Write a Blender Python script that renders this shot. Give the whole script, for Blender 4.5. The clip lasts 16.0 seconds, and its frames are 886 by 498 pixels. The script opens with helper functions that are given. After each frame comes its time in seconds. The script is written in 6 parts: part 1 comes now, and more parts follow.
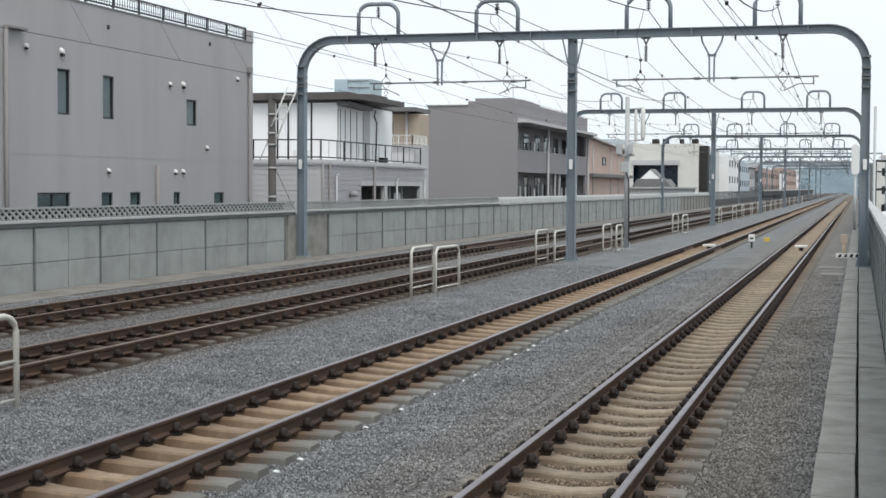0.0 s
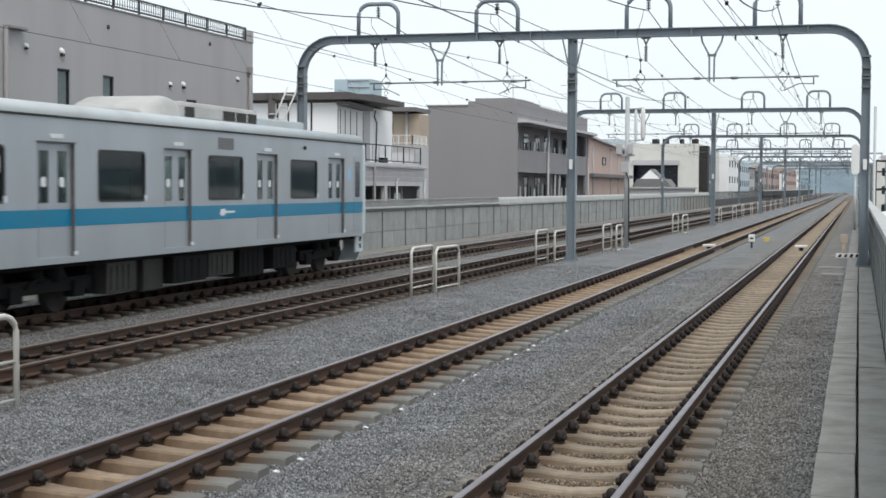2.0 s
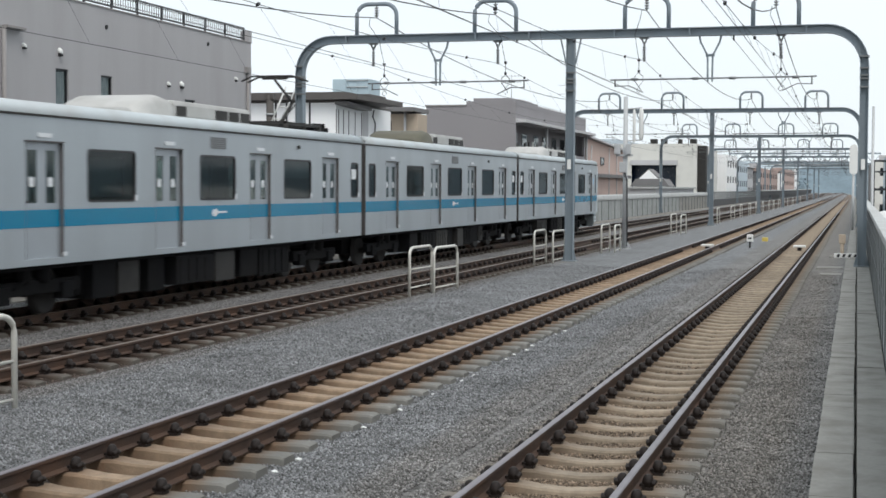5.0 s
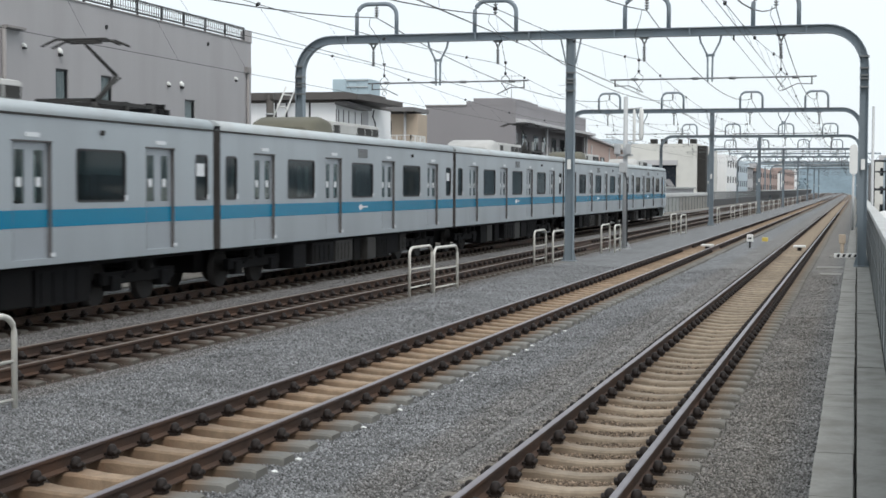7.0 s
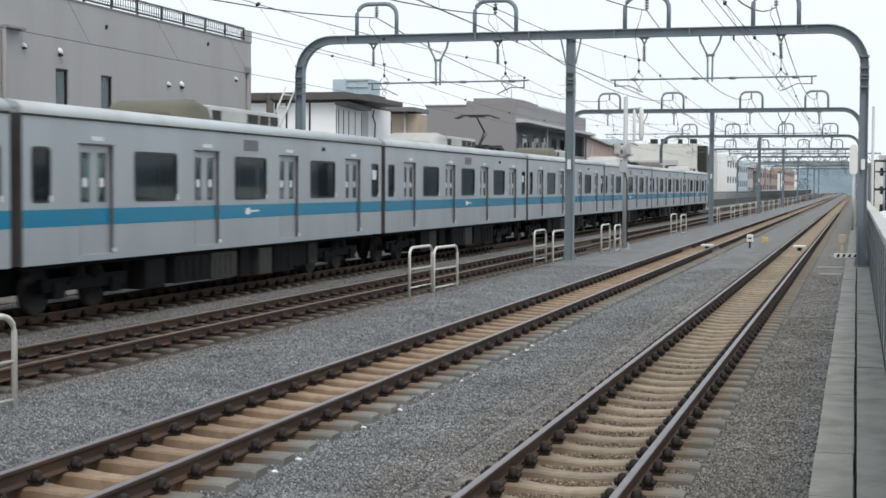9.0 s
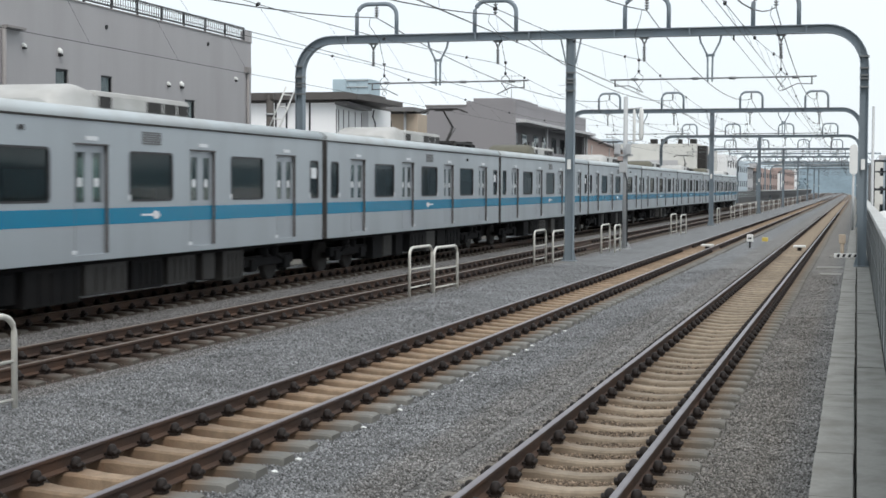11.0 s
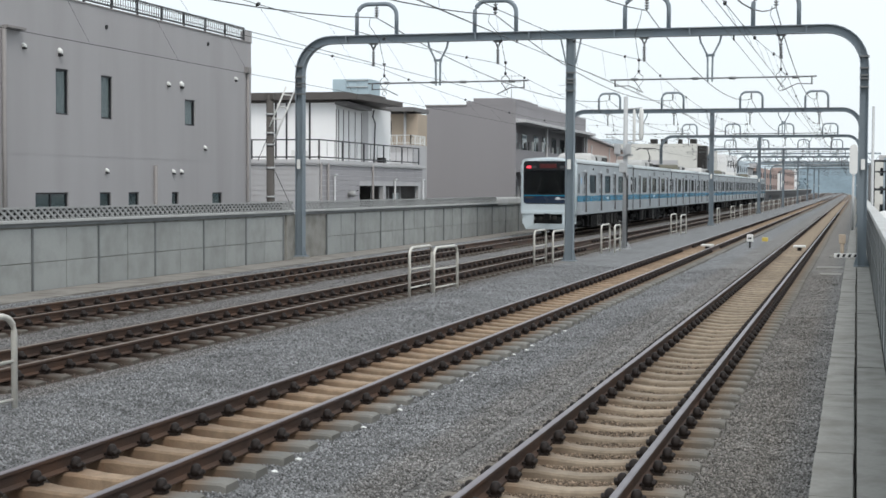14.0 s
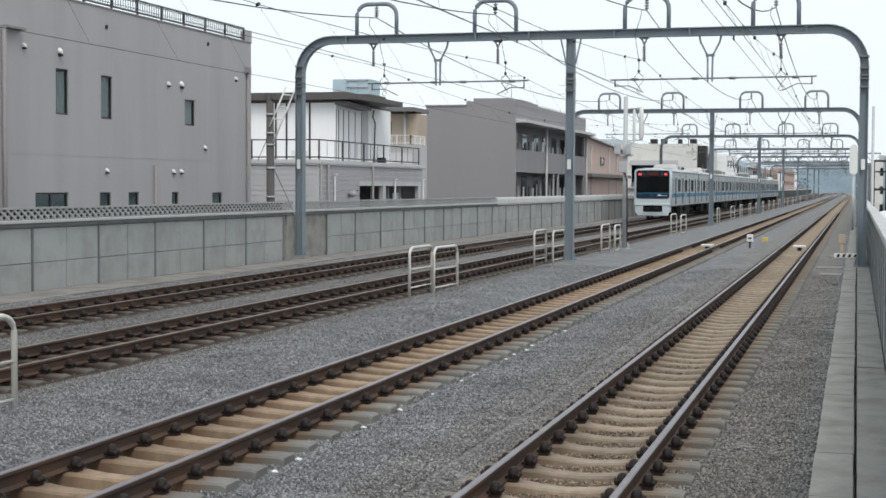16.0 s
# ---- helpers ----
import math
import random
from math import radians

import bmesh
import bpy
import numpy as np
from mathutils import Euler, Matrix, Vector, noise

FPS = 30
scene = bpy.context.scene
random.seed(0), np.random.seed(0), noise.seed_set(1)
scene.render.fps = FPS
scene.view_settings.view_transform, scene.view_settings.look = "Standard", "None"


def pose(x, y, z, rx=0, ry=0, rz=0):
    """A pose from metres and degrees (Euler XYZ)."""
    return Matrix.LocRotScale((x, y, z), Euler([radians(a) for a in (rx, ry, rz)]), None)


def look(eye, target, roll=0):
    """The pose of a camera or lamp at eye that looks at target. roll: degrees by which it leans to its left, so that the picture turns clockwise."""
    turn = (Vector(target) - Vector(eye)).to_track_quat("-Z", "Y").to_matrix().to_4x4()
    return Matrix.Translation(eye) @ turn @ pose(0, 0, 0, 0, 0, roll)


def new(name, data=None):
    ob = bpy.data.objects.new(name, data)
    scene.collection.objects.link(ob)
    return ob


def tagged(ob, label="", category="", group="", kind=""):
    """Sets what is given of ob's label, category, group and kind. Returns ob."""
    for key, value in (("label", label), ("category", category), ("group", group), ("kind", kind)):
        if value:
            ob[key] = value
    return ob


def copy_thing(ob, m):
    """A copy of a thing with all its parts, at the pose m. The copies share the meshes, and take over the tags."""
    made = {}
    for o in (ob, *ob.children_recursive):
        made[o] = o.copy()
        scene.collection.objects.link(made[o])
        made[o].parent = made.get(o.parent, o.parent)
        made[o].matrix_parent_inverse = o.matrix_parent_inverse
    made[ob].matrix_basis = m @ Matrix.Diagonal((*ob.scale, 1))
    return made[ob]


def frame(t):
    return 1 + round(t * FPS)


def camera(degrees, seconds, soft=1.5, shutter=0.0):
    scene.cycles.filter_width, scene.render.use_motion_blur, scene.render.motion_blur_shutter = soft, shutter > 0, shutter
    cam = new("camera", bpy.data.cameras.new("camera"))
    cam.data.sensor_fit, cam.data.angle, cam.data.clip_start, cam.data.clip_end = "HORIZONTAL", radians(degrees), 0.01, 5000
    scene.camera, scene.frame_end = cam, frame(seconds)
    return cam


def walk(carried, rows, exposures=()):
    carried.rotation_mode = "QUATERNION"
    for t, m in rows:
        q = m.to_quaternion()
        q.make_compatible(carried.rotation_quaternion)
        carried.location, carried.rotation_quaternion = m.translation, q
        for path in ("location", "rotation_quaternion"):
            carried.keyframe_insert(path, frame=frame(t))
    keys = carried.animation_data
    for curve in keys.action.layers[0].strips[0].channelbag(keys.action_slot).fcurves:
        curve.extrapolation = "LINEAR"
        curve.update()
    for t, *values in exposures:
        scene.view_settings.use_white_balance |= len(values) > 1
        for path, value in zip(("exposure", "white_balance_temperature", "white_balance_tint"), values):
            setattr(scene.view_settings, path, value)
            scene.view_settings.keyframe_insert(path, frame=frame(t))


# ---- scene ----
# One camera on a stand beside a four-track railway; it is nudged once by a hair.
cam = camera(33.07, 16.0, soft=1.6, shutter=0.3)
EYE_Z = 2.31


def aim(turn):
    """A camera pose: degrees turned to the left of the line of the tracks."""
    a, d = radians(turn), radians(2.388)
    way = Vector((-math.sin(a) * math.cos(d), math.cos(a) * math.cos(d), -math.sin(d)))
    return look((0, 0, EYE_Z), Vector((0, 0, EYE_Z)) + way * 10, 0.263)


walk(cam, [(0, aim(15.552)), (2.7, aim(15.552)), (3.1, aim(15.515)), (3.5, aim(15.487)), (16, aim(15.487))],
     exposures=[(0, 0.05), (16, 0.05)])

# ---- sky and light: a bright overcast day ----
world = bpy.data.worlds.new("overcast_sky")
scene.world = world
world.use_nodes = True
wn, wl = world.node_tree.nodes, world.node_tree.links
sky = wn.new("ShaderNodeTexSky")
sky.sky_type = "NISHITA"
sky.sun_disc = False
sky.sun_elevation, sky.sun_rotation = radians(52), radians(150)
sky.dust_density, sky.air_density, sky.ozone_density = 4.0, 1.0, 1.0
haze = wn.new("ShaderNodeMix")
haze.data_type = "RGBA"
haze.inputs[0].default_value = 0.84
haze.inputs[7].default_value = (8.9, 9.65, 10.1, 1)
cl_co = wn.new("ShaderNodeTexCoord")
cl_map = wn.new("ShaderNodeMapping")
cl_map.inputs["Scale"].default_value = (1, 1, 3.5)
cl = wn.new("ShaderNodeTexNoise")
cl.inputs["Scale"].default_value = 3.0
cl.inputs["Detail"].default_value = 4
cl_r = wn.new("ShaderNodeMapRange")
cl_r.inputs[3].default_value, cl_r.inputs[4].default_value = 0.93, 1.06
cl_m = wn.new("ShaderNodeVectorMath")
cl_m.operation = "SCALE"
wl.new(cl_co.outputs["Generated"], cl_map.inputs[0])
wl.new(cl_map.outputs[0], cl.inputs[0])
wl.new(cl.outputs["Fac"], cl_r.inputs[0])
wl.new(sky.outputs[0], haze.inputs[6])
wl.new(haze.outputs[2], cl_m.inputs[0])
wl.new(cl_r.outputs[0], cl_m.inputs["Scale"])
wl.new(cl_m.outputs[0], wn["Background"].inputs[0])
wn["Background"].inputs[1].default_value = 0.115

sun = new("sun", bpy.data.lights.new("sun", "SUN"))
sun.data.energy, sun.data.angle, sun.data.color = 1.5, radians(25), (1, 0.97, 0.93)
sun.matrix_world = look((0, 0, 60), (-22, 36, 0))


# ---- materials ----
def links_of(m):
    m.use_nodes = True
    return m.node_tree.nodes, m.node_tree.links


def mixer(n, a, b, fac=0.5, kind="MIX"):
    mx = n.new("ShaderNodeMix")
    mx.data_type, mx.blend_type = "RGBA", kind
    mx.inputs[0].default_value = fac
    for i, c in ((6, a), (7, b)):
        if c is not None:
            mx.inputs[i].default_value = (*c, 1)
    return mx


def mat(name, col, rough=0.6, metal=0.0, var=0.18, big=0.8, fine=40.0, bump=0.15, stain=None, stain_amt=0.5, rand=0.0, streak=False, spec=0.5, fixed=False):
    """A painted, rusted or mineral surface with broad stains, fine grain and a little relief."""
    m = bpy.data.materials.new(name)
    n, l = links_of(m)
    b = n["Principled BSDF"]
    co = n.new("ShaderNodeTexCoord")
    src = n.new("ShaderNodeNewGeometry").outputs["Position"] if fixed else co.outputs["Object"]
    if streak:
        mp = n.new("ShaderNodeMapping")
        mp.inputs["Scale"].default_value = (1, 1, 0.12)
        l.new(src, mp.inputs[0])
        src2 = mp.outputs[0]
    else:
        src2 = src
    n1, n2 = n.new("ShaderNodeTexNoise"), n.new("ShaderNodeTexNoise")
    n1.inputs["Scale"].default_value, n1.inputs["Detail"].default_value = big, 5
    n2.inputs["Scale"].default_value, n2.inputs["Detail"].default_value = fine, 4
    l.new(src2, n1.inputs[0])
    l.new(src, n2.inputs[0])
    dark = tuple(c * (1 - var) for c in col)
    lite = tuple(min(1, c * (1 + var)) for c in col)
    m1 = mixer(n, dark, lite)
    l.new(n2.outputs["Fac"], m1.inputs[0])
    ramp = n.new("ShaderNodeMapRange")
    ramp.inputs[1].default_value, ramp.inputs[2].default_value = 0.42, 0.72
    ramp.inputs[3].default_value, ramp.inputs[4].default_value = 0.0, stain_amt
    l.new(n1.outputs["Fac"], ramp.inputs[0])
    m2 = mixer(n, None, stain or tuple(c * (1 - var * 1.4) for c in col))
    l.new(m1.outputs[2], m2.inputs[6])
    l.new(ramp.outputs[0], m2.inputs[0])
    out = m2.outputs[2]
    if rand:
        oi = n.new("ShaderNodeObjectInfo")
        rr = n.new("ShaderNodeMapRange")
        rr.inputs[3].default_value, rr.inputs[4].default_value = 1 - rand, 1 + rand
        sc = n.new("ShaderNodeVectorMath")
        sc.operation = "SCALE"
        l.new(oi.outputs["Random"], rr.inputs[0])
        l.new(out, sc.inputs[0])
        l.new(rr.outputs[0], sc.inputs["Scale"])
        out = sc.outputs[0]
    l.new(out, b.inputs["Base Color"])
    rg = n.new("ShaderNodeMapRange")
    rg.inputs[3].default_value, rg.inputs[4].default_value = max(0.02, rough - 0.12), min(1, rough + 0.12)
    l.new(n1.outputs["Fac"], rg.inputs[0])
    l.new(rg.outputs[0], b.inputs["Roughness"])
    b.inputs["Metallic"].default_value = metal
    b.inputs["Specular IOR Level"].default_value = spec
    if bump:
        bp = n.new("ShaderNodeBump")
        bp.inputs["Strength"].default_value, bp.inputs["Distance"].default_value = bump, 0.01
        l.new(n2.outputs["Fac"], bp.inputs["Height"])
        l.new(bp.outputs[0], b.inputs["Normal"])
    return m


TRACK_X = (-2.288, -6.022, -10.896, -14.657)


def near_track_mask(n, l, src, centres, half):
    """1 within the width of a track, 0 beside it: where dust, rust and painted gap shade lie."""
    sep = n.new("ShaderNodeSeparateXYZ")
    l.new(src, sep.inputs[0])
    total = None
    for xc in centres:
        a = n.new("ShaderNodeMath")
        a.operation = "SUBTRACT"
        a.inputs[1].default_value = xc
        ab = n.new("ShaderNodeMath")
        ab.operation = "ABSOLUTE"
        mr = n.new("ShaderNodeMapRange")
        mr.interpolation_type = "SMOOTHSTEP"
        mr.inputs[1].default_value, mr.inputs[2].default_value = half + 0.35, half
        l.new(sep.outputs[0], a.inputs[0])
        l.new(a.outputs[0], ab.inputs[0])
        l.new(ab.outputs[0], mr.inputs[0])
        if total is None:
            total = mr.outputs[0]
        else:
            mxm = n.new("ShaderNodeMath")
            mxm.operation = "MAXIMUM"
            l.new(total, mxm.inputs[0])
            l.new(mr.outputs[0], mxm.inputs[1])
            total = mxm.outputs[0]
    return total


def ballast_mat(name, per_stone):
    """Crushed grey stone, tinted by rust-brown dust between the rails."""
    m = bpy.data.materials.new(name)
    n, l = links_of(m)
    b = n["Principled BSDF"]
    geo = n.new("ShaderNodeNewGeometry")
    pos = geo.outputs["Position"]
    ramp = n.new("ShaderNodeValToRGB")
    e = ramp.color_ramp.elements
    e[0].position, e[0].color = 0.0, (0.075, 0.075, 0.074, 1)
    e[1].position, e[1].color = 1.0, (0.375, 0.38, 0.39, 1)
    mid = ramp.color_ramp.elements.new(0.6)
    mid.color = (0.17, 0.173, 0.178, 1)
    if per_stone:
        l.new(geo.outputs["Random Per Island"], ramp.inputs[0])
    else:
        vo = n.new("ShaderNodeTexVoronoi")
        vo.inputs["Scale"].default_value = 40
        l.new(pos, vo.inputs[0])
        l.new(vo.outputs["Color"], ramp.inputs[0])
        bp = n.new("ShaderNodeBump")
        bp.inputs["Strength"].default_value, bp.inputs["Distance"].default_value = 0.8, 0.022
        bp.invert = True
        l.new(vo.outputs["Distance"], bp.inputs["Height"])
        l.new(bp.outputs[0], b.inputs["Normal"])
    big = n.new("ShaderNodeTexNoise")
    big.inputs["Scale"].default_value, big.inputs["Detail"].default_value = 0.9, 6
    l.new(pos, big.inputs[0])
    mr = n.new("ShaderNodeMapRange")
    mr.inputs[1].default_value, mr.inputs[2].default_value = 0.3, 0.7
    mr.inputs[3].default_value, mr.inputs[4].default_value = 0.8, 1.15
    l.new(big.outputs["Fac"], mr.inputs[0])
    sc = n.new("ShaderNodeVectorMath")
    sc.operation = "SCALE"
    l.new(ramp.outputs[0], sc.inputs[0])
    l.new(mr.outputs[0], sc.inputs["Scale"])
    # sandy dust beside and between the nearer rails, gap shade painted into the second track's, dark rust on the
    # farther pair
    for centres, half, col, amt in ((TRACK_X[:1], 0.62, (0.95, 0.7, 0.48), 0.9), (TRACK_X[:1], 1.5, (1.0, 0.92, 0.83), 0.6), (TRACK_X[1:2], 0.52, (0.55, 0.36, 0.23), 0.95),
                                    (TRACK_X[2:], 0.95, (0.36, 0.25, 0.19), 0.95), (TRACK_X[2:], 1.7, (0.86, 0.8, 0.75), 0.8)):
        mask = near_track_mask(n, l, pos, centres, half)
        k = n.new("ShaderNodeMath")
        k.operation = "MULTIPLY"
        k.inputs[1].default_value = amt
        l.new(mask, k.inputs[0])
        mx = mixer(n, None, None, kind="MULTIPLY")
        mx.inputs[7].default_value = (*col, 1)
        l.new(k.outputs[0], mx.inputs[0])
        prev = sc.outputs[0] if half == 0.62 else prev_out
        l.new(prev, mx.inputs[6])
        prev_out = mx.outputs[2]
    # on the near side of the nearest track the stone is slightly warmer and darker
    mask = near_track_mask(n, l, pos, (-0.9,), 0.45)
    k = n.new("ShaderNodeMath")
    k.operation = "MULTIPLY"
    k.inputs[1].default_value = 0.7
    l.new(mask, k.inputs[0])
    mx = mixer(n, None, (0.93, 0.89, 0.83), kind="MULTIPLY")
    l.new(k.outputs[0], mx.inputs[0])
    l.new(prev_out, mx.inputs[6])
    l.new(mx.outputs[2], b.inputs["Base Color"])
    b.inputs["Roughness"].default_value = 0.85
    return m


def sleeper_mat(name, base, dust, half, amt=0.9):
    """Concrete sleeper: bare grey ends, brake dust between the rails."""
    m = bpy.data.materials.new(name)
    n, l = links_of(m)
    b = n["Principled BSDF"]
    geo = n.new("ShaderNodeNewGeometry")
    no = n.new("ShaderNodeTexNoise")
    no.inputs["Scale"].default_value, no.inputs["Detail"].default_value = 9, 9
    no.inputs["Roughness"].default_value = 0.68
    l.new(geo.outputs["Position"], no.inputs[0])
    mask = near_track_mask(n, l, geo.outputs["Position"], TRACK_X, half)
    a = mixer(n, tuple(c * 0.75 for c in base), tuple(c * 1.2 for c in base))
    d = mixer(n, tuple(c * 0.3 for c in dust), tuple(c * 1.6 for c in dust))
    for mx in (a, d):
        l.new(no.outputs["Fac"], mx.inputs[0])
    k = n.new("ShaderNodeMath")
    k.operation = "MULTIPLY"
    k.inputs[1].default_value = amt
    l.new(mask, k.inputs[0])
    f = mixer(n, None, None)
    l.new(k.outputs[0], f.inputs[0])
    l.new(a.outputs[2], f.inputs[6])
    l.new(d.outputs[2], f.inputs[7])
    # rust that has run off the rails
    rust = near_track_mask(n, l, geo.outputs["Position"], [x + s for x in TRACK_X for s in (-0.566, 0.566)], 0.06)
    rk = n.new("ShaderNodeMath")
    rk.operation = "MULTIPLY"
    l.new(rust, rk.inputs[0])
    l.new(no.outputs["Fac"], rk.inputs[1])
    rs = mixer(n, None, (0.3, 0.17, 0.1), kind="MULTIPLY")
    l.new(rk.outputs[0], rs.inputs[0])
    l.new(f.outputs[2], rs.inputs[6])
    f = rs
    oi = n.new("ShaderNodeObjectInfo")
    rr = n.new("ShaderNodeMapRange")
    rr.inputs[3].default_value, rr.inputs[4].default_value = 0.82, 1.15
    sc = n.new("ShaderNodeVectorMath")
    sc.operation = "SCALE"
    l.new(oi.outputs["Random"], rr.inputs[0])
    l.new(f.outputs[2], sc.inputs[0])
    l.new(rr.outputs[0], sc.inputs["Scale"])
    l.new(sc.outputs[0], b.inputs["Base Color"])
    b.inputs["Roughness"].default_value = 0.85
    bp = n.new("ShaderNodeBump")
    bp.inputs["Strength"].default_value, bp.inputs["Distance"].default_value = 0.4, 0.01
    n2 = n.new("ShaderNodeTexNoise")
    n2.inputs["Scale"].default_value = 45
    l.new(geo.outputs["Position"], n2.inputs[0])
    l.new(n2.outputs["Fac"], bp.inputs["Height"])
    l.new(bp.outputs[0], b.inputs["Normal"])
    return m


def glass_mat(name, tint, see=0.45, rough=0.04, gain=0.8):
    """Tinted window glass: partly see-through, glossy at a glance."""
    m = bpy.data.materials.new(name)
    n, l = links_of(m)
    n.remove(n["Principled BSDF"])
    out = n["Material Output"]
    tr, gl, di = n.new("ShaderNodeBsdfTransparent"), n.new("ShaderNodeBsdfGlossy"), n.new("ShaderNodeBsdfDiffuse")
    tr.inputs[0].default_value = (*tint, 1)
    di.inputs[0].default_value = (tint[0] * 0.05, tint[1] * 0.05, tint[2] * 0.05, 1)
    gl.inputs["Roughness"].default_value = rough
    m1, m2 = n.new("ShaderNodeMixShader"), n.new("ShaderNodeMixShader")
    m1.inputs[0].default_value = see
    lw = n.new("ShaderNodeLayerWeight")
    lw.inputs[0].default_value = 0.5
    pw = n.new("ShaderNodeMath")
    pw.operation = "POWER"
    pw.inputs[1].default_value = 5.0
    l.new(lw.outputs["Facing"], pw.inputs[0])
    fr = n.new("ShaderNodeMapRange")
    fr.inputs[3].default_value, fr.inputs[4].default_value = 0.035, gain
    l.new(pw.outputs[0], fr.inputs[0])
    l.new(di.outputs[0], m1.inputs[1])
    l.new(tr.outputs[0], m1.inputs[2])
    l.new(fr.outputs[0], m2.inputs[0])
    l.new(m1.outputs[0], m2.inputs[1])
    l.new(gl.outputs[0], m2.inputs[2])
    l.new(m2.outputs[0], out.inputs[0])
    return m


def glow_mat(name, col, power):
    m = bpy.data.materials.new(name)
    n, l = links_of(m)
    b = n["Principled BSDF"]
    b.inputs["Base Color"].default_value = (*[c * 0.06 for c in col], 1)
    b.inputs["Emission Color"].default_value = (*col, 1)
    b.inputs["Emission Strength"].default_value = power
    b.inputs["Roughness"].default_value = 0.3
    return m


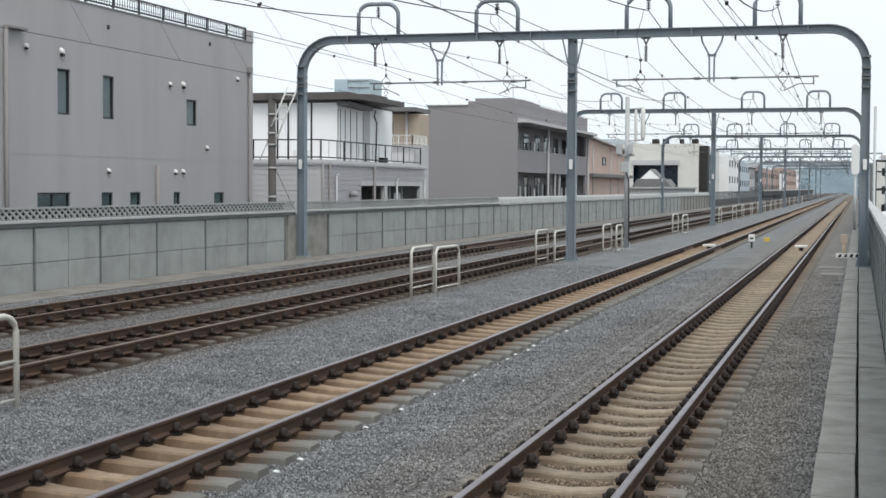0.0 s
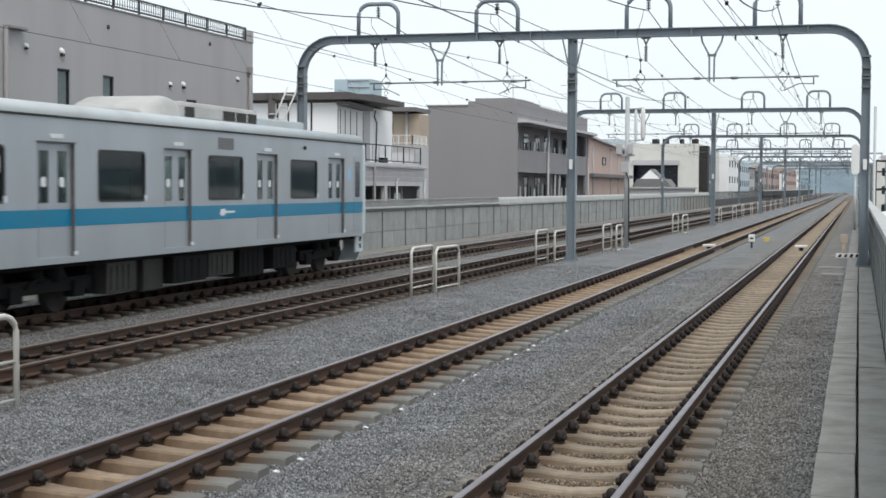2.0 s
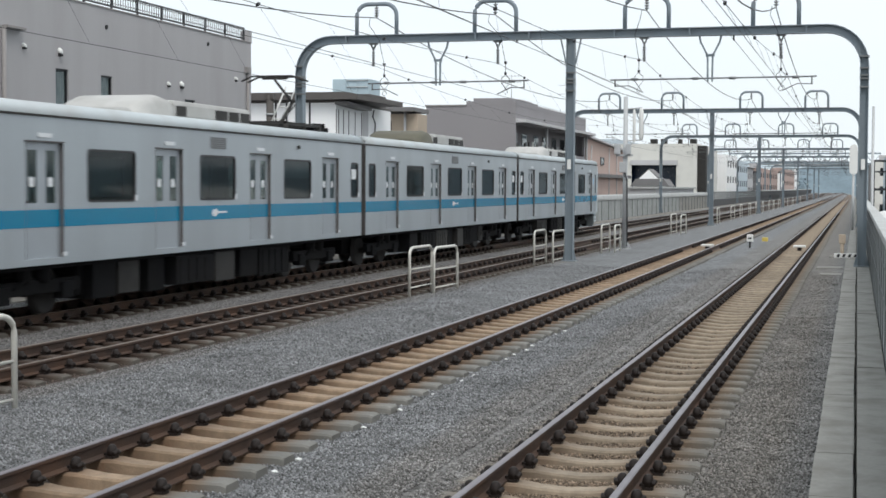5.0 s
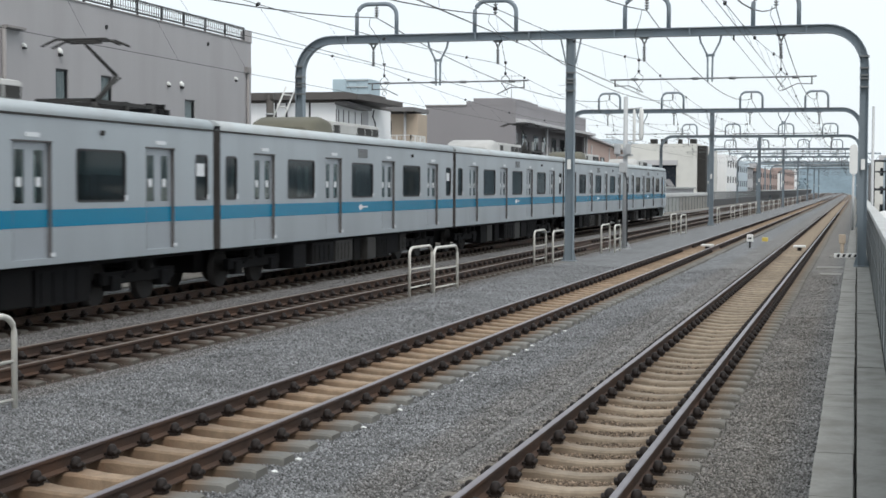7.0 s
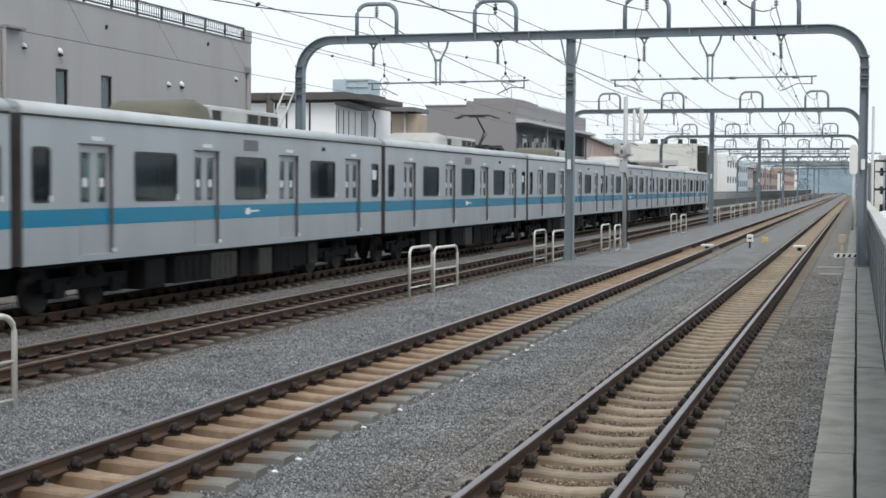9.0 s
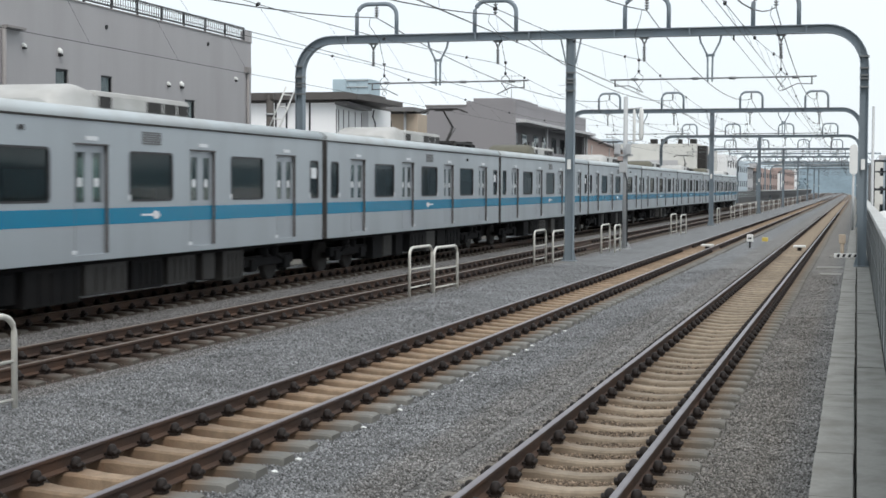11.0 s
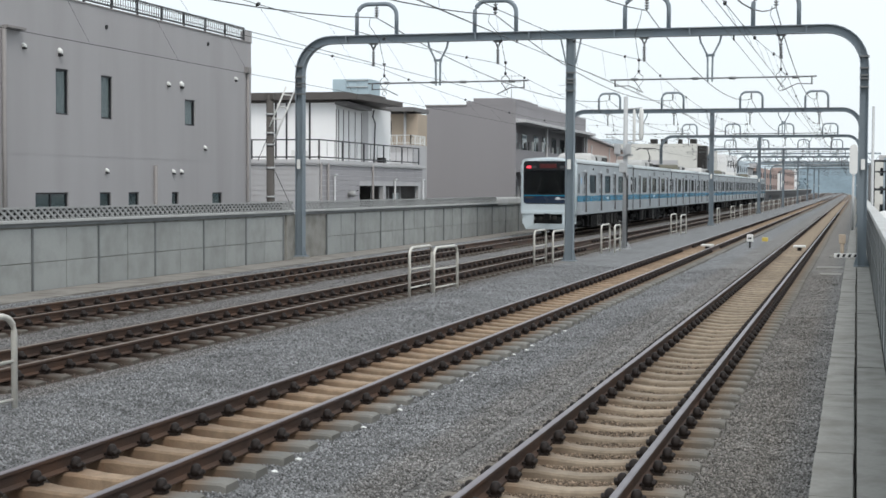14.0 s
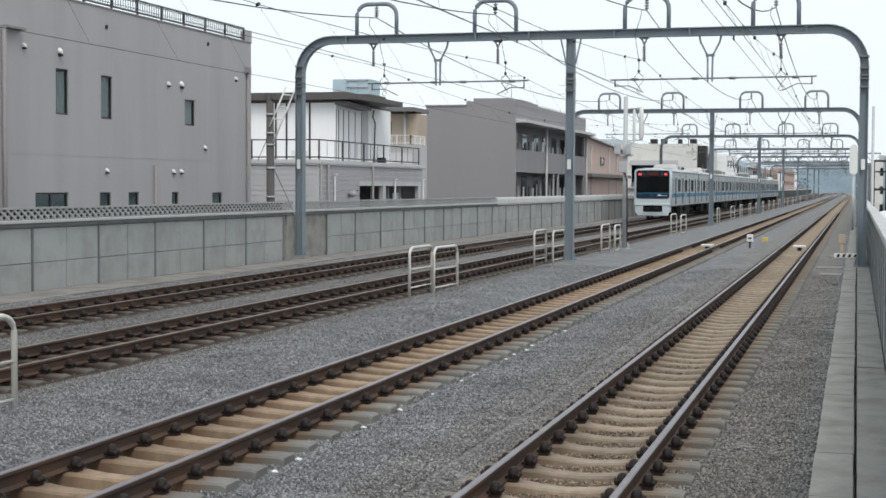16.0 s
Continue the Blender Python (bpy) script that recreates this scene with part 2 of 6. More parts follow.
M = {
    "ballast": ballast_mat("crushed_stone", False),
    "stone": ballast_mat("loose_stone", True),
    "sleeper_near": sleeper_mat("dusty_concrete", (0.165, 0.157, 0.14), (0.3, 0.24, 0.175), 0.62),
    "sleeper_mid": sleeper_mat("orange_dusty_concrete", (0.18, 0.174, 0.158), (0.3, 0.21, 0.135), 0.56),
    "sleeper_far": sleeper_mat("rusty_concrete", (0.105, 0.095, 0.08), (0.055, 0.035, 0.024), 0.75),
    "rail_rust": mat("rusty_rail_side", (0.048, 0.028, 0.02), 0.75, 0.1, 0.35, 1.2, 60, 0.3, (0.11, 0.055, 0.03), 0.7),
    "rail_top": mat("polished_rail_head", (0.25, 0.22, 0.23), 0.4, 0.85, 0.12, 2, 30, 0.03),
    "rail_top_dull": mat("dull_rail_head", (0.2, 0.15, 0.12), 0.42, 0.7, 0.2, 2, 30, 0.05),
    "clip": mat("dark_rust_clip", (0.017, 0.011, 0.009), 0.7, 0.2, 0.4, 5, 80, 0.2),
    "concrete": mat("grey_concrete", (0.275, 0.268, 0.248), 0.85, 0, 0.16, 2.2, 24, 0.35, (0.17, 0.163, 0.145), 0.85, fixed=True),
    "kerb": mat("dusty_walkway", (0.22, 0.205, 0.185), 0.9, 0, 0.16, 1.5, 24, 0.35, (0.13, 0.115, 0.1), 0.8, fixed=True),
    "panel": mat("precast_panel", (0.315, 0.328, 0.32), 0.85, 0, 0.09, 1.7, 25, 0.2, (0.225, 0.232, 0.222), 0.65, rand=0.07, fixed=True),
    "cap": mat("pale_wall_cap", (0.45, 0.455, 0.45), 0.7, 0, 0.1, 1.2, 30, 0.15, (0.33, 0.33, 0.31), 0.5, fixed=True),
    "lattice": mat("grey_lattice", (0.36, 0.365, 0.36), 0.6, 0.1, 0.1, 1, 30, 0.1),
    "joint": mat("dark_steel_post", (0.17, 0.18, 0.185), 0.6, 0.3, 0.2, 2, 30, 0.1),
    # near-black for dark paint, holes and painted shade
    "dark": mat("dark_paint_and_shade", (0.02, 0.02, 0.022), 0.8, 0, 0.3, 2, 20, 0.1),
    "portal": mat("blue_grey_painted_steel", (0.19, 0.23, 0.262), 0.55, 0.1, 0.15, 1.3, 30, 0.08, (0.235, 0.262, 0.28), 0.6),
    "steel": mat("galvanised_steel", (0.46, 0.47, 0.48), 0.55, 0.15, 0.12, 2, 40, 0.06),
    "wire": mat("dark_wire", (0.035, 0.037, 0.04), 0.6, 0.3, 0.2, 1, 20, 0),
    "white": mat("white_paint", (0.72, 0.72, 0.7), 0.55, 0, 0.06, 2, 40, 0.05),
    "hoop": mat("cream_tube", (0.6, 0.58, 0.53), 0.4, 0.2, 0.1, 3, 40, 0.05),
    "brown_pole": mat("weathered_pole", (0.1, 0.092, 0.086), 0.85, 0, 0.25, 3, 50, 0.3),
    "ground": mat("town_ground", (0.16, 0.165, 0.155), 0.95, 0, 0.3, 0.05, 2, 0),
    "grey_facade": mat("taupe_render", (0.39, 0.38, 0.388), 0.9, 0, 0.05, 0.9, 60, 0.3, (0.325, 0.312, 0.315), 0.5, streak=True),
    "facade_edge": mat("taupe_band", (0.27, 0.255, 0.25), 0.9, 0, 0.06, 0.8, 60, 0.2),
    "brown_facade": mat("grey_brown_tile", (0.275, 0.262, 0.272), 0.85, 0, 0.05, 0.4, 50, 0.2, (0.25, 0.238, 0.246), 0.6, streak=True),
    "white_wall": mat("white_plaster", (0.86, 0.86, 0.86), 0.85, 0, 0.03, 0.8, 30, 0.15, (0.78, 0.78, 0.78), 0.4, streak=True),
    "siding_east": mat("lilac_grey_siding", (0.38, 0.368, 0.385), 0.8, 0, 0.06, 0.8, 30, 0.1, (0.33, 0.32, 0.335), 0.5, streak=True),
    "siding": mat("pale_siding", (0.51, 0.505, 0.515), 0.8, 0, 0.06, 0.8, 30, 0.1, (0.42, 0.405, 0.4), 0.5, streak=True),
    "roof_grey": mat("grey_roof", (0.17, 0.165, 0.165), 0.75, 0, 0.15, 1, 30, 0.2),
    "roof_brown": mat("dark_eave", (0.1, 0.09, 0.085), 0.75, 0, 0.15, 1, 30, 0.15),
    "rail_dark": mat("dark_railing", (0.035, 0.037, 0.042), 0.5, 0.3, 0.15, 3, 30, 0),
    "beige": mat("beige_wall", (0.45, 0.37, 0.29), 0.85, 0, 0.08, 1, 30, 0.15),
    "salmon": mat("salmon_wall", (0.52, 0.39, 0.34), 0.85, 0, 0.06, 0.8, 30, 0.15, (0.47, 0.35, 0.31), 0.5),
    # red-brown of the far blocks, paled to carry distance haze
    "brick_red": mat("hazed_red_brown_wall", (0.42, 0.31, 0.275), 0.85, 0, 0.1, 0.5, 20, 0.1),
    "cream_wall": mat("cream_wall", (0.66, 0.65, 0.61), 0.85, 0, 0.06, 0.8, 30, 0.1, (0.56, 0.55, 0.52), 0.5),
    "pale_blue": mat("pale_blue_wall", (0.5, 0.57, 0.62), 0.8, 0, 0.08, 0.6, 20, 0.05),
    # far-off colours with aerial haze mixed in
    "haze_green": mat("hazed_distant_wood", (0.17, 0.225, 0.26), 1.0, 0, 0.25, 0.06, 0.5, 0),
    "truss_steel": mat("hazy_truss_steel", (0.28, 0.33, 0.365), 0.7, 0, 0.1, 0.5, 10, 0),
    "platform_dark": mat("dark_platform_side", (0.07, 0.07, 0.073), 0.85, 0, 0.2, 0.5, 10, 0.1),
    "haze_steel": mat("haze_blue_grey", (0.44, 0.51, 0.55), 0.7, 0, 0.1, 0.5, 10, 0),
    "shadow_room": mat("painted_room_shade", (0.07, 0.068, 0.065), 0.9, 0, 0.2, 2, 20, 0),
    "curtain": mat("pale_sheet_grey", (0.42, 0.45, 0.455), 0.9, 0, 0.1, 3, 30, 0.1),
    "house_glass": glass_mat("window_glass", (0.68, 0.73, 0.74), 0.96),
    "body": mat("brushed_train_steel", (0.395, 0.432, 0.46), 0.4, 0.4, 0.05, 0.9, 50, 0.03, (0.33, 0.348, 0.37), 0.5, streak=True),
    "body_white": mat("white_train_nose", (0.54, 0.61, 0.645), 0.35, 0, 0.05, 0.8, 30, 0.02),
    "door_steel": mat("train_door_steel", (0.365, 0.395, 0.425), 0.42, 0.35, 0.05, 1.2, 50, 0.03),
    "band": mat("blue_band", (0.0, 0.185, 0.33), 0.22, 0, 0.06, 1, 40, 0.02),
    "train_roof": mat("train_roof_grey", (0.47, 0.515, 0.535), 0.6, 0.1, 0.1, 1, 30, 0.05, (0.38, 0.38, 0.38), 0.6),
    "ac_pale": mat("pale_roof_unit", (0.48, 0.475, 0.46), 0.6, 0.1, 0.1, 1.5, 30, 0.05, (0.33, 0.32, 0.3), 0.6),
    "ac_olive": mat("olive_roof_unit", (0.115, 0.108, 0.078), 0.65, 0, 0.15, 1.5, 30, 0.05),
    # near black, with the shade below the cars put into the colour
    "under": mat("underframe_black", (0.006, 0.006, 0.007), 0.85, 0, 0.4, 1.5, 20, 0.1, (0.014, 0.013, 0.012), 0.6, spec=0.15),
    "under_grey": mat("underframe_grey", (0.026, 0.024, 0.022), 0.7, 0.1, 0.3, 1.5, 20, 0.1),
    "wheel": mat("wheel_steel", (0.03, 0.027, 0.026), 0.7, 0.2, 0.2, 3, 30, 0.05),
    "rubber": mat("black_rubber", (0.03, 0.03, 0.033), 0.6, 0, 0.15, 3, 30, 0.05),
    "train_glass": glass_mat("train_glass", (0.4, 0.47, 0.48), 0.95, 0.05, 0.5),
    "door_glass": glass_mat("door_glass", (0.75, 0.84, 0.81), 0.95, 0.06, 0.9),
    "bellows": mat("bellows_and_gap_shade", (0.06, 0.056, 0.054), 0.8, 0, 0.25, 1.5, 20, 0.1, (0.03, 0.028, 0.027), 0.7),
    "blind": mat("pale_blind", (0.4, 0.41, 0.41), 0.9, 0, 0.1, 2, 20, 0.05),
    "door_reveal": mat("door_reveal", (0.1, 0.092, 0.09), 0.7, 0.1, 0.3, 2, 20, 0.1),
    "vent_grey": mat("vent_grey", (0.17, 0.175, 0.18), 0.7, 0.1, 0.2, 2, 20, 0.05),
    "black_gloss": mat("black_gloss_front", (0.012, 0.013, 0.016), 0.15, 0, 0.1, 2, 20, 0),
    "navy": mat("navy_front", (0.01, 0.022, 0.05), 0.25, 0, 0.1, 2, 20, 0),
    "interior": mat("train_interior", (0.2, 0.195, 0.185), 0.8, 0, 0.1, 2, 20, 0),
    "sticker": mat("white_sticker", (0.7, 0.72, 0.74), 0.5, 0, 0.05, 4, 30, 0),
    "sky_sticker": mat("light_blue_sticker", (0.3, 0.5, 0.7), 0.5, 0, 0.05, 4, 30, 0),
    "lens_red": glow_mat("red_tail_lens", (1.0, 0.06, 0.09), 1.6),
    "sign_red": glow_mat("red_sign_leds", (0.7, 0.06, 0.06), 0.03),
    "lamp_clear": mat("clear_lamp", (0.07, 0.07, 0.075), 0.2, 0.3, 0.1, 3, 20, 0),
    "yellow": mat("yellow_paint", (0.6, 0.45, 0.1), 0.6, 0, 0.1, 3, 30, 0.05),
    "tank": mat("pale_blue_tank", (0.42, 0.52, 0.57), 0.6, 0.1, 0.08, 2, 30, 0.05),
}


# ---- small mesh tools ----
def box(bm, x0, x1, y0, y1, z0, z1, bev=0.0, mi=0):
    vs = [bm.verts.new((x, y, z)) for x in (x0, x1) for y in (y0, y1) for z in (z0, z1)]
    fs = [bm.faces.new([vs[i] for i in q]) for q in ((0, 1, 3, 2), (4, 6, 7, 5), (0, 4, 5, 1), (2, 3, 7, 6), (0, 2, 6, 4), (1, 5, 7, 3))]
    for f in fs:
        f.material_index = mi
    if bev:
        bmesh.ops.bevel(bm, geom=list({e for f in fs for e in f.edges}), offset=bev, segments=2, affect="EDGES", profile=0.6)
    return vs


def tube(bm, pts, r, seg=8, caps=True, mi=0):
    """A round bar along a line of points."""
    pts = [Vector(q) for q in pts]
    rings = []
    for i, q in enumerate(pts):
        d = (pts[min(i + 1, len(pts) - 1)] - pts[max(i - 1, 0)]).normalized()
        side = d.cross(Vector((0, 0, 1)) if abs(d.z) < 0.9 else Vector((1, 0, 0))).normalized()
        up = side.cross(d)
        rr = r[i] if isinstance(r, (list, tuple)) else r
        rings.append([bm.verts.new(q + (side * math.cos(a) + up * math.sin(a)) * rr) for a in (k * 2 * math.pi / seg for k in range(seg))])
    for a, b in zip(rings, rings[1:]):
        for k in range(seg):
            f = bm.faces.new((a[k], a[(k + 1) % seg], b[(k + 1) % seg], b[k]))
            f.smooth, f.material_index = seg > 5, mi
    if caps:
        bm.faces.new(rings[0][::-1]).material_index = mi
        bm.faces.new(rings[-1]).material_index = mi


def bar(bm, pts, w, h, axis=(0, 1, 0), mi=0):
    """A bar of rectangular section along points; w along axis, h across it."""
    pts, axis = [Vector(q) for q in pts], Vector(axis)
    rings = []
    for i, q in enumerate(pts):
        d = (pts[min(i + 1, len(pts) - 1)] - pts[max(i - 1, 0)]).normalized()
        up = d.cross(axis).normalized()
        rings.append([bm.verts.new(q + axis * a * w / 2 + up * b * h / 2) for a, b in ((-1, -1), (1, -1), (1, 1), (-1, 1))])
    for a, b in zip(rings, rings[1:]):
        for k in range(4):
            bm.faces.new((a[k], a[(k + 1) % 4], b[(k + 1) % 4], b[k])).material_index = mi
    bm.faces.new(rings[0][::-1]).material_index = mi
    bm.faces.new(rings[-1]).material_index = mi


def extrude_y(bm, profile, y0, y1, mi=0, caps=True):
    """A closed outline in x, z pulled along y."""
    a = [bm.verts.new((x, y0, z)) for x, z in profile]
    b = [bm.verts.new((x, y1, z)) for x, z in profile]
    k = len(profile)
    fs = [bm.faces.new((a[i], a[(i + 1) % k], b[(i + 1) % k], b[i])) for i in range(k)]
    if caps:
        fs += [bm.faces.new(a[::-1]), bm.faces.new(b)]
    for f in fs:
        f.material_index = mi
    return fs


def part(name, bm, material, parent=None, label="", smooth=False, recalc=True):
    """One mesh object, under a thing or a part if a parent is given."""
    me = bpy.data.meshes.new(name)
    if recalc:
        bmesh.ops.recalc_face_normals(bm, faces=bm.faces)
    if smooth:
        for f in bm.faces:
            f.smooth = True
    bm.to_mesh(me)
    bm.free()
    for mm in material if isinstance(material, (list, tuple)) else [material]:
        me.materials.append(M[mm])
    ob = new(name, me)
    if parent:
        ob.parent = parent
    if label:
        tagged(ob, label)
    return ob


def again(name, me, parent, loc):
    """Another piece on a mesh that is shared."""
    ob = new(name, me)
    ob.location = loc
    if parent:
        ob.parent = parent
    return ob


def empty(name, loc=(0, 0, 0), **tags):
    ob = new(name)
    ob.empty_display_size = 0.3
    ob.location = loc
    return tagged(ob, **tags)


def bend(y):
    """How far the line has swung to the left at y."""
    return -max(0.0, y - 260) ** 2 / 56000


def cuts(lo, hi, step):
    k = max(1, round((hi - lo) / step))
    return [lo + (hi - lo) * i / k for i in range(k + 1)]


def wall_grid(bm, us, vs, holes, place, depth, mi=0):
    """A wall face with rectangular holes and reveals. place(u, v, d) maps to space, d inwards."""
    us = sorted({*us, *(h[0] for h in holes), *(h[1] for h in holes)})
    vs = sorted({*vs, *(h[2] for h in holes), *(h[3] for h in holes)})
    made = {}

    def vert(u, v, d=0.0):
        key = (round(u, 4), round(v, 4), d)
        if key not in made:
            made[key] = bm.verts.new(place(u, v, d))
        return made[key]

    for u0, u1 in zip(us, us[1:]):
        for v0, v1 in zip(vs, vs[1:]):
            cu, cv = (u0 + u1) / 2, (v0 + v1) / 2
            if not any(h[0] < cu < h[1] and h[2] < cv < h[3] for h in holes):
                for d in (0.0, depth):
                    bm.faces.new((vert(u0, v0, d), vert(u1, v0, d), vert(u1, v1, d), vert(u0, v1, d))).material_index = mi
    for h in holes:
        for (ua, va), (ub, vb) in (((h[0], h[2]), (h[1], h[2])), ((h[1], h[2]), (h[1], h[3])), ((h[1], h[3]), (h[0], h[3])), ((h[0], h[3]), (h[0], h[2]))):
            seq = [u for u in us if min(ua, ub) <= u <= max(ua, ub)] if ua != ub else None
            pts = [(u, va) for u in seq] if seq else [(ua, v) for v in vs if min(va, vb) <= v <= max(va, vb)]
            for a, b in zip(pts, pts[1:]):
                bm.faces.new((vert(*a), vert(*b), vert(*b, depth), vert(*a, depth))).material_index = mi
    for ua, ub, v in ((us[0], us[-1], vs[0]), (us[0], us[-1], vs[-1])):
        for a, b in zip(us, us[1:]):
            bm.faces.new((vert(a, v), vert(b, v), vert(b, v, depth), vert(a, v, depth))).material_index = mi
    for u in (us[0], us[-1]):
        for a, b in zip(vs, vs[1:]):
            bm.faces.new((vert(u, a), vert(u, b), vert(u, b, depth), vert(u, a, depth))).material_index = mi


# ---- ground, track bed ----
def ground_sheet():
    bm = bmesh.new()
    bmesh.ops.create_grid(bm, x_segments=24, y_segments=24, size=3500)
    for v in bm.verts:
        v.co.z = -6.2
    tagged(part("ground", bm, "ground"), "grey town ground below the raised railway", "ground", kind="structure")
    bm = bmesh.new()
    for y0, y1 in zip(cuts(-30, 900, 15), cuts(-30, 900, 15)[1:]):
        a, b = bend(y0), bend(y1)
        vs = [bm.verts.new((x + o, y, z)) for y, o in ((y0, a), (y1, b)) for x, z in ((-18.75, -0.42), (0.75, -0.42), (0.75, -6.3), (-18.75, -6.3))]
        for i in range(4):
            bm.faces.new((vs[i], vs[(i + 1) % 4], vs[4 + (i + 1) % 4], vs[4 + i]))
    tagged(part("viaduct", bm, "concrete"), "grey concrete viaduct that carries the tracks", "viaduct", kind="structure")


def bed_height(x, y):
    """The top of the ballast: flush between tracks, a little lower between the rails, heaped on the broad middle strip."""
    z = -0.2
    for xc in TRACK_X:
        d = x - xc
        if abs(d) < 0.6:
            z = -0.31 if xc == TRACK_X[1] else -0.235
        elif -1.9 < d < -0.6:
            z = -0.2 + 0.024 * max(0.0, min(1.0, (d + 1.9) / 0.6))
        elif 0.6 <= d < 1.7:
            lo = -0.25 if xc == TRACK_X[1] else -0.23
            z = lo + (-0.2 - lo) * max(0.0, min(1.0, (d - 1.0) / 0.7))
    mid = -8.5
    if abs(x - mid) < 1.35:
        z += 0.09 * (1 - (abs(x - mid) / 1.35) ** 2)
    if abs(x + 4.15) < 0.7:
        z += 0.035
    return z + 0.035 * noise.noise((x * 0.9, y * 0.5, 3)) + 0.02 * noise.noise((x * 3, y * 3, 7))


def ballast_bed():
    xs = cuts(-17.15, -0.34, 0.16)
    ys = cuts(-30, 5, 5)[:-1] + cuts(5, 60, 0.3) + cuts(60, 900, 6)[1:]
    bm = bmesh.new()
    rows = [[bm.verts.new((x + bend(y), y, bed_height(x, y))) for x in xs] for y in ys]
    for a, b in zip(rows, rows[1:]):
        for i in range(len(xs) - 1):
            bm.faces.new((a[i], a[i + 1], b[i + 1], b[i])).smooth = True
    tagged(part("ballast_bed", bm, "ballast"), "grey crushed-stone ballast with rust-brown dust near the rails", "ballast", kind="structure")


def loose_stones():
    """Single stones over the bed, dense close by and thinner away."""
    rng = np.random.default_rng(5)
    base = np.array([(1, 0, 0), (-1, 0, 0), (0, 1, 0), (0, -1, 0), (0, 0, 1), (0, 0, -1)], float)
    tri = np.array([(0, 2, 4), (2, 1, 4), (1, 3, 4), (3, 0, 4), (2, 0, 5), (1, 2, 5), (3, 1, 5), (0, 3, 5)])
    pts = []
    for y0, y1, per, x_lo in ((8.5, 14, 1900, -9), (14, 20, 1300, -12.5), (20, 30, 620, -17), (30, 46, 200, -17)):
        k = int((y1 - y0) * (-0.5 - x_lo) * per)
        x, y = rng.uniform(x_lo, -0.345, k), rng.uniform(y0, y1, k)
        keep = x > -0.66 * y - 1.0
        for xc in TRACK_X:
            phase = ((y - 6.0) / 0.65) % 1.0
            on_sleeper = (x - xc < 1.02) & (x - xc > -0.86) & (np.abs(phase - 0.5) < 0.22)
            on_rail = np.abs(np.abs(x - xc) - 0.566) < 0.08
            keep &= ~(on_sleeper | on_rail)
        pts.append(np.stack([x[keep], y[keep]], 1))
    pts = np.concatenate(pts)
    z = np.array([bed_height(a, b) for a, b in pts])
    k = len(pts)
    size = rng.uniform(0.007, 0.0155, (k, 1, 1)) * rng.uniform(0.65, 1.25, (k, 1, 3))
    v = base[None] * size * rng.uniform(0.75, 1.2, (k, 6, 1))
    v += rng.normal(0, 0.002, v.shape)
    a, t = rng.uniform(0, 6.283, k), rng.uniform(-0.7, 0.7, k)
    ca, sa, ct, st = np.cos(a)[:, None], np.sin(a)[:, None], np.cos(t)[:, None], np.sin(t)[:, None]
    x1, y1, z1 = v[..., 0], v[..., 1] * ct - v[..., 2] * st, v[..., 1] * st + v[..., 2] * ct
    w = np.stack([x1 * ca - y1 * sa + pts[:, :1], x1 * sa + y1 * ca + pts[:, 1:], z1 + (z + 0.006)[:, None]], -1).reshape(-1, 3)
    f = (tri[None] + (np.arange(k) * 6)[:, None, None]).reshape(-1, 3)
    me = bpy.data.meshes.new("loose_ballast")
    me.vertices.add(len(w))
    me.vertices.foreach_set("co", w.ravel())
    me.loops.add(f.size)
    me.loops.foreach_set("vertex_index", f.ravel())
    me.polygons.add(len(f))
    me.polygons.foreach_set("loop_start", np.arange(0, f.size, 3))
    me.update()
    me.validate()
    me.materials.append(M["stone"])
    tagged(new("loose_ballast", me), "loose angular grey ballast stones", "gravel", kind="stuff")


RAIL = [(-0.0635, -0.158), (0.0635, -0.158), (0.0635, -0.146), (0.012, -0.128), (0.009, -0.048), (0.0325, -0.036), (0.0325, -0.008), (0.024, 0.0),
        (-0.024, 0.0), (-0.0325, -0.008), (-0.0325, -0.036), (-0.009, -0.048), (-0.012, -0.128), (-0.0635, -0.146)]


def rail_mesh(xc, top):
    bm = bmesh.new()
    ys = [-30.0, 120, 260] + cuts(260, 880, 15)[1:]
    rows = [[bm.verts.new((xc + bend(y) + x, y, z)) for x, z in RAIL] for y in ys]
    k = len(RAIL)
    for a, b in zip(rows, rows[1:]):
        for i in range(k):
            bm.faces.new((a[i], a[(i + 1) % k], b[(i + 1) % k], b[i])).material_index = 1 if i in (6, 7, 8) else 0
    bm.faces.new(rows[0][::-1])
    return bm


def sleeper_mesh(name, material, length, dip, wide):
    """A prestressed sleeper, waisted and dipped in the middle, with sloped shoulders."""
    bm = bmesh.new()
    h = length / 2
    secs = [(-h, wide * 0.98, -0.185), (-h + 0.05, wide, -0.168), (-0.4, wide, -0.165), (-0.24, wide * 0.88, -0.165 - dip * 0.6), (0, wide * 0.82, -0.165 - dip),
            (0.24, wide * 0.88, -0.165 - dip * 0.6), (0.4, wide, -0.165), (h - 0.05, wide, -0.168), (h, wide * 0.98, -0.185)]
    rows = []
    for x, w, z in secs:
        rows.append([bm.verts.new((x, s * w / 2 * k, zz)) for s, k, zz in ((-1, 1.12, -0.36), (-1, 1.0, z - 0.02), (-1, 0.86, z), (1, 0.86, z), (1, 1.0, z - 0.02), (1, 1.12, -0.36))])
    for a, b in zip(rows, rows[1:]):
        for i in range(5):
            bm.faces.new((a[i], a[i + 1], b[i + 1], b[i]))
    bm.faces.new(rows[0][::-1])
    bm.faces.new(rows[-1])
    me = bpy.data.meshes.new(name)
    bmesh.ops.recalc_face_normals(bm, faces=bm.faces)
    bm.to_mesh(me)
    bm.free()
    me.materials.append(M[material])
    return me


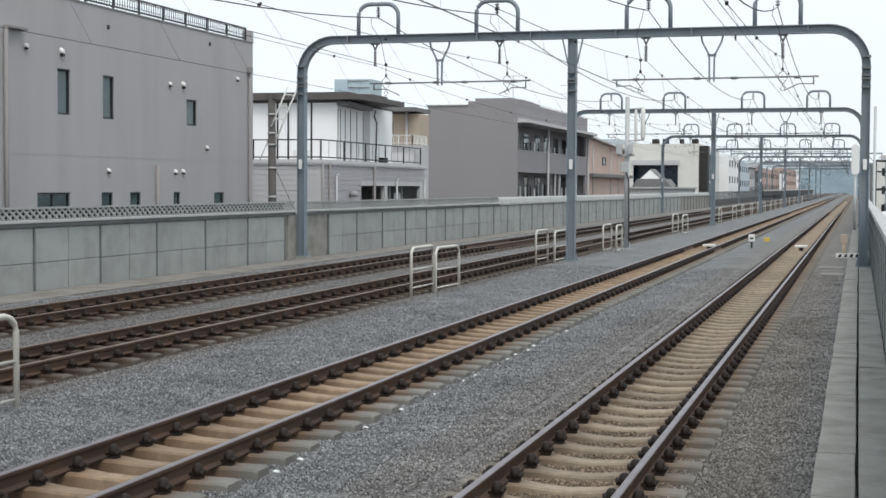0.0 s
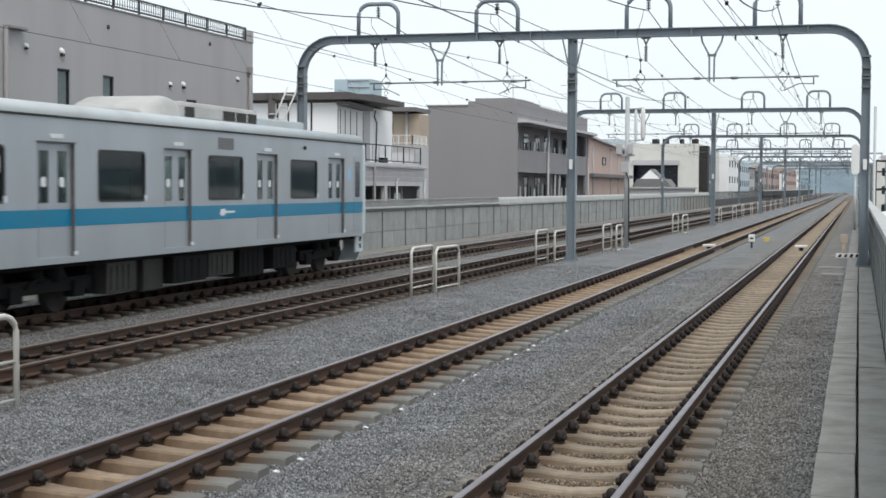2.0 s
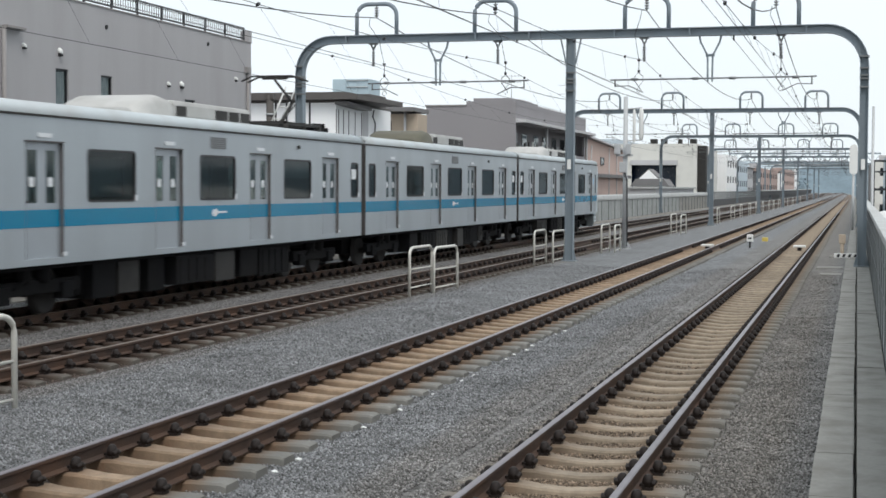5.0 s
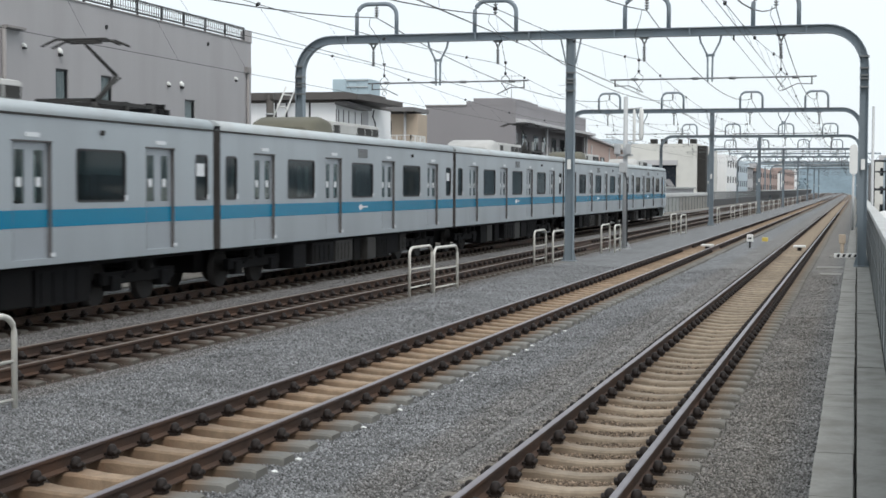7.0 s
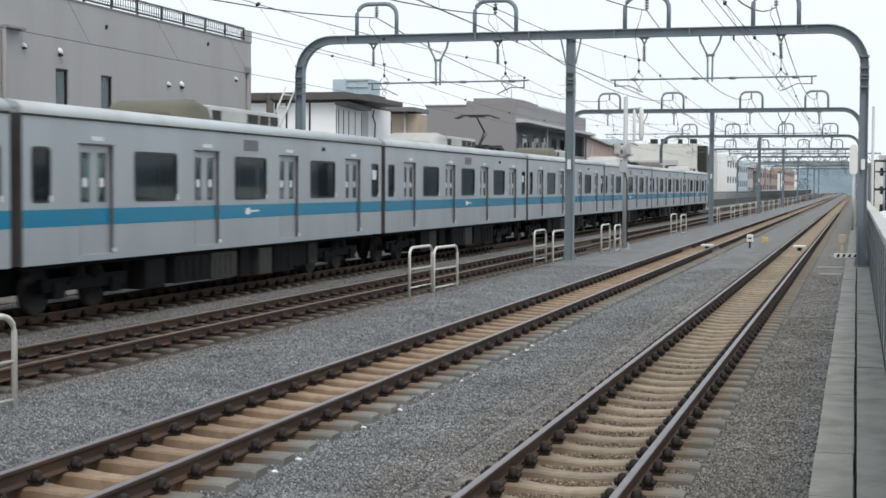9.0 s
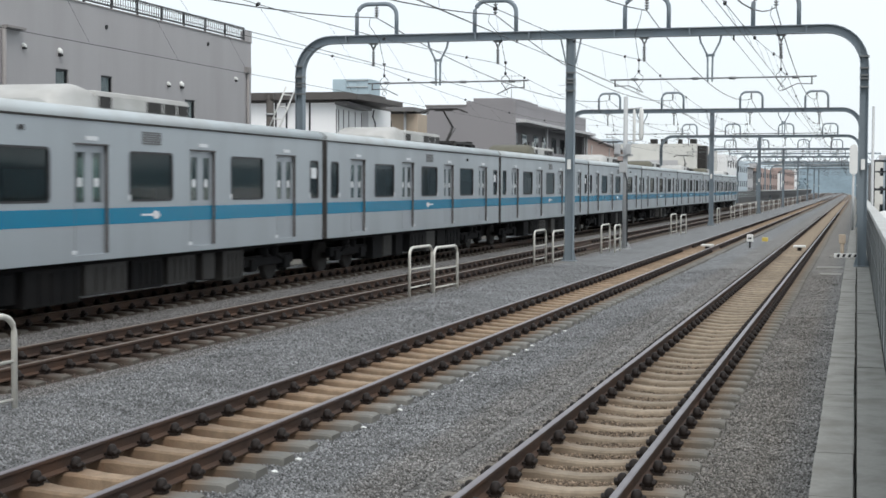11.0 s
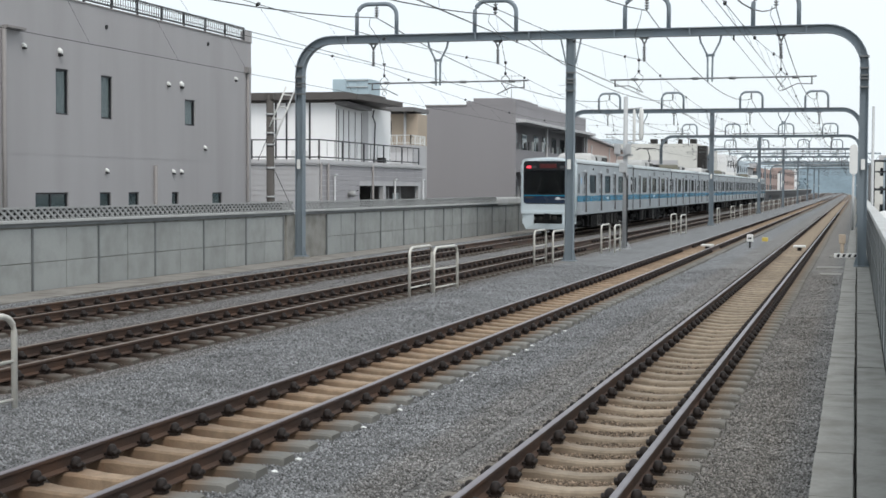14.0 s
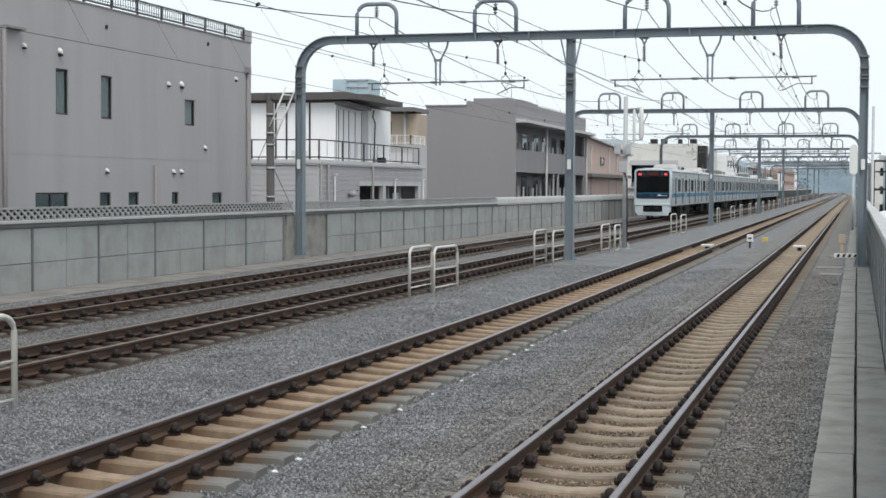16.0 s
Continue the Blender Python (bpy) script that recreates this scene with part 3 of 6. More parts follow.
def clip_mesh():
    """A spring clip with its bolt and shoulder."""
    bm = bmesh.new()
    box(bm, -0.04, 0.06, -0.05, 0.05, -0.168, -0.14)
    box(bm, -0.045, 0.05, -0.04, 0.04, -0.136, -0.115)
    tube(bm, [(0.02, 0, -0.14), (0.02, 0, -0.09), (0.02, 0, -0.055), (0.02, 0, -0.04)], [0.052, 0.05, 0.038, 0.018], 9)
    tube(bm, [(0.06, -0.055, -0.12), (0.075, 0, -0.1), (0.06, 0.055, -0.12)], 0.022, 6)
    me = bpy.data.meshes.new("rail_clip")
    bmesh.ops.recalc_face_normals(bm, faces=bm.faces)
    bm.to_mesh(me)
    bm.free()
    me.materials.append(M["clip"])
    return me


def tracks():
    looks = (("sleeper_near", "rail_top", 1.95, 0.035, 0.23, "light railway track with polished rails on sandy dusted sleepers", 9.0, 58),
             ("sleeper_mid", "rail_top", 2.0, 0.03, 0.27, "railway track with orange-dusted concrete sleepers", 9.0, 62),
             ("sleeper_far", "rail_top_dull", 2.0, 0.02, 0.24, "rust-brown railway track with dark sleepers", 16.0, 66),
             ("sleeper_far", "rail_top_dull", 2.0, 0.02, 0.24, "rust-brown railway track beside the noise wall", 22.0, 66))
    clip = clip_mesh()
    # flat whitish stones that lie at the sleeper ends
    fb = bmesh.new()
    bmesh.ops.create_icosphere(fb, subdivisions=1, radius=0.055)
    for v in fb.verts:
        v.co = Vector((v.co.x * 0.9 * random.uniform(0.6, 1.2), v.co.y * random.uniform(0.6, 1.2), -0.235 + v.co.z * 0.4))
    fleck = bpy.data.meshes.new("paint_fleck")
    fb.to_mesh(fleck)
    fb.free()
    fleck.materials.append(M["white"])
    for xc, (sm, top, length, dip, wide, label, y_lo, y_hi) in zip(TRACK_X, looks):
        track = empty("railway_track", (xc, 0, 0), label=label, category="railway track", group="parallel tracks")
        for s in (-1, 1):
            part("rail", rail_mesh(s * 0.566, top), ("rail_rust", top), track, "rusty rail with a polished running surface")
        me = sleeper_mesh("sleeper", sm, length, dip, wide)
        ys = [-29.75 + 0.65 * (i + 0.5) for i in range(700)]
        rest = []
        for y in ys:
            if y_lo <= y <= y_hi:
                one = again("sleeper", me, track, (0, y, 0))
                if sm == "sleeper_mid" and y < 26 and random.random() < 0.65:
                    again("paint_fleck", fleck, one, (1.06 + random.uniform(-0.03, 0.04), random.uniform(0.08, 0.16), 0))
                if y < 58:
                    for rx in (-0.566, 0.566):
                        for s in (-1, 1):
                            c = again("rail_clip", clip, one, (rx + s * 0.085, 0, 0))
                            c.rotation_euler = (0, 0, 0 if s > 0 else math.pi)
            elif y < 300:
                rest.append(y)
        co = np.array([v.co for v in me.vertices])
        faces = [tuple(f.vertices) for f in me.polygons]
        vs, fs, mats = [], [], []
        for y in rest:
            o = len(vs)
            vs += [(a + bend(y), b + y, c) for a, b, c in co]
            fs += [tuple(i + o for i in f) for f in faces]
            mats += [0] * len(faces)
            if y < 150:
                for rx in (-0.65, -0.48, 0.48, 0.65):
                    o = len(vs)
                    vs += [(rx + a + bend(y), y + b, c) for a in (-0.05, 0.05) for b in (-0.05, 0.05) for c in (-0.17, -0.06)]
                    fs += [tuple(i + o for i in f) for f in ((0, 1, 3, 2), (4, 6, 7, 5), (0, 4, 5, 1), (2, 3, 7, 6), (1, 5, 7, 3))]
                    mats += [1] * 5
        far = bpy.data.meshes.new("far_sleeper")
        far.from_pydata(vs, [], fs)
        far.materials.append(M[sm])
        far.materials.append(M["clip"])
        far.polygons.foreach_set("material_index", mats)
        ob = new("far_sleeper", far)
        ob.parent = track
        tagged(ob, kind="stuff")


# ---- walls beside the line ----
def side_walls():
    """The noise wall: precast panels between steel posts, a lattice top, then a solid rounded cap."""
    wall = empty("wall_west", (0, 0, 0), label="grey precast concrete noise wall with seams and steel posts", category="noise wall", kind="structure")
    X = -18.5
    bm = bmesh.new()
    box(bm, X - 0.2, X - 0.03, -30, 200, -0.5, 1.36)
    part("wall_core", bm, "concrete", wall)
    pm = bmesh.new()
    box(pm, -0.028, 0.0, -0.766, 0.766, 0, 0.798, 0.012)
    panel = part("wall_panel", pm, "panel", wall)
    panel.location = (X, 23.2, -0.34)
    first = True
    posts_y = [30.917 + 3.155 * i for i in range(-18, 6)] + [50.96 + 3.18 * i for i in range(48)]
    for py in posts_y:
        for half in (0.8, 2.36):
            for z in (-0.32, 0.492):
                y = py + half
                if 47.0 < y < 51.0 and py < 50 or py > 160:
                    continue
                if first:
                    panel.location, first = (X, y, z), False
                else:
                    again("wall_panel", panel.data, wall, (X + random.uniform(-0.008, 0.006), y, z))
    pm = bmesh.new()
    box(pm, -0.06, 0.03, -0.03, 0.03, -0.4, 1.3)
    post = part("wall_post", pm, "joint", wall)
    post.location = (X, posts_y[0], 0)
    for py in posts_y[1:]:
        again("wall_post", post.data, wall, (X, py, 0))
    bm = bmesh.new()
    box(bm, X - 0.28, X + 0.1, -30, 47.6, 1.42, 1.49, 0.012)
    box(bm, X - 0.28, X + 0.1, 48.5, 77.5, 1.42, 1.49, 0.012)
    part("top_rail", bm, "cap", wall, "grey metal rail along the wall's top")
    # dark strip that paints the shadow line below the top rail
    bm = bmesh.new()
    box(bm, X - 0.2, X + 0.045, -30, 47.6, 1.335, 1.415)
    box(bm, X - 0.2, X + 0.045, 48.5, 77.5, 1.335, 1.415)
    part("rail_shadow_strip", bm, "joint", wall, "dark strip for the shadow under the top rail")
    # plain pilaster by the portal's leg
    bm = bmesh.new()
    box(bm, X - 0.03, X + 0.035, 46.95, 47.5, -0.4, 1.33, 0.01)
    part("pilaster", bm, "concrete", wall)
    # diamond lattice along the near stretch, then on past the portal
    z0, z1 = 1.495, 1.765
    step, lean = 0.29, 0.46
    for y0, y1 in ((20.0, 47.6), (48.6, 77.4)):
        bm = bmesh.new()
        for i in range(int((y1 - y0) / step)):
            y = y0 + i * step
            bar(bm, [(X - 0.05, y, z0), (X - 0.05, y + lean, z1)], 0.02, 0.055, (1, 0, 0))
            bar(bm, [(X - 0.028, y + lean, z0), (X - 0.028, y, z1)], 0.02, 0.055, (1, 0, 0))
        box(bm, X - 0.07, X - 0.005, y0, y1, z1 - 0.02, z1 + 0.025)
        part("lattice", bm, "lattice", wall, "grey diamond lattice screen")
    # added dark sheet; it darkens what shows through the open lattice
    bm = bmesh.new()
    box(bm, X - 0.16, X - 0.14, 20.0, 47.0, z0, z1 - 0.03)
    part("lattice_dark_fill", bm, "dark", wall, "dark sheet added to darken the lattice holes")
    # solid caps farther on
    for a, b, z_lo, z_hi, m in ((77.5, 200, 1.335, 1.76, "cap"),):
        bm = bmesh.new()
        pr = [(X - 0.3, z_lo), (X + 0.05, z_lo), (X + 0.07, z_lo + 0.1), (X + 0.03, z_hi - 0.1), (X - 0.04, z_hi), (X - 0.3, z_hi)]
        extrude_y(bm, pr, a, b)
        part("wall_cap", bm, m, wall, "pale rounded metal wall cap")
    # the kerb in front of the wall
    bm = bmesh.new()
    for a, b in zip(cuts(-30, 300, 4), cuts(-30, 300, 4)[1:]):
        box(bm, -18.44, -17.15, a + 0.006, b - 0.006, -0.5, -0.17 + random.uniform(-0.006, 0.006))
    part("wall_kerb", bm, "kerb", wall, "concrete walkway strip along the wall")
    # plain far stretch, then a bar fence
    bm = bmesh.new()
    for a, b in zip(cuts(200, 880, 20), cuts(200, 880, 20)[1:]):
        o, q = bend(a), bend(b)
        vs = [bm.verts.new((x + oo, y, z)) for y, oo in ((a, o), (b, q)) for x, z in ((X, -0.5), (X, 0.75), (X - 0.2, 0.75), (X - 0.2, -0.5))]
        for i in range(4):
            bm.faces.new((vs[i], vs[(i + 1) % 4], vs[4 + (i + 1) % 4], vs[4 + i]))
    part("far_wall", bm, "platform_dark", wall)
    fence = empty("bar_fence", (X, 0, 0), label="grey steel bar fence on the low wall", category="fence")
    bm = bmesh.new()
    box(bm, -0.12, -0.06, 200, 300, 0.753, 0.81)
    box(bm, -0.12, -0.06, 200, 300, 1.75, 1.81)
    part("rail", bm, "joint", fence)
    pm = bmesh.new()
    box(pm, -0.11, -0.07, -0.03, 0.03, 0.75, 1.78)
    b0 = part("picket", pm, "joint", fence)
    b0.location = (0, 200.3, 0)
    for i in range(1, 140):
        again("picket", b0.data, fence, (0, 200.3 + 0.7 * i, 0))
    # dark far parapet beyond the fence
    bm = bmesh.new()
    for a, b in zip(cuts(300, 880, 20), cuts(300, 880, 20)[1:]):
        o, q = bend(a), bend(b)
        vs = [bm.verts.new((x + oo, y, z)) for y, oo in ((a, o), (b, q)) for x, z in ((X + 0.3, 0.753), (X + 0.3, 1.7), (X - 0.2, 1.7), (X - 0.2, 0.753))]
        for i in range(4):
            bm.faces.new((vs[i], vs[(i + 1) % 4], vs[4 + (i + 1) % 4], vs[4 + i]))
    part("far_parapet", bm, "platform_dark", wall, "dark grey parapet far along the line")
    bm = bmesh.new()
    for a, b in zip(cuts(300, 880, 20), cuts(300, 880, 20)[1:]):
        o, q = bend(a), bend(b)
        vs = [bm.verts.new((x + oo, y, z)) for y, oo in ((a, o), (b, q)) for x, z in ((X + 0.5, 1.703), (X + 0.5, 1.95), (X - 1.5, 1.95), (X - 1.5, 1.703))]
        for i in range(4):
            bm.faces.new((vs[i], vs[(i + 1) % 4], vs[4 + (i + 1) % 4], vs[4 + i]))
    part("parapet_cap", bm, "cap", wall, "pale cap on the far parapet")

    # the parapet and cable trough on the near side
    east = empty("wall_east", (0, 0, 0), label="grey panelled parapet with a pale cap", category="parapet", kind="structure")
    pm = bmesh.new()
    box(pm, 0, 0.12, -0.98, 0.98, -0.25, 1.5, 0.01)
    p0 = part("wall_panel", pm, "panel", east)
    p0.location = (0.42, 7.0, 0)
    for i in range(1, 150):
        again("wall_panel", p0.data, east, (0.42 + bend(7 + 2 * i), 7 + 2.0 * i, 0))
    bm = bmesh.new()
    box(bm, 0.38, 0.66, 6, 300, 1.503, 1.62, 0.02)
    part("wall_cap", bm, "cap", east)
    bm = bmesh.new()
    box(bm, 0.405, 0.419, 6, 306, 0.62, 0.66)
    box(bm, 0.405, 0.419, 6, 306, 1.12, 1.16)
    part("rail_strip", bm, "joint", east)
    bm = bmesh.new()
    for s in range(146):
        box(bm, 0.406, 0.4185, 7.9 + 2 * s, 8.06 + 2 * s, -0.2, 1.5)
    part("panel_joint", bm, "joint", east)
    trough = empty("cable_trough", (0, 0, 0), label="row of worn concrete cable-trough covers", category="cable trough", kind="structure")
    pm = bmesh.new()
    box(pm, -0.335, 0.005, -0.495, 0.495, -0.4, -0.1, 0.008)
    t0 = part("trough_cover", pm, "concrete", trough)
    t0.location = (0, 7.5, 0)
    for i in range(1, 60):
        again("trough_cover", t0.data, trough, (random.uniform(-0.006, 0.006), 7.5 + i, random.uniform(-0.004, 0.003)))
    bm = bmesh.new()
    box(bm, -0.335, 0.005, 67.1, 330, -0.4, -0.1)
    part("far_cover", bm, "concrete", trough)
    bm = bmesh.new()
    for a, b in zip(cuts(6, 330, 3), cuts(6, 330, 3)[1:]):
        box(bm, 0.035, 0.395, a + 0.004, b - 0.004, -0.4, -0.115 + random.uniform(-0.008, 0.008))
    part("walkway_slab", bm, "concrete", trough)
    # striped foot board and slabs by the portal's leg
    for y, x0, x1, z in ((56.5, -0.95, -0.36, -0.17), (48.3, -1.2, -0.4, -0.17), (44.6, -1.0, -0.4, -0.18)):
        bm = bmesh.new()
        box(bm, x0, x1, y, y + 0.9, -0.35, z, 0.01)
        tagged(part("concrete_slab", bm, "concrete"), "flat concrete slab in the ballast", "slab")


# ---- portals that carry the overhead line ----
PORTAL_Y = [48.0, 97.0, 145.4, 193.5, 241.5, 289.5, 337.5, 386.0]
HOOP_X = (-2.53, -6.57, -11.55, -15.65)
CARRIER_X = (-2.36, -6.64, -11.457, -15.76)
LOOP_X = (-2.355, -6.81, -11.2, -15.38)


def arch(x0, x1, z_leg, z_top, r, step=8):
    pts = [(x0, z_leg), (x0, z_top - r)]
    for i in range(1, step + 1):
        a = math.pi - i * math.pi / 2 / step
        pts.append((x0 + r + r * math.cos(a), z_top - r + r * math.sin(a)))
    for i in range(0, step + 1):
        a = math.pi / 2 - i * math.pi / 2 / step
        pts.append((x1 - r + r * math.cos(a), z_top - r + r * math.sin(a)))
    return pts + [(x1, z_leg)]


def portal():
    top = empty("overhead_portal", (0, 0, 0), label="blue-grey steel portal frame over the four tracks", category="overhead portal", group="overhead portals")
    bm = bmesh.new()
    pts = arch(-18.38, 0.165, -0.1, 7.26, 1.14)
    P3 = [(x, 0, z) for x, z in pts]
    w, d = 0.3, 0.245
    bar(bm, P3, 0.02, d, (0, 1, 0))
    for s in (-1, 1):
        q = []
        for i, (x, z) in enumerate(pts):
            a, b = Vector(pts[max(i - 1, 0)]), Vector(pts[min(i + 1, len(pts) - 1)])
            t = (b - a).normalized()
            q.append((x + s * t.y * d / 2, 0, z - s * t.x * d / 2))
        bar(bm, q, w, 0.024, (0, 1, 0))
    part("arch_frame", bm, "portal", top)
    bm = bmesh.new()
    bar(bm, [(-9.02, 0, -0.1), (-9.02, 0, 7.12)], 0.02, 0.24, (0, 1, 0))
    leg = part("middle_leg", bm, "portal", top)
    for s in (-1, 1):
        bm = bmesh.new()
        box(bm, -9.02 + s * 0.124 - 0.012, -9.02 + s * 0.124 + 0.012, -0.14, 0.14, -0.1, 7.12)
        part("flange", bm, "portal", leg)
        bm = bmesh.new()
        bar(bm, [(-9.02 + s * 0.15, 0, 6.3), (-9.02 + s * 0.33, 0, 7.11)], 0.12, 0.03, (0, 1, 0))
        part("haunch", bm, "portal", leg)
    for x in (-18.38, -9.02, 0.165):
        bm = bmesh.new()
        box(bm, x - 0.28, x + 0.26, -0.3, 0.3, -0.4, -0.1, 0.02)
        part("footing", bm, "concrete", top)
        bm = bmesh.new()
        box(bm, x - 0.24, x + 0.24, -0.24, 0.24, -0.098, -0.07)
        for sx in (-1, 1):
            vs = [bm.verts.new((x + sx * a, y, z)) for y in (-0.012, 0.012) for a, z in ((0.14, -0.07), (0.235, -0.07), (0.14, 0.3))]
            bm.faces.new(vs[:3])
            bm.faces.new(vs[3:][::-1])
            for i in range(3):
                bm.faces.new((vs[i], vs[(i + 1) % 3], vs[3 + (i + 1) % 3], vs[3 + i]))
        part("base_plate", bm, "portal", top)
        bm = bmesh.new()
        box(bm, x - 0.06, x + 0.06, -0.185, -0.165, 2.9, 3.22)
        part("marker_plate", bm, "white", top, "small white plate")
        # straps round the leg
        for z in (5.42, 5.68, 5.78, 6.36, 6.0):
            if x == -9.02 and 6.0 < z:
                continue
            bm = bmesh.new()
            box(bm, x - 0.142, x + 0.142, -0.156, 0.156, z, z + 0.05)
            part("strap", bm, "joint", top)
    # splice plates on the beam
    for x in (-16.7, -12.2, -7.6, -1.6, -10.4, -5.2):
        bm = bmesh.new()
        box(bm, x - 0.02, x + 0.02, -0.155, 0.155, 7.145, 7.375)
        part("stiffener", bm, "portal", top)
    for hx in HOOP_X:
        bm = bmesh.new()
        tube(bm, [(x, 0, z) for x, z in arch(hx - 0.7, hx + 0.7, 7.38, 8.43, 0.4, 6)], 0.07, 8)
        part("feeder_hoop", bm, "portal", top)
        bm = bmesh.new()
        tube(bm, [(hx, 0, 8.4), (hx, 0, 7.97)], 0.02, 6)
        for i in range(4):
            tube(bm, [(hx, 0, 8.31 - i * 0.085), (hx, 0, 8.27 - i * 0.085)], [0.085, 0.05], 8)
        part("insulator", bm, "joint", top)
    for ix in CARRIER_X:
        bm = bmesh.new()
        box(bm, ix - 0.15, ix + 0.15, -0.06, 0.06, 7.07, 7.125)
        tube(bm, [(ix - 0.08, 0, 7.07), (ix, 0, 6.9)], 0.03, 6)
        tube(bm, [(ix + 0.08, 0, 7.07), (ix, 0, 6.9)], 0.03, 6)
        tube(bm, [(ix, 0, 6.9), (ix, 0, 6.38)], 0.03, 6)
        for i in range(5):
            tube(bm, [(ix, 0, 6.82 - i * 0.085), (ix, 0, 6.775 - i * 0.085)], [0.065, 0.04], 8)
        tube(bm, [(ix, -0.07, 6.39), (ix, 0.07, 6.39)], 0.045, 6)
        part("hanger", bm, "joint", top)
    for cx, x0, x1 in ((-4.55, -7.72, -1.26), (-13.5, -15.95, -10.42)):
        bm = bmesh.new()
        for s in (-1, 1):
            bar(bm, [(cx + s * 0.34, 0, 7.12), (cx + s * 0.3, 0, 6.93), (cx + s * 0.08, 0, 6.5), (cx + s * 0.07, 0, 5.68)], 0.06, 0.055, (0, 1, 0))
        box(bm, cx - 0.14, cx + 0.14, -0.03, 0.03, 6.47, 6.55)
        part("drop_bracket", bm, "portal", top)
        bm = bmesh.new()
        tube(bm, [(x0, 0, 5.77), (x1, 0, 5.8)], 0.028, 6)
        for k in (0.12, 0.42, 0.6, 0.9):
            x = x0 + (x1 - x0) * k
            tube(bm, [(x - 0.1, 0, 5.782), (x + 0.1, 0, 5.782)], 0.05, 6)
        for e, s in ((x0, 1), (x1, -1)):
            tube(bm, [(e + s * 0.15, 0, 5.78), (e + s * 0.15, 0, 5.55)], 0.025, 6)
            tube(bm, [(e + s * 0.15, 0, 5.57), (e + s * 0.6, 0, 5.58), (e + s * 1.05, 0, 5.37)], 0.018, 6)
        part("steady_bar", bm, "joint", top)
    # loops that tie the carrier to the bar, and jumpers from the feeders
    for ix, c, hx in zip(CARRIER_X, LOOP_X, HOOP_X):
        bm = bmesh.new()
        tube(bm, [(c, 0.02, 6.4), (c, 0.02, 6.0), (c - 0.13, 0.02, 5.88), (c - 0.14, 0.02, 5.74), (c, 0.02, 5.56), (c + 0.08, 0.02, 5.42), (c, 0.02, 5.36), (c - 0.08, 0.02, 5.42), (c, 0.02, 5.56), (c + 0.14, 0.02, 5.74), (c + 0.13, 0.02, 5.88), (c, 0.02, 6.0)], 0.012, 5)
        part("tie_loop", bm, "wire", top)
        bm = bmesh.new()
        tube(bm, [(hx - 0.1, -0.4, 7.96), (hx - 0.16, -0.3, 7.7), (c - 0.1, -0.24, 7.2), (c - 0.04, -0.1, 6.7), (c, 0.0, 6.42)], 0.01, 5)
        part("jumper_wire", bm, "wire", top)
        bm = bmesh.new()
        tube(bm, [(c, 0, 6.44), (c, 0, 6.36)], 0.05, 7)
        part("bead", bm, "wire", top)
        bm = bmesh.new()
        tube(bm, [(c, 0.02, 6.0), (c, 0.02, 6.08)], 0.04, 7)
        part("bead", bm, "wire", top)
    return top


def portals():
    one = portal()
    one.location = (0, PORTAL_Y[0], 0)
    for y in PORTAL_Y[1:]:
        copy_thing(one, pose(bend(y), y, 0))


def sagging(a, b, sag, k=10):
    a, b = Vector(a), Vector(b)
    return [a.lerp(b, i / k) - Vector((0, 0, 4 * sag * (i / k) * (1 - i / k))) for i in range(k + 1)]


def overhead_lines():
    """Feeders on the hoops; a carrier wire, contact wire and droppers over every track; two guard wires under the beams."""
    stops = [-1.0] + PORTAL_Y
    for hx, first in zip(HOOP_X, (1.9, 1.15, 1.25, 1.27)):
        bm = bmesh.new()
        run = []
        for j, (a, b) in enumerate(zip(stops, stops[1:])):
            run += sagging((hx + bend(a), a, 7.97), (hx + bend(b), b, 7.97), 0.92 if j else first, 14)[bool(run):]
        tube(bm, run, 0.017, 5)
        tagged(part("feeder_cable", bm, "wire"), "dark sagging feeder cable on the portal hoops", "cable", "feeder cables")
    for ix, lx, first in zip(CARRIER_X, LOOP_X, (0.74, 0.72, 0.5, 0.1)):
        line = empty("contact_line", (0, 0, 0), label="thin overhead contact line with carrier wire and droppers", category="overhead wire", group="contact lines")
        car, con, drop = bmesh.new(), bmesh.new(), bmesh.new()
        run_a, run_b = [], []
        for j, (a, b) in enumerate(zip(stops, stops[1:])):
            A, B = Vector((ix + bend(a), a, 6.38)), Vector((ix + bend(b), b, 6.38))
            up = sagging(A, B, 0.6 if j else first, 12)
            run_a += up[bool(run_a):]
            s = 0.2 if j % 2 else 0.0
            C, D = Vector((lx + 0.12 + s + bend(a), a, 5.19)), Vector((lx + 0.32 - s + bend(b), b, 5.19))
            run_b += [C, D][bool(run_b):]
            for i in range(1, 12):
                q = up[i]
                tube(drop, [q, C.lerp(D, i / 12)], 0.0028, 4)
                if i % 2:
                    tube(drop, [q - Vector((0, 0.05, 0.02)), q + Vector((0, 0.05, 0.02))], 0.035, 6)
        tube(car, run_a, 0.008, 5)
        tube(con, run_b, 0.007, 5)
        part("carrier_wire", car, "wire", line)
        part("contact_wire", con, "wire", line)
        tagged(part("dropper", drop, "wire", line), kind="stuff")
    for gx, z in ((-3.82, 6.99), (-10.82, 7.06)):
        bm = bmesh.new()
        tube(bm, [Vector((gx + bend(y), y, z)) for y in stops], 0.009, 5)
        for y in PORTAL_Y:
            tube(bm, [(gx + bend(y), y, z - 0.03), (gx + bend(y), y, 7.13)], 0.03, 6)
        tagged(part("guard_wire", bm, "wire"), "thin straight guard wire under the portal beams", "cable", "guard wires")


ground_sheet()
ballast_bed()
loose_stones()
side_walls()
tracks()
portals()
overhead_lines()


# ---- houses along the line ----
GROUND = -6.2


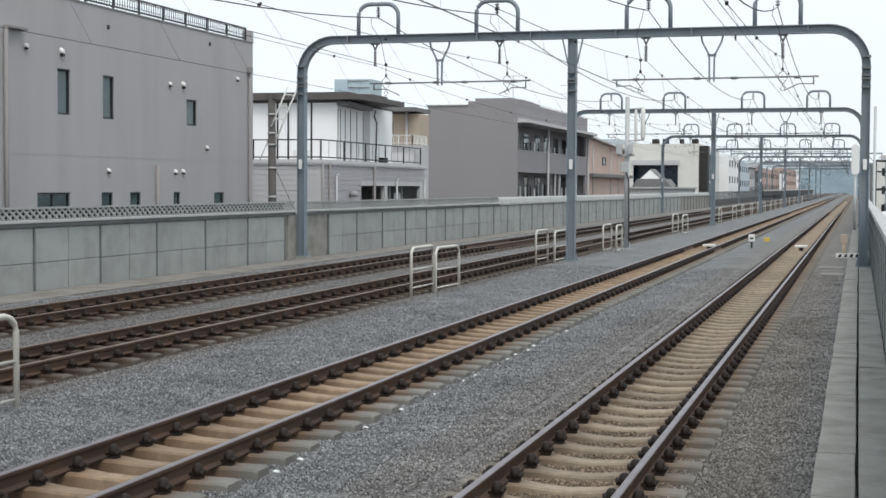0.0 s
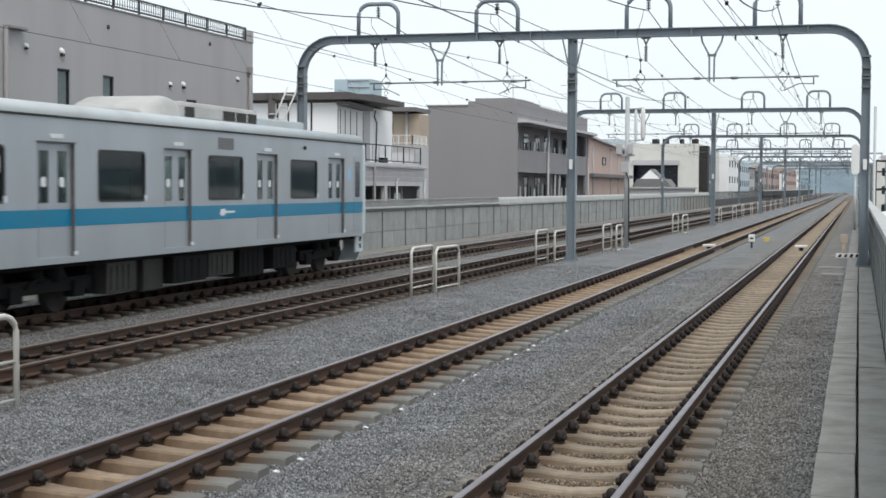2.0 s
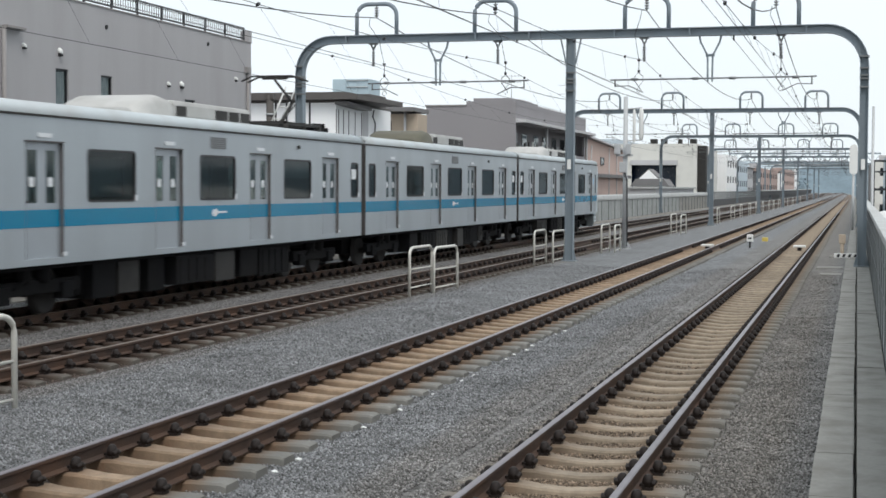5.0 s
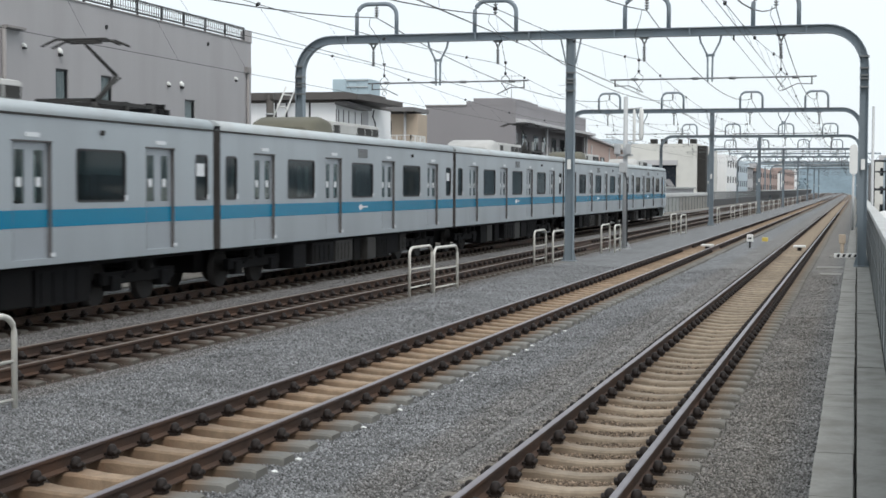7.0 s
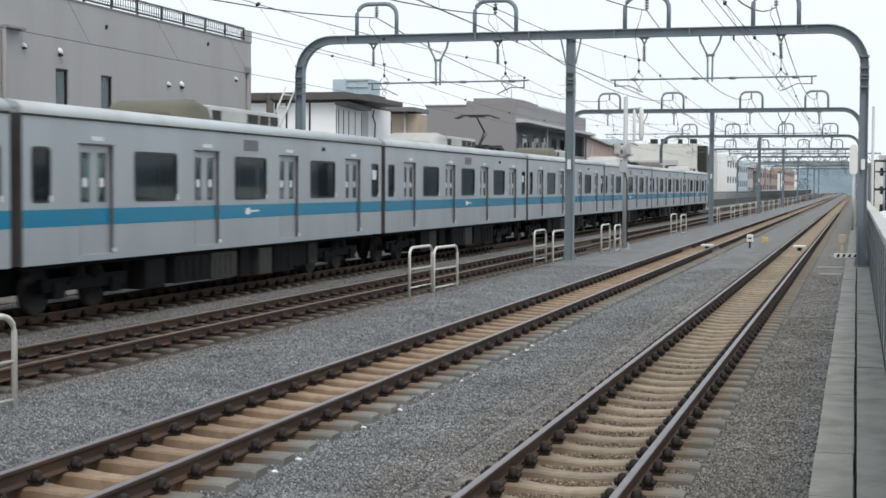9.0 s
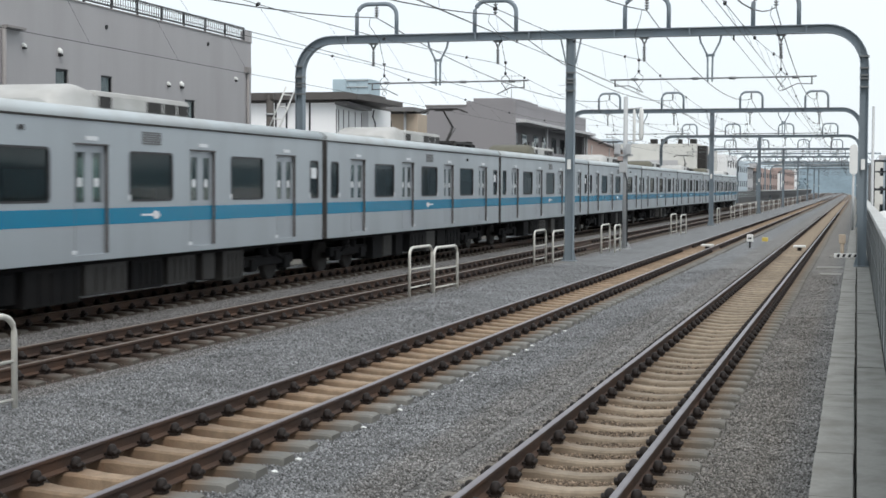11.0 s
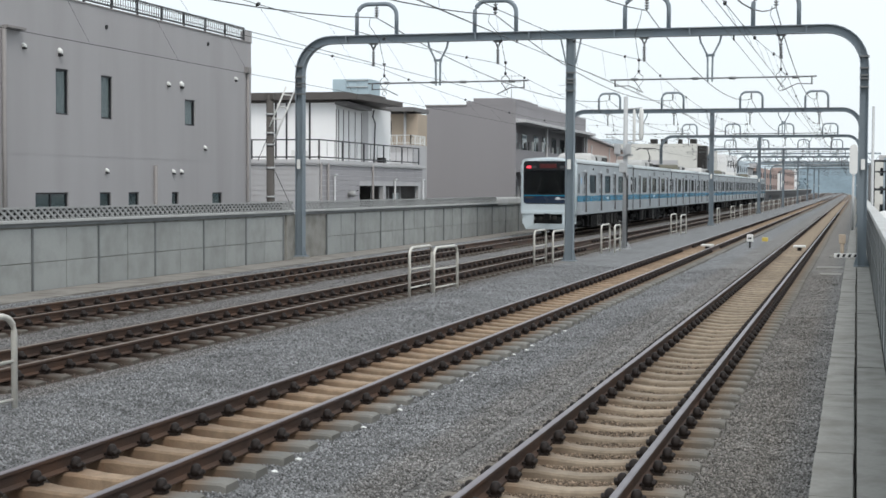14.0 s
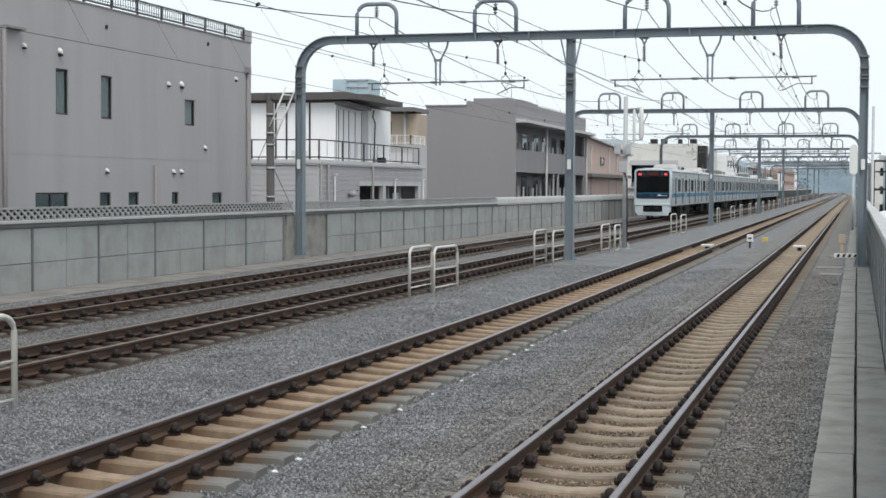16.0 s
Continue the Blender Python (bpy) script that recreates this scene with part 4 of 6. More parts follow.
def window_parts(thing, axis, at, u0, u1, v0, v1, mullions=(), curtain=False, fm="rail_dark"):
    """Frame, pane and perhaps a pale sheet for the sky's reflection in an opening; axis x: the wall faces +x at `at`;
    axis y: it faces -y.
    """
    def put(bm, ua, ub, va, vb, d0, d1):
        if axis == "x":
            box(bm, at - d1, at - d0, ua, ub, va, vb)
        else:
            box(bm, ua, ub, at + d0, at + d1, va, vb)
    bm = bmesh.new()
    t = 0.05
    put(bm, u0, u0 + t, v0, v1, 0.04, 0.12)
    put(bm, u1 - t, u1, v0, v1, 0.04, 0.12)
    put(bm, u0 + t, u1 - t, v0, v0 + t, 0.04, 0.12)
    put(bm, u0 + t, u1 - t, v1 - t, v1, 0.04, 0.12)
    for m in mullions:
        c = u0 + (u1 - u0) * m
        put(bm, c - 0.025, c + 0.025, v0 + t, v1 - t, 0.05, 0.11)
    win = part("window", bm, fm, thing)
    bm = bmesh.new()
    put(bm, u0 + t * 0.6, u1 - t * 0.6, v0 + t * 0.6, v1 - t * 0.6, 0.075, 0.083)
    part("pane", bm, "house_glass", win).visible_shadow = False
    # pale sheet added behind the pane, in place of reflected sky
    if curtain:
        bm = bmesh.new()
        put(bm, u0 + t, u1 - t, v0 + t, v1 - t, 0.1, 0.112)
        part("curtain", bm, "curtain", win)
    return win


def shell(thing, x0, x1, y0, y1, top, material, east=(), south=(), z0=GROUND, roof="roof_grey", overhang=0.0, roof_t=0.18):
    """Four walls with real openings to the line and towards the south, and a roof slab."""
    bm = bmesh.new()
    wall_grid(bm, [y0, y1], [z0, top], [tuple(h[:4]) for h in east], lambda u, v, d: (x1 - d, u, v), 0.2)
    part("wall", bm, material, thing)
    bm = bmesh.new()
    wall_grid(bm, [x0, x1 - 0.201], [z0, top], [tuple(h[:4]) for h in south], lambda u, v, d: (u, y0 + d, v), 0.2)
    part("wall", bm, material, thing)
    bm = bmesh.new()
    box(bm, x0, x0 + 0.2, y0 + 0.201, y1, z0, top)
    part("wall", bm, material, thing)
    bm = bmesh.new()
    box(bm, x0 + 0.201, x1 - 0.201, y1 - 0.2, y1, z0, top)
    part("wall", bm, material, thing)
    bm = bmesh.new()
    o = overhang
    if o:
        box(bm, x0 - o, x1 + o, y0 - o, y1 + o, top + 0.002, top + roof_t, 0.02)
    else:
        box(bm, x0 + 0.202, x1 - 0.202, y0 + 0.202, y1 - 0.202, top - 0.35, top - 0.2)
    part("roof", bm, roof, thing)
    for axis, at, lst in (("x", x1, east), ("y", y0, south)):
        for h in lst:
            if len(h) > 4 and h[4] is None:
                continue
            window_parts(thing, axis, at, *h[:4], mullions=h[5] if len(h) > 5 else (), curtain=len(h) > 6 and h[6])


def railing(thing, pts, z0, z1, post_step, picket, m="rail_dark", name="railing"):
    """Posts, two rails and thin pickets along a line on the plan."""
    for (xa, ya), (xb, yb) in zip(pts, pts[1:]):
        a, b = Vector((xa, ya, 0)), Vector((xb, yb, 0))
        ln = (b - a).length
        ax = (b - a).normalized()
        side = Vector((ax.y, -ax.x, 0))
        bm = bmesh.new()
        for z in (z1, z0 + 0.1):
            bar(bm, [a + Vector((0, 0, z)), b + Vector((0, 0, z))], 0.05, 0.05, side)
        r = part(name, bm, m, thing)
        for q in cuts(0, ln, post_step):
            bm = bmesh.new()
            c = a + ax * q
            box(bm, c.x - 0.028, c.x + 0.028, c.y - 0.028, c.y + 0.028, z0, z1 + 0.02)
            part("post", bm, m, r)
        bm = bmesh.new()
        for q in cuts(0, ln, picket)[1:-1]:
            c = a + ax * q
            box(bm, c.x - 0.008, c.x + 0.008, c.y - 0.008, c.y + 0.008, z0 + 0.1, z1)
        pk = part("picket", bm, m, r)
        tagged(pk, kind="stuff")


def taupe_block():
    t = empty("apartment_block", (0, 0, 0), label="taupe rendered block with narrow windows and roof railing", category="building")
    X = -21.5
    wins = [(37.22, 37.92, 4.28, 5.56, 1, (), True), (39.8, 40.5, 4.27, 5.55, 1, (), True), (45.48, 46.28, 4.31, 5.17, 1, (), True),
            (36.12, 37.88, 0.9, 2.1, 1, (0.5,), True), (39.7, 40.4, 0.9, 2.1, 1, (), True), (41.5, 42.2, 0.9, 2.1, 1, (), True), (44.5, 45.0, 0.9, 2.1, 1, (), True), (47.67, 48.5, 0.9, 2.08, 1, (), True),
            (31.0, 31.7, 4.35, 5.52), (27.0, 27.7, 4.35, 5.52)]
    shell(t, -36, X, 22, 51.1, 7.53, "grey_facade", wins, [(-27, -25.5, 4.0, 5.3), (-33, -31.5, 4.0, 5.3)])
    bm = bmesh.new()
    box(bm, X + 0.001, X + 0.006, 22, 50.9, 3.145, 3.155)
    part("string_course", bm, "grey_facade", t)
    bm = bmesh.new()
    box(bm, X - 0.35, X + 0.03, 22, 51.12, 7.532, 7.57)
    part("coping", bm, "facade_edge", t)
    bm = bmesh.new()
    box(bm, X - 0.3, X + 0.02, 50.85, 51.12, 7.572, 7.97)
    part("corner_pier", bm, "grey_facade", t)
    railing(t, [(X - 0.12, 24.0), (X - 0.12, 50.7)], 7.57, 8.04, 1.65, 0.16)
    bm = bmesh.new()
    tube(bm, [(X + 0.07, 50.66, 6.6), (X + 0.07, 50.66, -5.0)], 0.05, 8)
    box(bm, X + 0.002, X + 0.14, 50.5, 50.8, 6.42, 6.62)
    part("downpipe", bm, "facade_edge", t)
    bm = bmesh.new()
    tube(bm, [(X + 0.06, 43.24, 2.95), (X + 0.06, 43.24, -1)], 0.06, 8)
    part("downpipe", bm, "facade_edge", t)
    bm = bmesh.new()
    box(bm, X + 0.002, X + 0.2, 34.5, 35.4, 6.4, 6.47, 0.01)
    tube(bm, [(X + 0.08, 34.5, 6.4), (X + 0.08, 34.5, -1)], 0.06, 8)
    part("rain_hopper", bm, "facade_edge", t)
    for y, z, big in ((35.55, 6.04, 0), (37.42, 6.05, 1), (44.22, 5.6, 0), (45.19, 5.65, 1), (49.64, 6.15, 0), (47.03, 3.62, 0), (40.09, 2.76, 0), (44.58, 2.78, 0), (45.17, 2.79, 0)):
        r = 0.09 if big else 0.065
        bm = bmesh.new()
        prof = [(0.0, r), (0.04, r), (0.08, r * 0.82), (0.105, r * 0.4)]
        rings = []
        for d, rr in prof:
            rings.append([bm.verts.new((X + 0.002 + d, y + rr * math.cos(a), z - d * 0.35 + rr * math.sin(a))) for a in (k * math.pi / 6 for k in range(12))])
        for a, b in zip(rings, rings[1:]):
            for k in range(12):
                bm.faces.new((a[k], a[(k + 1) % 12], b[(k + 1) % 12], b[k])).smooth = True
        bm.faces.new(rings[-1])
        hood = part("vent_hood", bm, "white", t, "small white vent hood")
        # dark block below the hood paints its shaded underside
        bm = bmesh.new()
        box(bm, X + 0.004, X + 0.09, y - r * 0.65, y + r * 0.65, z - r * 1.75, z - r * 0.8)
        part("vent_underside_shade", bm, "dark", hood)
    for y, z in ((40.13, 6.99), (47.32, 7.16)):
        bm = bmesh.new()
        tube(bm, [(X + 0.001, y, z), (X + 0.03, y, z)], 0.07, 10)
        part("drain_hole", bm, "dark", t)


def balcony_house():
    t = empty("balcony_house", (0, 0, 0), label="white upper storey over pale siding with a dark balcony railing", category="house")
    X, Y0, Y1 = -21.5, 58.3, 73.6
    deck = 3.36
    # lower part with garage-like openings towards the line
    shell(t, -31, X, Y0, Y1, deck - 0.12, "siding", [(63.1, 67.0, -0.5, 2.34, None), (67.4, 72.9, -0.5, 2.34, None)], roof="siding", overhang=0.1, roof_t=0.13)
    # dark sheet: the dimness behind the openings is put into its colour
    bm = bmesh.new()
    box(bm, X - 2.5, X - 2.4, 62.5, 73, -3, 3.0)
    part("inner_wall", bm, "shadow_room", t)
    for y in (64.6, 66.6, 69.0, 71.0):
        bm = bmesh.new()
        box(bm, X - 0.5, X - 0.4, y, y + 0.1, -1, 2.3)
        part("inner_post", bm, "siding", t)
    bm = bmesh.new()
    box(bm, X - 0.4, X - 0.35, 69.6, 70.6, 1.3, 2.0)
    part("garage_window", bm, "curtain", t)
    # siding boards
    for i in range(14):
        z = deck - 0.35 - i * 0.22
        if z < 0.4:
            break
        bm = bmesh.new()
        box(bm, -31, X - 0.12, Y0 - 0.014, Y0 - 0.002, z, z + 0.19)
        part("siding_board", bm, "siding", t)
        # the same siding boards, coloured darker on the east face
        bm = bmesh.new()
        if z > 2.36:
            box(bm, X + 0.002, X + 0.014, Y0 + 0.12, Y1 - 0.1, z, z + 0.19)
        else:
            box(bm, X + 0.002, X + 0.014, Y0 + 0.12, 63.5, z, z + 0.19)
        part("siding_board", bm, "siding_east", t)
    for y, top in ((58.32, 3.3), (59.2, 3.3), (60.0, 2.75), (65.2, 3.3), (68.6, 2.6), (73.4, 2.6)):
        bm = bmesh.new()
        tube(bm, [(X + 0.09, y, top), (X + 0.09, y, -4)], 0.05, 8)
        if top < 3:
            tube(bm, [(X + 0.09, y, top), (X + 0.09, y + 0.3, top + 0.06)], 0.05, 8)
        part("downpipe", bm, "steel" if top < 3 else "facade_edge", t)
    bm = bmesh.new()
    tube(bm, [(X, 62.0, 1.98), (X + 0.22, 62.0, 2.0), (X + 0.28, 62.0, 1.86)], [0.13, 0.14, 0.12], 10)
    part("vent_hood", bm, "lattice", t)
    # upper storey, set back
    x1, y0, y1, z1 = -22.09, 62.0, 70.0, 5.98
    shell(t, -30.5, x1, y0, y1, z1, "white_wall", [], [], z0=deck + 0.02, roof="roof_brown", overhang=0.02, roof_t=0.1)
    bm = bmesh.new()
    extrude_y(bm, [(-31.5, 6.1), (-20.95, 6.1), (-20.95, 6.32), (-21.6, 6.42), (-31.5, 6.42)], 61.55, 68.3)
    part("eave", bm, "roof_brown", t, "dark overhanging eave")
    bm = bmesh.new()
    bar(bm, [(-21.8, 61.85, 5.96), (-21.76, 65.2, 5.84)], 0.56, 0.15, (1, 0, 0))
    part("canopy", bm, "roof_grey", t)
    for x in (-26.2, -24.9, -24.39, -23.3):
        bm = bmesh.new()
        box(bm, x - 0.04, x + 0.04, y0 - 0.02, y0 - 0.002, deck + 0.03, z1)
        part("panel_batten", bm, "rail_dark", t)
    for y in (62.04, 62.36, 63.0, 63.72, 64.6, 65.5):
        bm = bmesh.new()
        box(bm, x1 + 0.002, x1 + 0.02, y - 0.025, y + 0.025, deck + 0.03, 5.7)
        part("panel_batten", bm, "roof_brown" if y < 66 else "rail_dark", t)
    # grey panel paints a shadowed recess flat on the white wall
    bm = bmesh.new()
    box(bm, x1 + 0.002, x1 + 0.015, 65.62, 66.5, deck + 0.03, 5.9)
    part("door", bm, "siding", t)
    bm = bmesh.new()
    tube(bm, [(x1 + 0.06, 67.2, 5.9), (x1 + 0.06, 67.0, 5.6), (x1 + 0.06, 67.4, 5.3), (x1 + 0.06, 67.2, deck)], 0.03, 6)
    part("cable", bm, "rail_dark", t)
    bm = bmesh.new()
    box(bm, -23.6, -23.0, 60.5, 61.0, deck + 0.03, deck + 0.5, 0.03)
    part("air_conditioner", bm, "white", t)
    bm = bmesh.new()
    box(bm, -21.95, -21.7, 67.4, 68.1, deck + 0.03, deck + 0.32, 0.03)
    part("air_conditioner", bm, "under_grey", t)
    # balcony deck edge and railing
    bm = bmesh.new()
    box(bm, -31, X + 0.08, Y0 - 0.08, Y0 + 0.02, deck - 0.16, deck + 0.06)
    box(bm, X - 0.02, X + 0.08, Y0 + 0.021, Y1, deck - 0.16, deck + 0.06)
    part("deck_edge", bm, "siding", t)
    railing(t, [(-30.5, Y0), (X, Y0), (X, 72.9)], deck + 0.06, 4.24, 2.9, 1.0, name="balcony_railing")
    # stair tower at the back of the balcony
    bm = bmesh.new()
    box(bm, -24.2, -22.1, 73.7, 75.8, -6, 4.05)
    part("side_wall", bm, "siding", t)
    tank = empty("water_tank", (0, 0, 0), label="pale blue panelled roof water tank", category="water tank")
    for i, (xa, xb) in enumerate(((-26.9, -26.15), (-26.14, -25.5), (-25.49, -24.9))):
        bm = bmesh.new()
        box(bm, xa, xb, 75.0, 77.0, 7.15, 7.98, 0.02)
        part("tank_panel", bm, "tank", tank)
    bm = bmesh.new()
    for z in (7.55, 7.9):
        tube(bm, [(-26.1, 74.95, z), (-24.9, 74.95, z)], 0.03, 6)
    part("tank_brace", bm, "steel", tank)
    bm = bmesh.new()
    box(bm, -27.1, -24.7, 74.6, 77.4, 4.0, 7.15)
    part("tank_base", bm, "roof_brown", tank)


def beige_house():
    t = empty("beige_house", (0, 0, 0), label="beige rendered house with a roof terrace", category="house")
    shell(t, -32, -25.0, 84.5, 86.5, 6.6, "beige", [], [(-27.4, -26.6, 5.0, 6.2)], overhang=0.0)
    bm = bmesh.new()
    box(bm, -33, -25.0, 83.6, 86.9, 6.7, 6.95, 0.02)
    part("eave", bm, "roof_grey", t)
    bm = bmesh.new()
    box(bm, -29, -23.7, 79, 82, -6, 4.62)
    part("terrace_block", bm, "siding", t)
    railing(t, [(-27, 79.1), (-23.8, 79.1), (-23.8, 81.9)], 4.62, 5.15, 0.9, 0.15, m="white", name="terrace_railing")
    for x in (-26.3, -25.5):
        bm = bmesh.new()
        tube(bm, [(x, 79.6, 4.62), (x + 0.25, 79.8, 5.6), (x + 0.5, 79.6, 4.62)], 0.03, 6)
        part("folding_rack", bm, "white", t)
    bm = bmesh.new()
    tube(bm, [(-25.75, 84.4, -6), (-25.75, 84.4, 6.7)], 0.08, 8)
    part("downpipe", bm, "siding", t)


def brown_block():
    t = empty("apartment_block", (0, 0, 0), label="grey-brown tiled block with deep balconies", category="building")
    X, Y0, Y1, top = -22.0, 97.4, 124.0, 7.75
    holes = [(97.65, 123.4, 4.85, 6.52, None), (97.65, 123.4, 1.0, 3.32, None)]
    shell(t, -28.2, X, Y0, Y1, top, "brown_facade", holes, [])
    # the balcony opening shows on the corner too
    bm = bmesh.new()
    box(bm, X - 1.5, X - 1.4, Y0 + 0.25, Y1 - 0.25, -2, 7.2)
    part("inner_wall", bm, "brown_facade", t)
    for z in (0.9, 4.0):
        bm = bmesh.new()
        box(bm, X - 1.38, X - 0.21, Y0 + 0.25, Y1 - 0.25, z - 0.2, z)
        part("balcony_floor", bm, "brown_facade", t)
    for z in (1.1, 4.2):
        for y in (99.5, 102.2, 105.5, 109.5, 113.0, 116.5, 120.0):
            bm = bmesh.new()
            box(bm, X - 1.39, X - 1.36, y, y + 1.7, z, z + 2.0)
            w = part("window", bm, "rail_dark", t)
            bm = bmesh.new()
            box(bm, X - 1.355, X - 1.345, y + 0.08, y + 1.62, z + 0.08, z + 1.92)
            part("pane", bm, "house_glass", w)
        for i in range(16):
            y = 99 + i * 1.5 + random.uniform(-0.3, 0.3)
            bm = bmesh.new()
            box(bm, X - 0.8, X - 0.74, y, y + random.uniform(0.08, 0.5), z + 0.5, z + random.uniform(1.1, 1.5))
            part("hung_washing", bm, random.choice(["curtain", "white", "under_grey"]), t)
    bm = bmesh.new()
    extrude_y(bm, [(X - 0.6, 6.62), (X + 0.75, 6.62), (X + 0.75, 6.82), (X - 0.6, 6.95)], 97.42, 124.6)
    part("eave", bm, "siding", t, "pale overhanging balcony roof")
    for y in (107.2, 123.9):
        bm = bmesh.new()
        tube(bm, [(X + 0.12, y, 6.7), (X + 0.12, y, -5)], 0.08, 8)
        part("downpipe", bm, "siding", t)
    for y in (110.9, 112.6, 116.0, 119.6):
        bm = bmesh.new()
        box(bm, X - 0.14, X - 0.05, y - 0.12, y + 0.12, 1.0, 3.32)
        part("partition", bm, "siding", t)
    # stepped parapet
    bm = bmesh.new()
    box(bm, -25.4, X + 0.01, Y0 - 0.01, Y1, top + 0.002, 8.05)
    box(bm, -24.9, X - 0.3, Y0 - 0.012, 106, 8.052, 8.25)
    part("parapet", bm, "brown_facade", t)
    bm = bmesh.new()
    box(bm, -28.3, -25.42, Y0 - 0.06, Y1, top + 0.002, top + 0.09)
    part("coping", bm, "facade_edge", t)
    bm = bmesh.new()
    box(bm, -25, -22.6, Y0 + 4, Y0 + 8, 8.253, 8.4)
    part("roof_unit", bm, "siding", t)
    antenna(-22.9, 100, 8.25, 1.7, "roof_antenna")
    antenna(-22.4, 118, 7.75, 2.8, "roof_antenna")


def antenna(x, y, z, h, name):
    t = empty(name, (x, y, z), label="thin roof television antenna", category="antenna", group="roof antennas")
    bm = bmesh.new()
    tube(bm, [(0, 0, 0), (0, 0, h)], 0.025, 6)
    part("mast", bm, "steel", t)
    bm = bmesh.new()
    for k in (0.72, 0.97):
        tube(bm, [(-0.7, 0.2, h * k), (0.7, -0.2, h * k)], 0.015, 5)
        for i in range(6):
            c = -0.6 + i * 0.24
            tube(bm, [(c - 0.08, -0.3, h * k), (c + 0.08, 0.3, h * k)], 0.01, 4)
    part("aerial", bm, "steel", t)


def salmon_house():
    t = empty("salmon_house", (0, 0, 0), label="salmon rendered house with a low pitched roof", category="house")
    X, Y0, Y1 = -22.0, 124.6, 147.0
    bm = bmesh.new()
    prof = [(Y0, GROUND), (Y1, GROUND), (Y1, 5.7), (Y0, 6.45)]
    slab_a = [bm.verts.new((X, y, z)) for y, z in prof]
    slab_b = [bm.verts.new((X - 8, y, z)) for y, z in prof]
    bm.faces.new(slab_a)
    bm.faces.new(slab_b[::-1])
    for i in range(4):
        bm.faces.new((slab_a[i], slab_a[(i + 1) % 4], slab_b[(i + 1) % 4], slab_b[i]))
    part("wall", bm, "salmon", t)
    bm = bmesh.new()
    bar(bm, [(X - 4, Y0 - 0.6, 6.58), (X - 4, Y1 + 0.6, 5.78)], 8.8, 0.16, (1, 0, 0))
    part("roof", bm, "siding", t, "pale sloping roof edge")
    window_parts(t, "x", X + 0.13, 131.5, 133.2, 4.3, 5.0)
    bm = bmesh.new()
    box(bm, X + 0.002, X + 0.5, Y0, Y1, 3.2, 3.5)
    part("ledge", bm, "roof_grey", t)
    bm = bmesh.new()
    for y in (126.5, 136.0, 140.5):
        tube(bm, [(X + 0.08, y, 5.9), (X + 0.08, y, 0)], 0.05, 6)
    part("downpipe", bm, "siding", t)


def cream_hall():
    t = empty("cream_building", (0, 0, 0), label="cream industrial building with a dark loading opening", category="building")
    shell(t, -37, -23.4, 228, 262, 9.0, "cream_wall", [], [(-33.3, -26.5, -2, 5.75, None)])
    # navy sheet stands in for the shade inside the loading opening
    bm = bmesh.new()
    box(bm, -35, -25, 231, 231.1, -3, 7)
    part("inner_wall", bm, "navy", t)
    bm = bmesh.new()
    box(bm, -33.5, -26.3, 227.7, 227.998, 5.76, 6.5)
    part("lintel", bm, "siding", t)
    bm = bmesh.new()
    box(bm, -26.2, -23.42, 227.9, 227.998, -4, 9.0)
    part("pilaster", bm, "cream_wall", t)
    # dark block added for the hall's side face lying in shade
    bm = bmesh.new()
    box(bm, -23.39, -22.1, 228.5, 231.5, -6, 8.7)
    part("shaded_side_block", bm, "under_grey", t, "dark grey block for the shaded side wall")
    for x, w in ((-30.6, 0.9), (-29.0, 0.8), (-26.4, 0.5), (-24.6, 0.9)):
        bm = bmesh.new()
        box(bm, x, x + w, 229, 231, 8.8, 9.75, 0.03)
        part("roof_unit", bm, "under_grey", t)
    h = empty("small_house", (0, 0, 0), label="small white house with a grey pitched roof", category="house")
    bm = bmesh.new()
    box(bm, -29.0, -24.4, 200, 206, -6, 2.5)
    part("wall", bm, "white_wall", h)
    bm = bmesh.new()
    extrude_y(bm, [(-29.3, 2.502), (-24.1, 2.502), (-24.9, 3.5), (-28.6, 3.5)], 199.6, 206.4)
    part("roof", bm, "roof_grey", h)
    bm = bmesh.new()
    extrude_y(bm, [(-28.3, 3.502), (-25.7, 3.502), (-27.0, 4.7)], 200.5, 206)
    part("gable", bm, "white_wall", h)
    bm = bmesh.new()
    bar(bm, [(-28.5, 203.4, 3.4), (-27.0, 203.4, 4.8), (-25.5, 203.4, 3.4)], 5.5, 0.1, (0, 1, 0))
    part("gable_roof", bm, "roof_grey", h)
    g = empty("low_shed", (0, 0, 0), label="low pale shed with a flat roof", category="shed")
    bm = bmesh.new()
    box(bm, -27, -20.5, 158, 196, -6, 2.2)
    part("wall", bm, "siding", g)
    bm = bmesh.new()
    box(bm, -27.3, -20.2, 157.7, 196.3, 2.202, 2.4, 0.03)
    part("roof", bm, "cap", g)


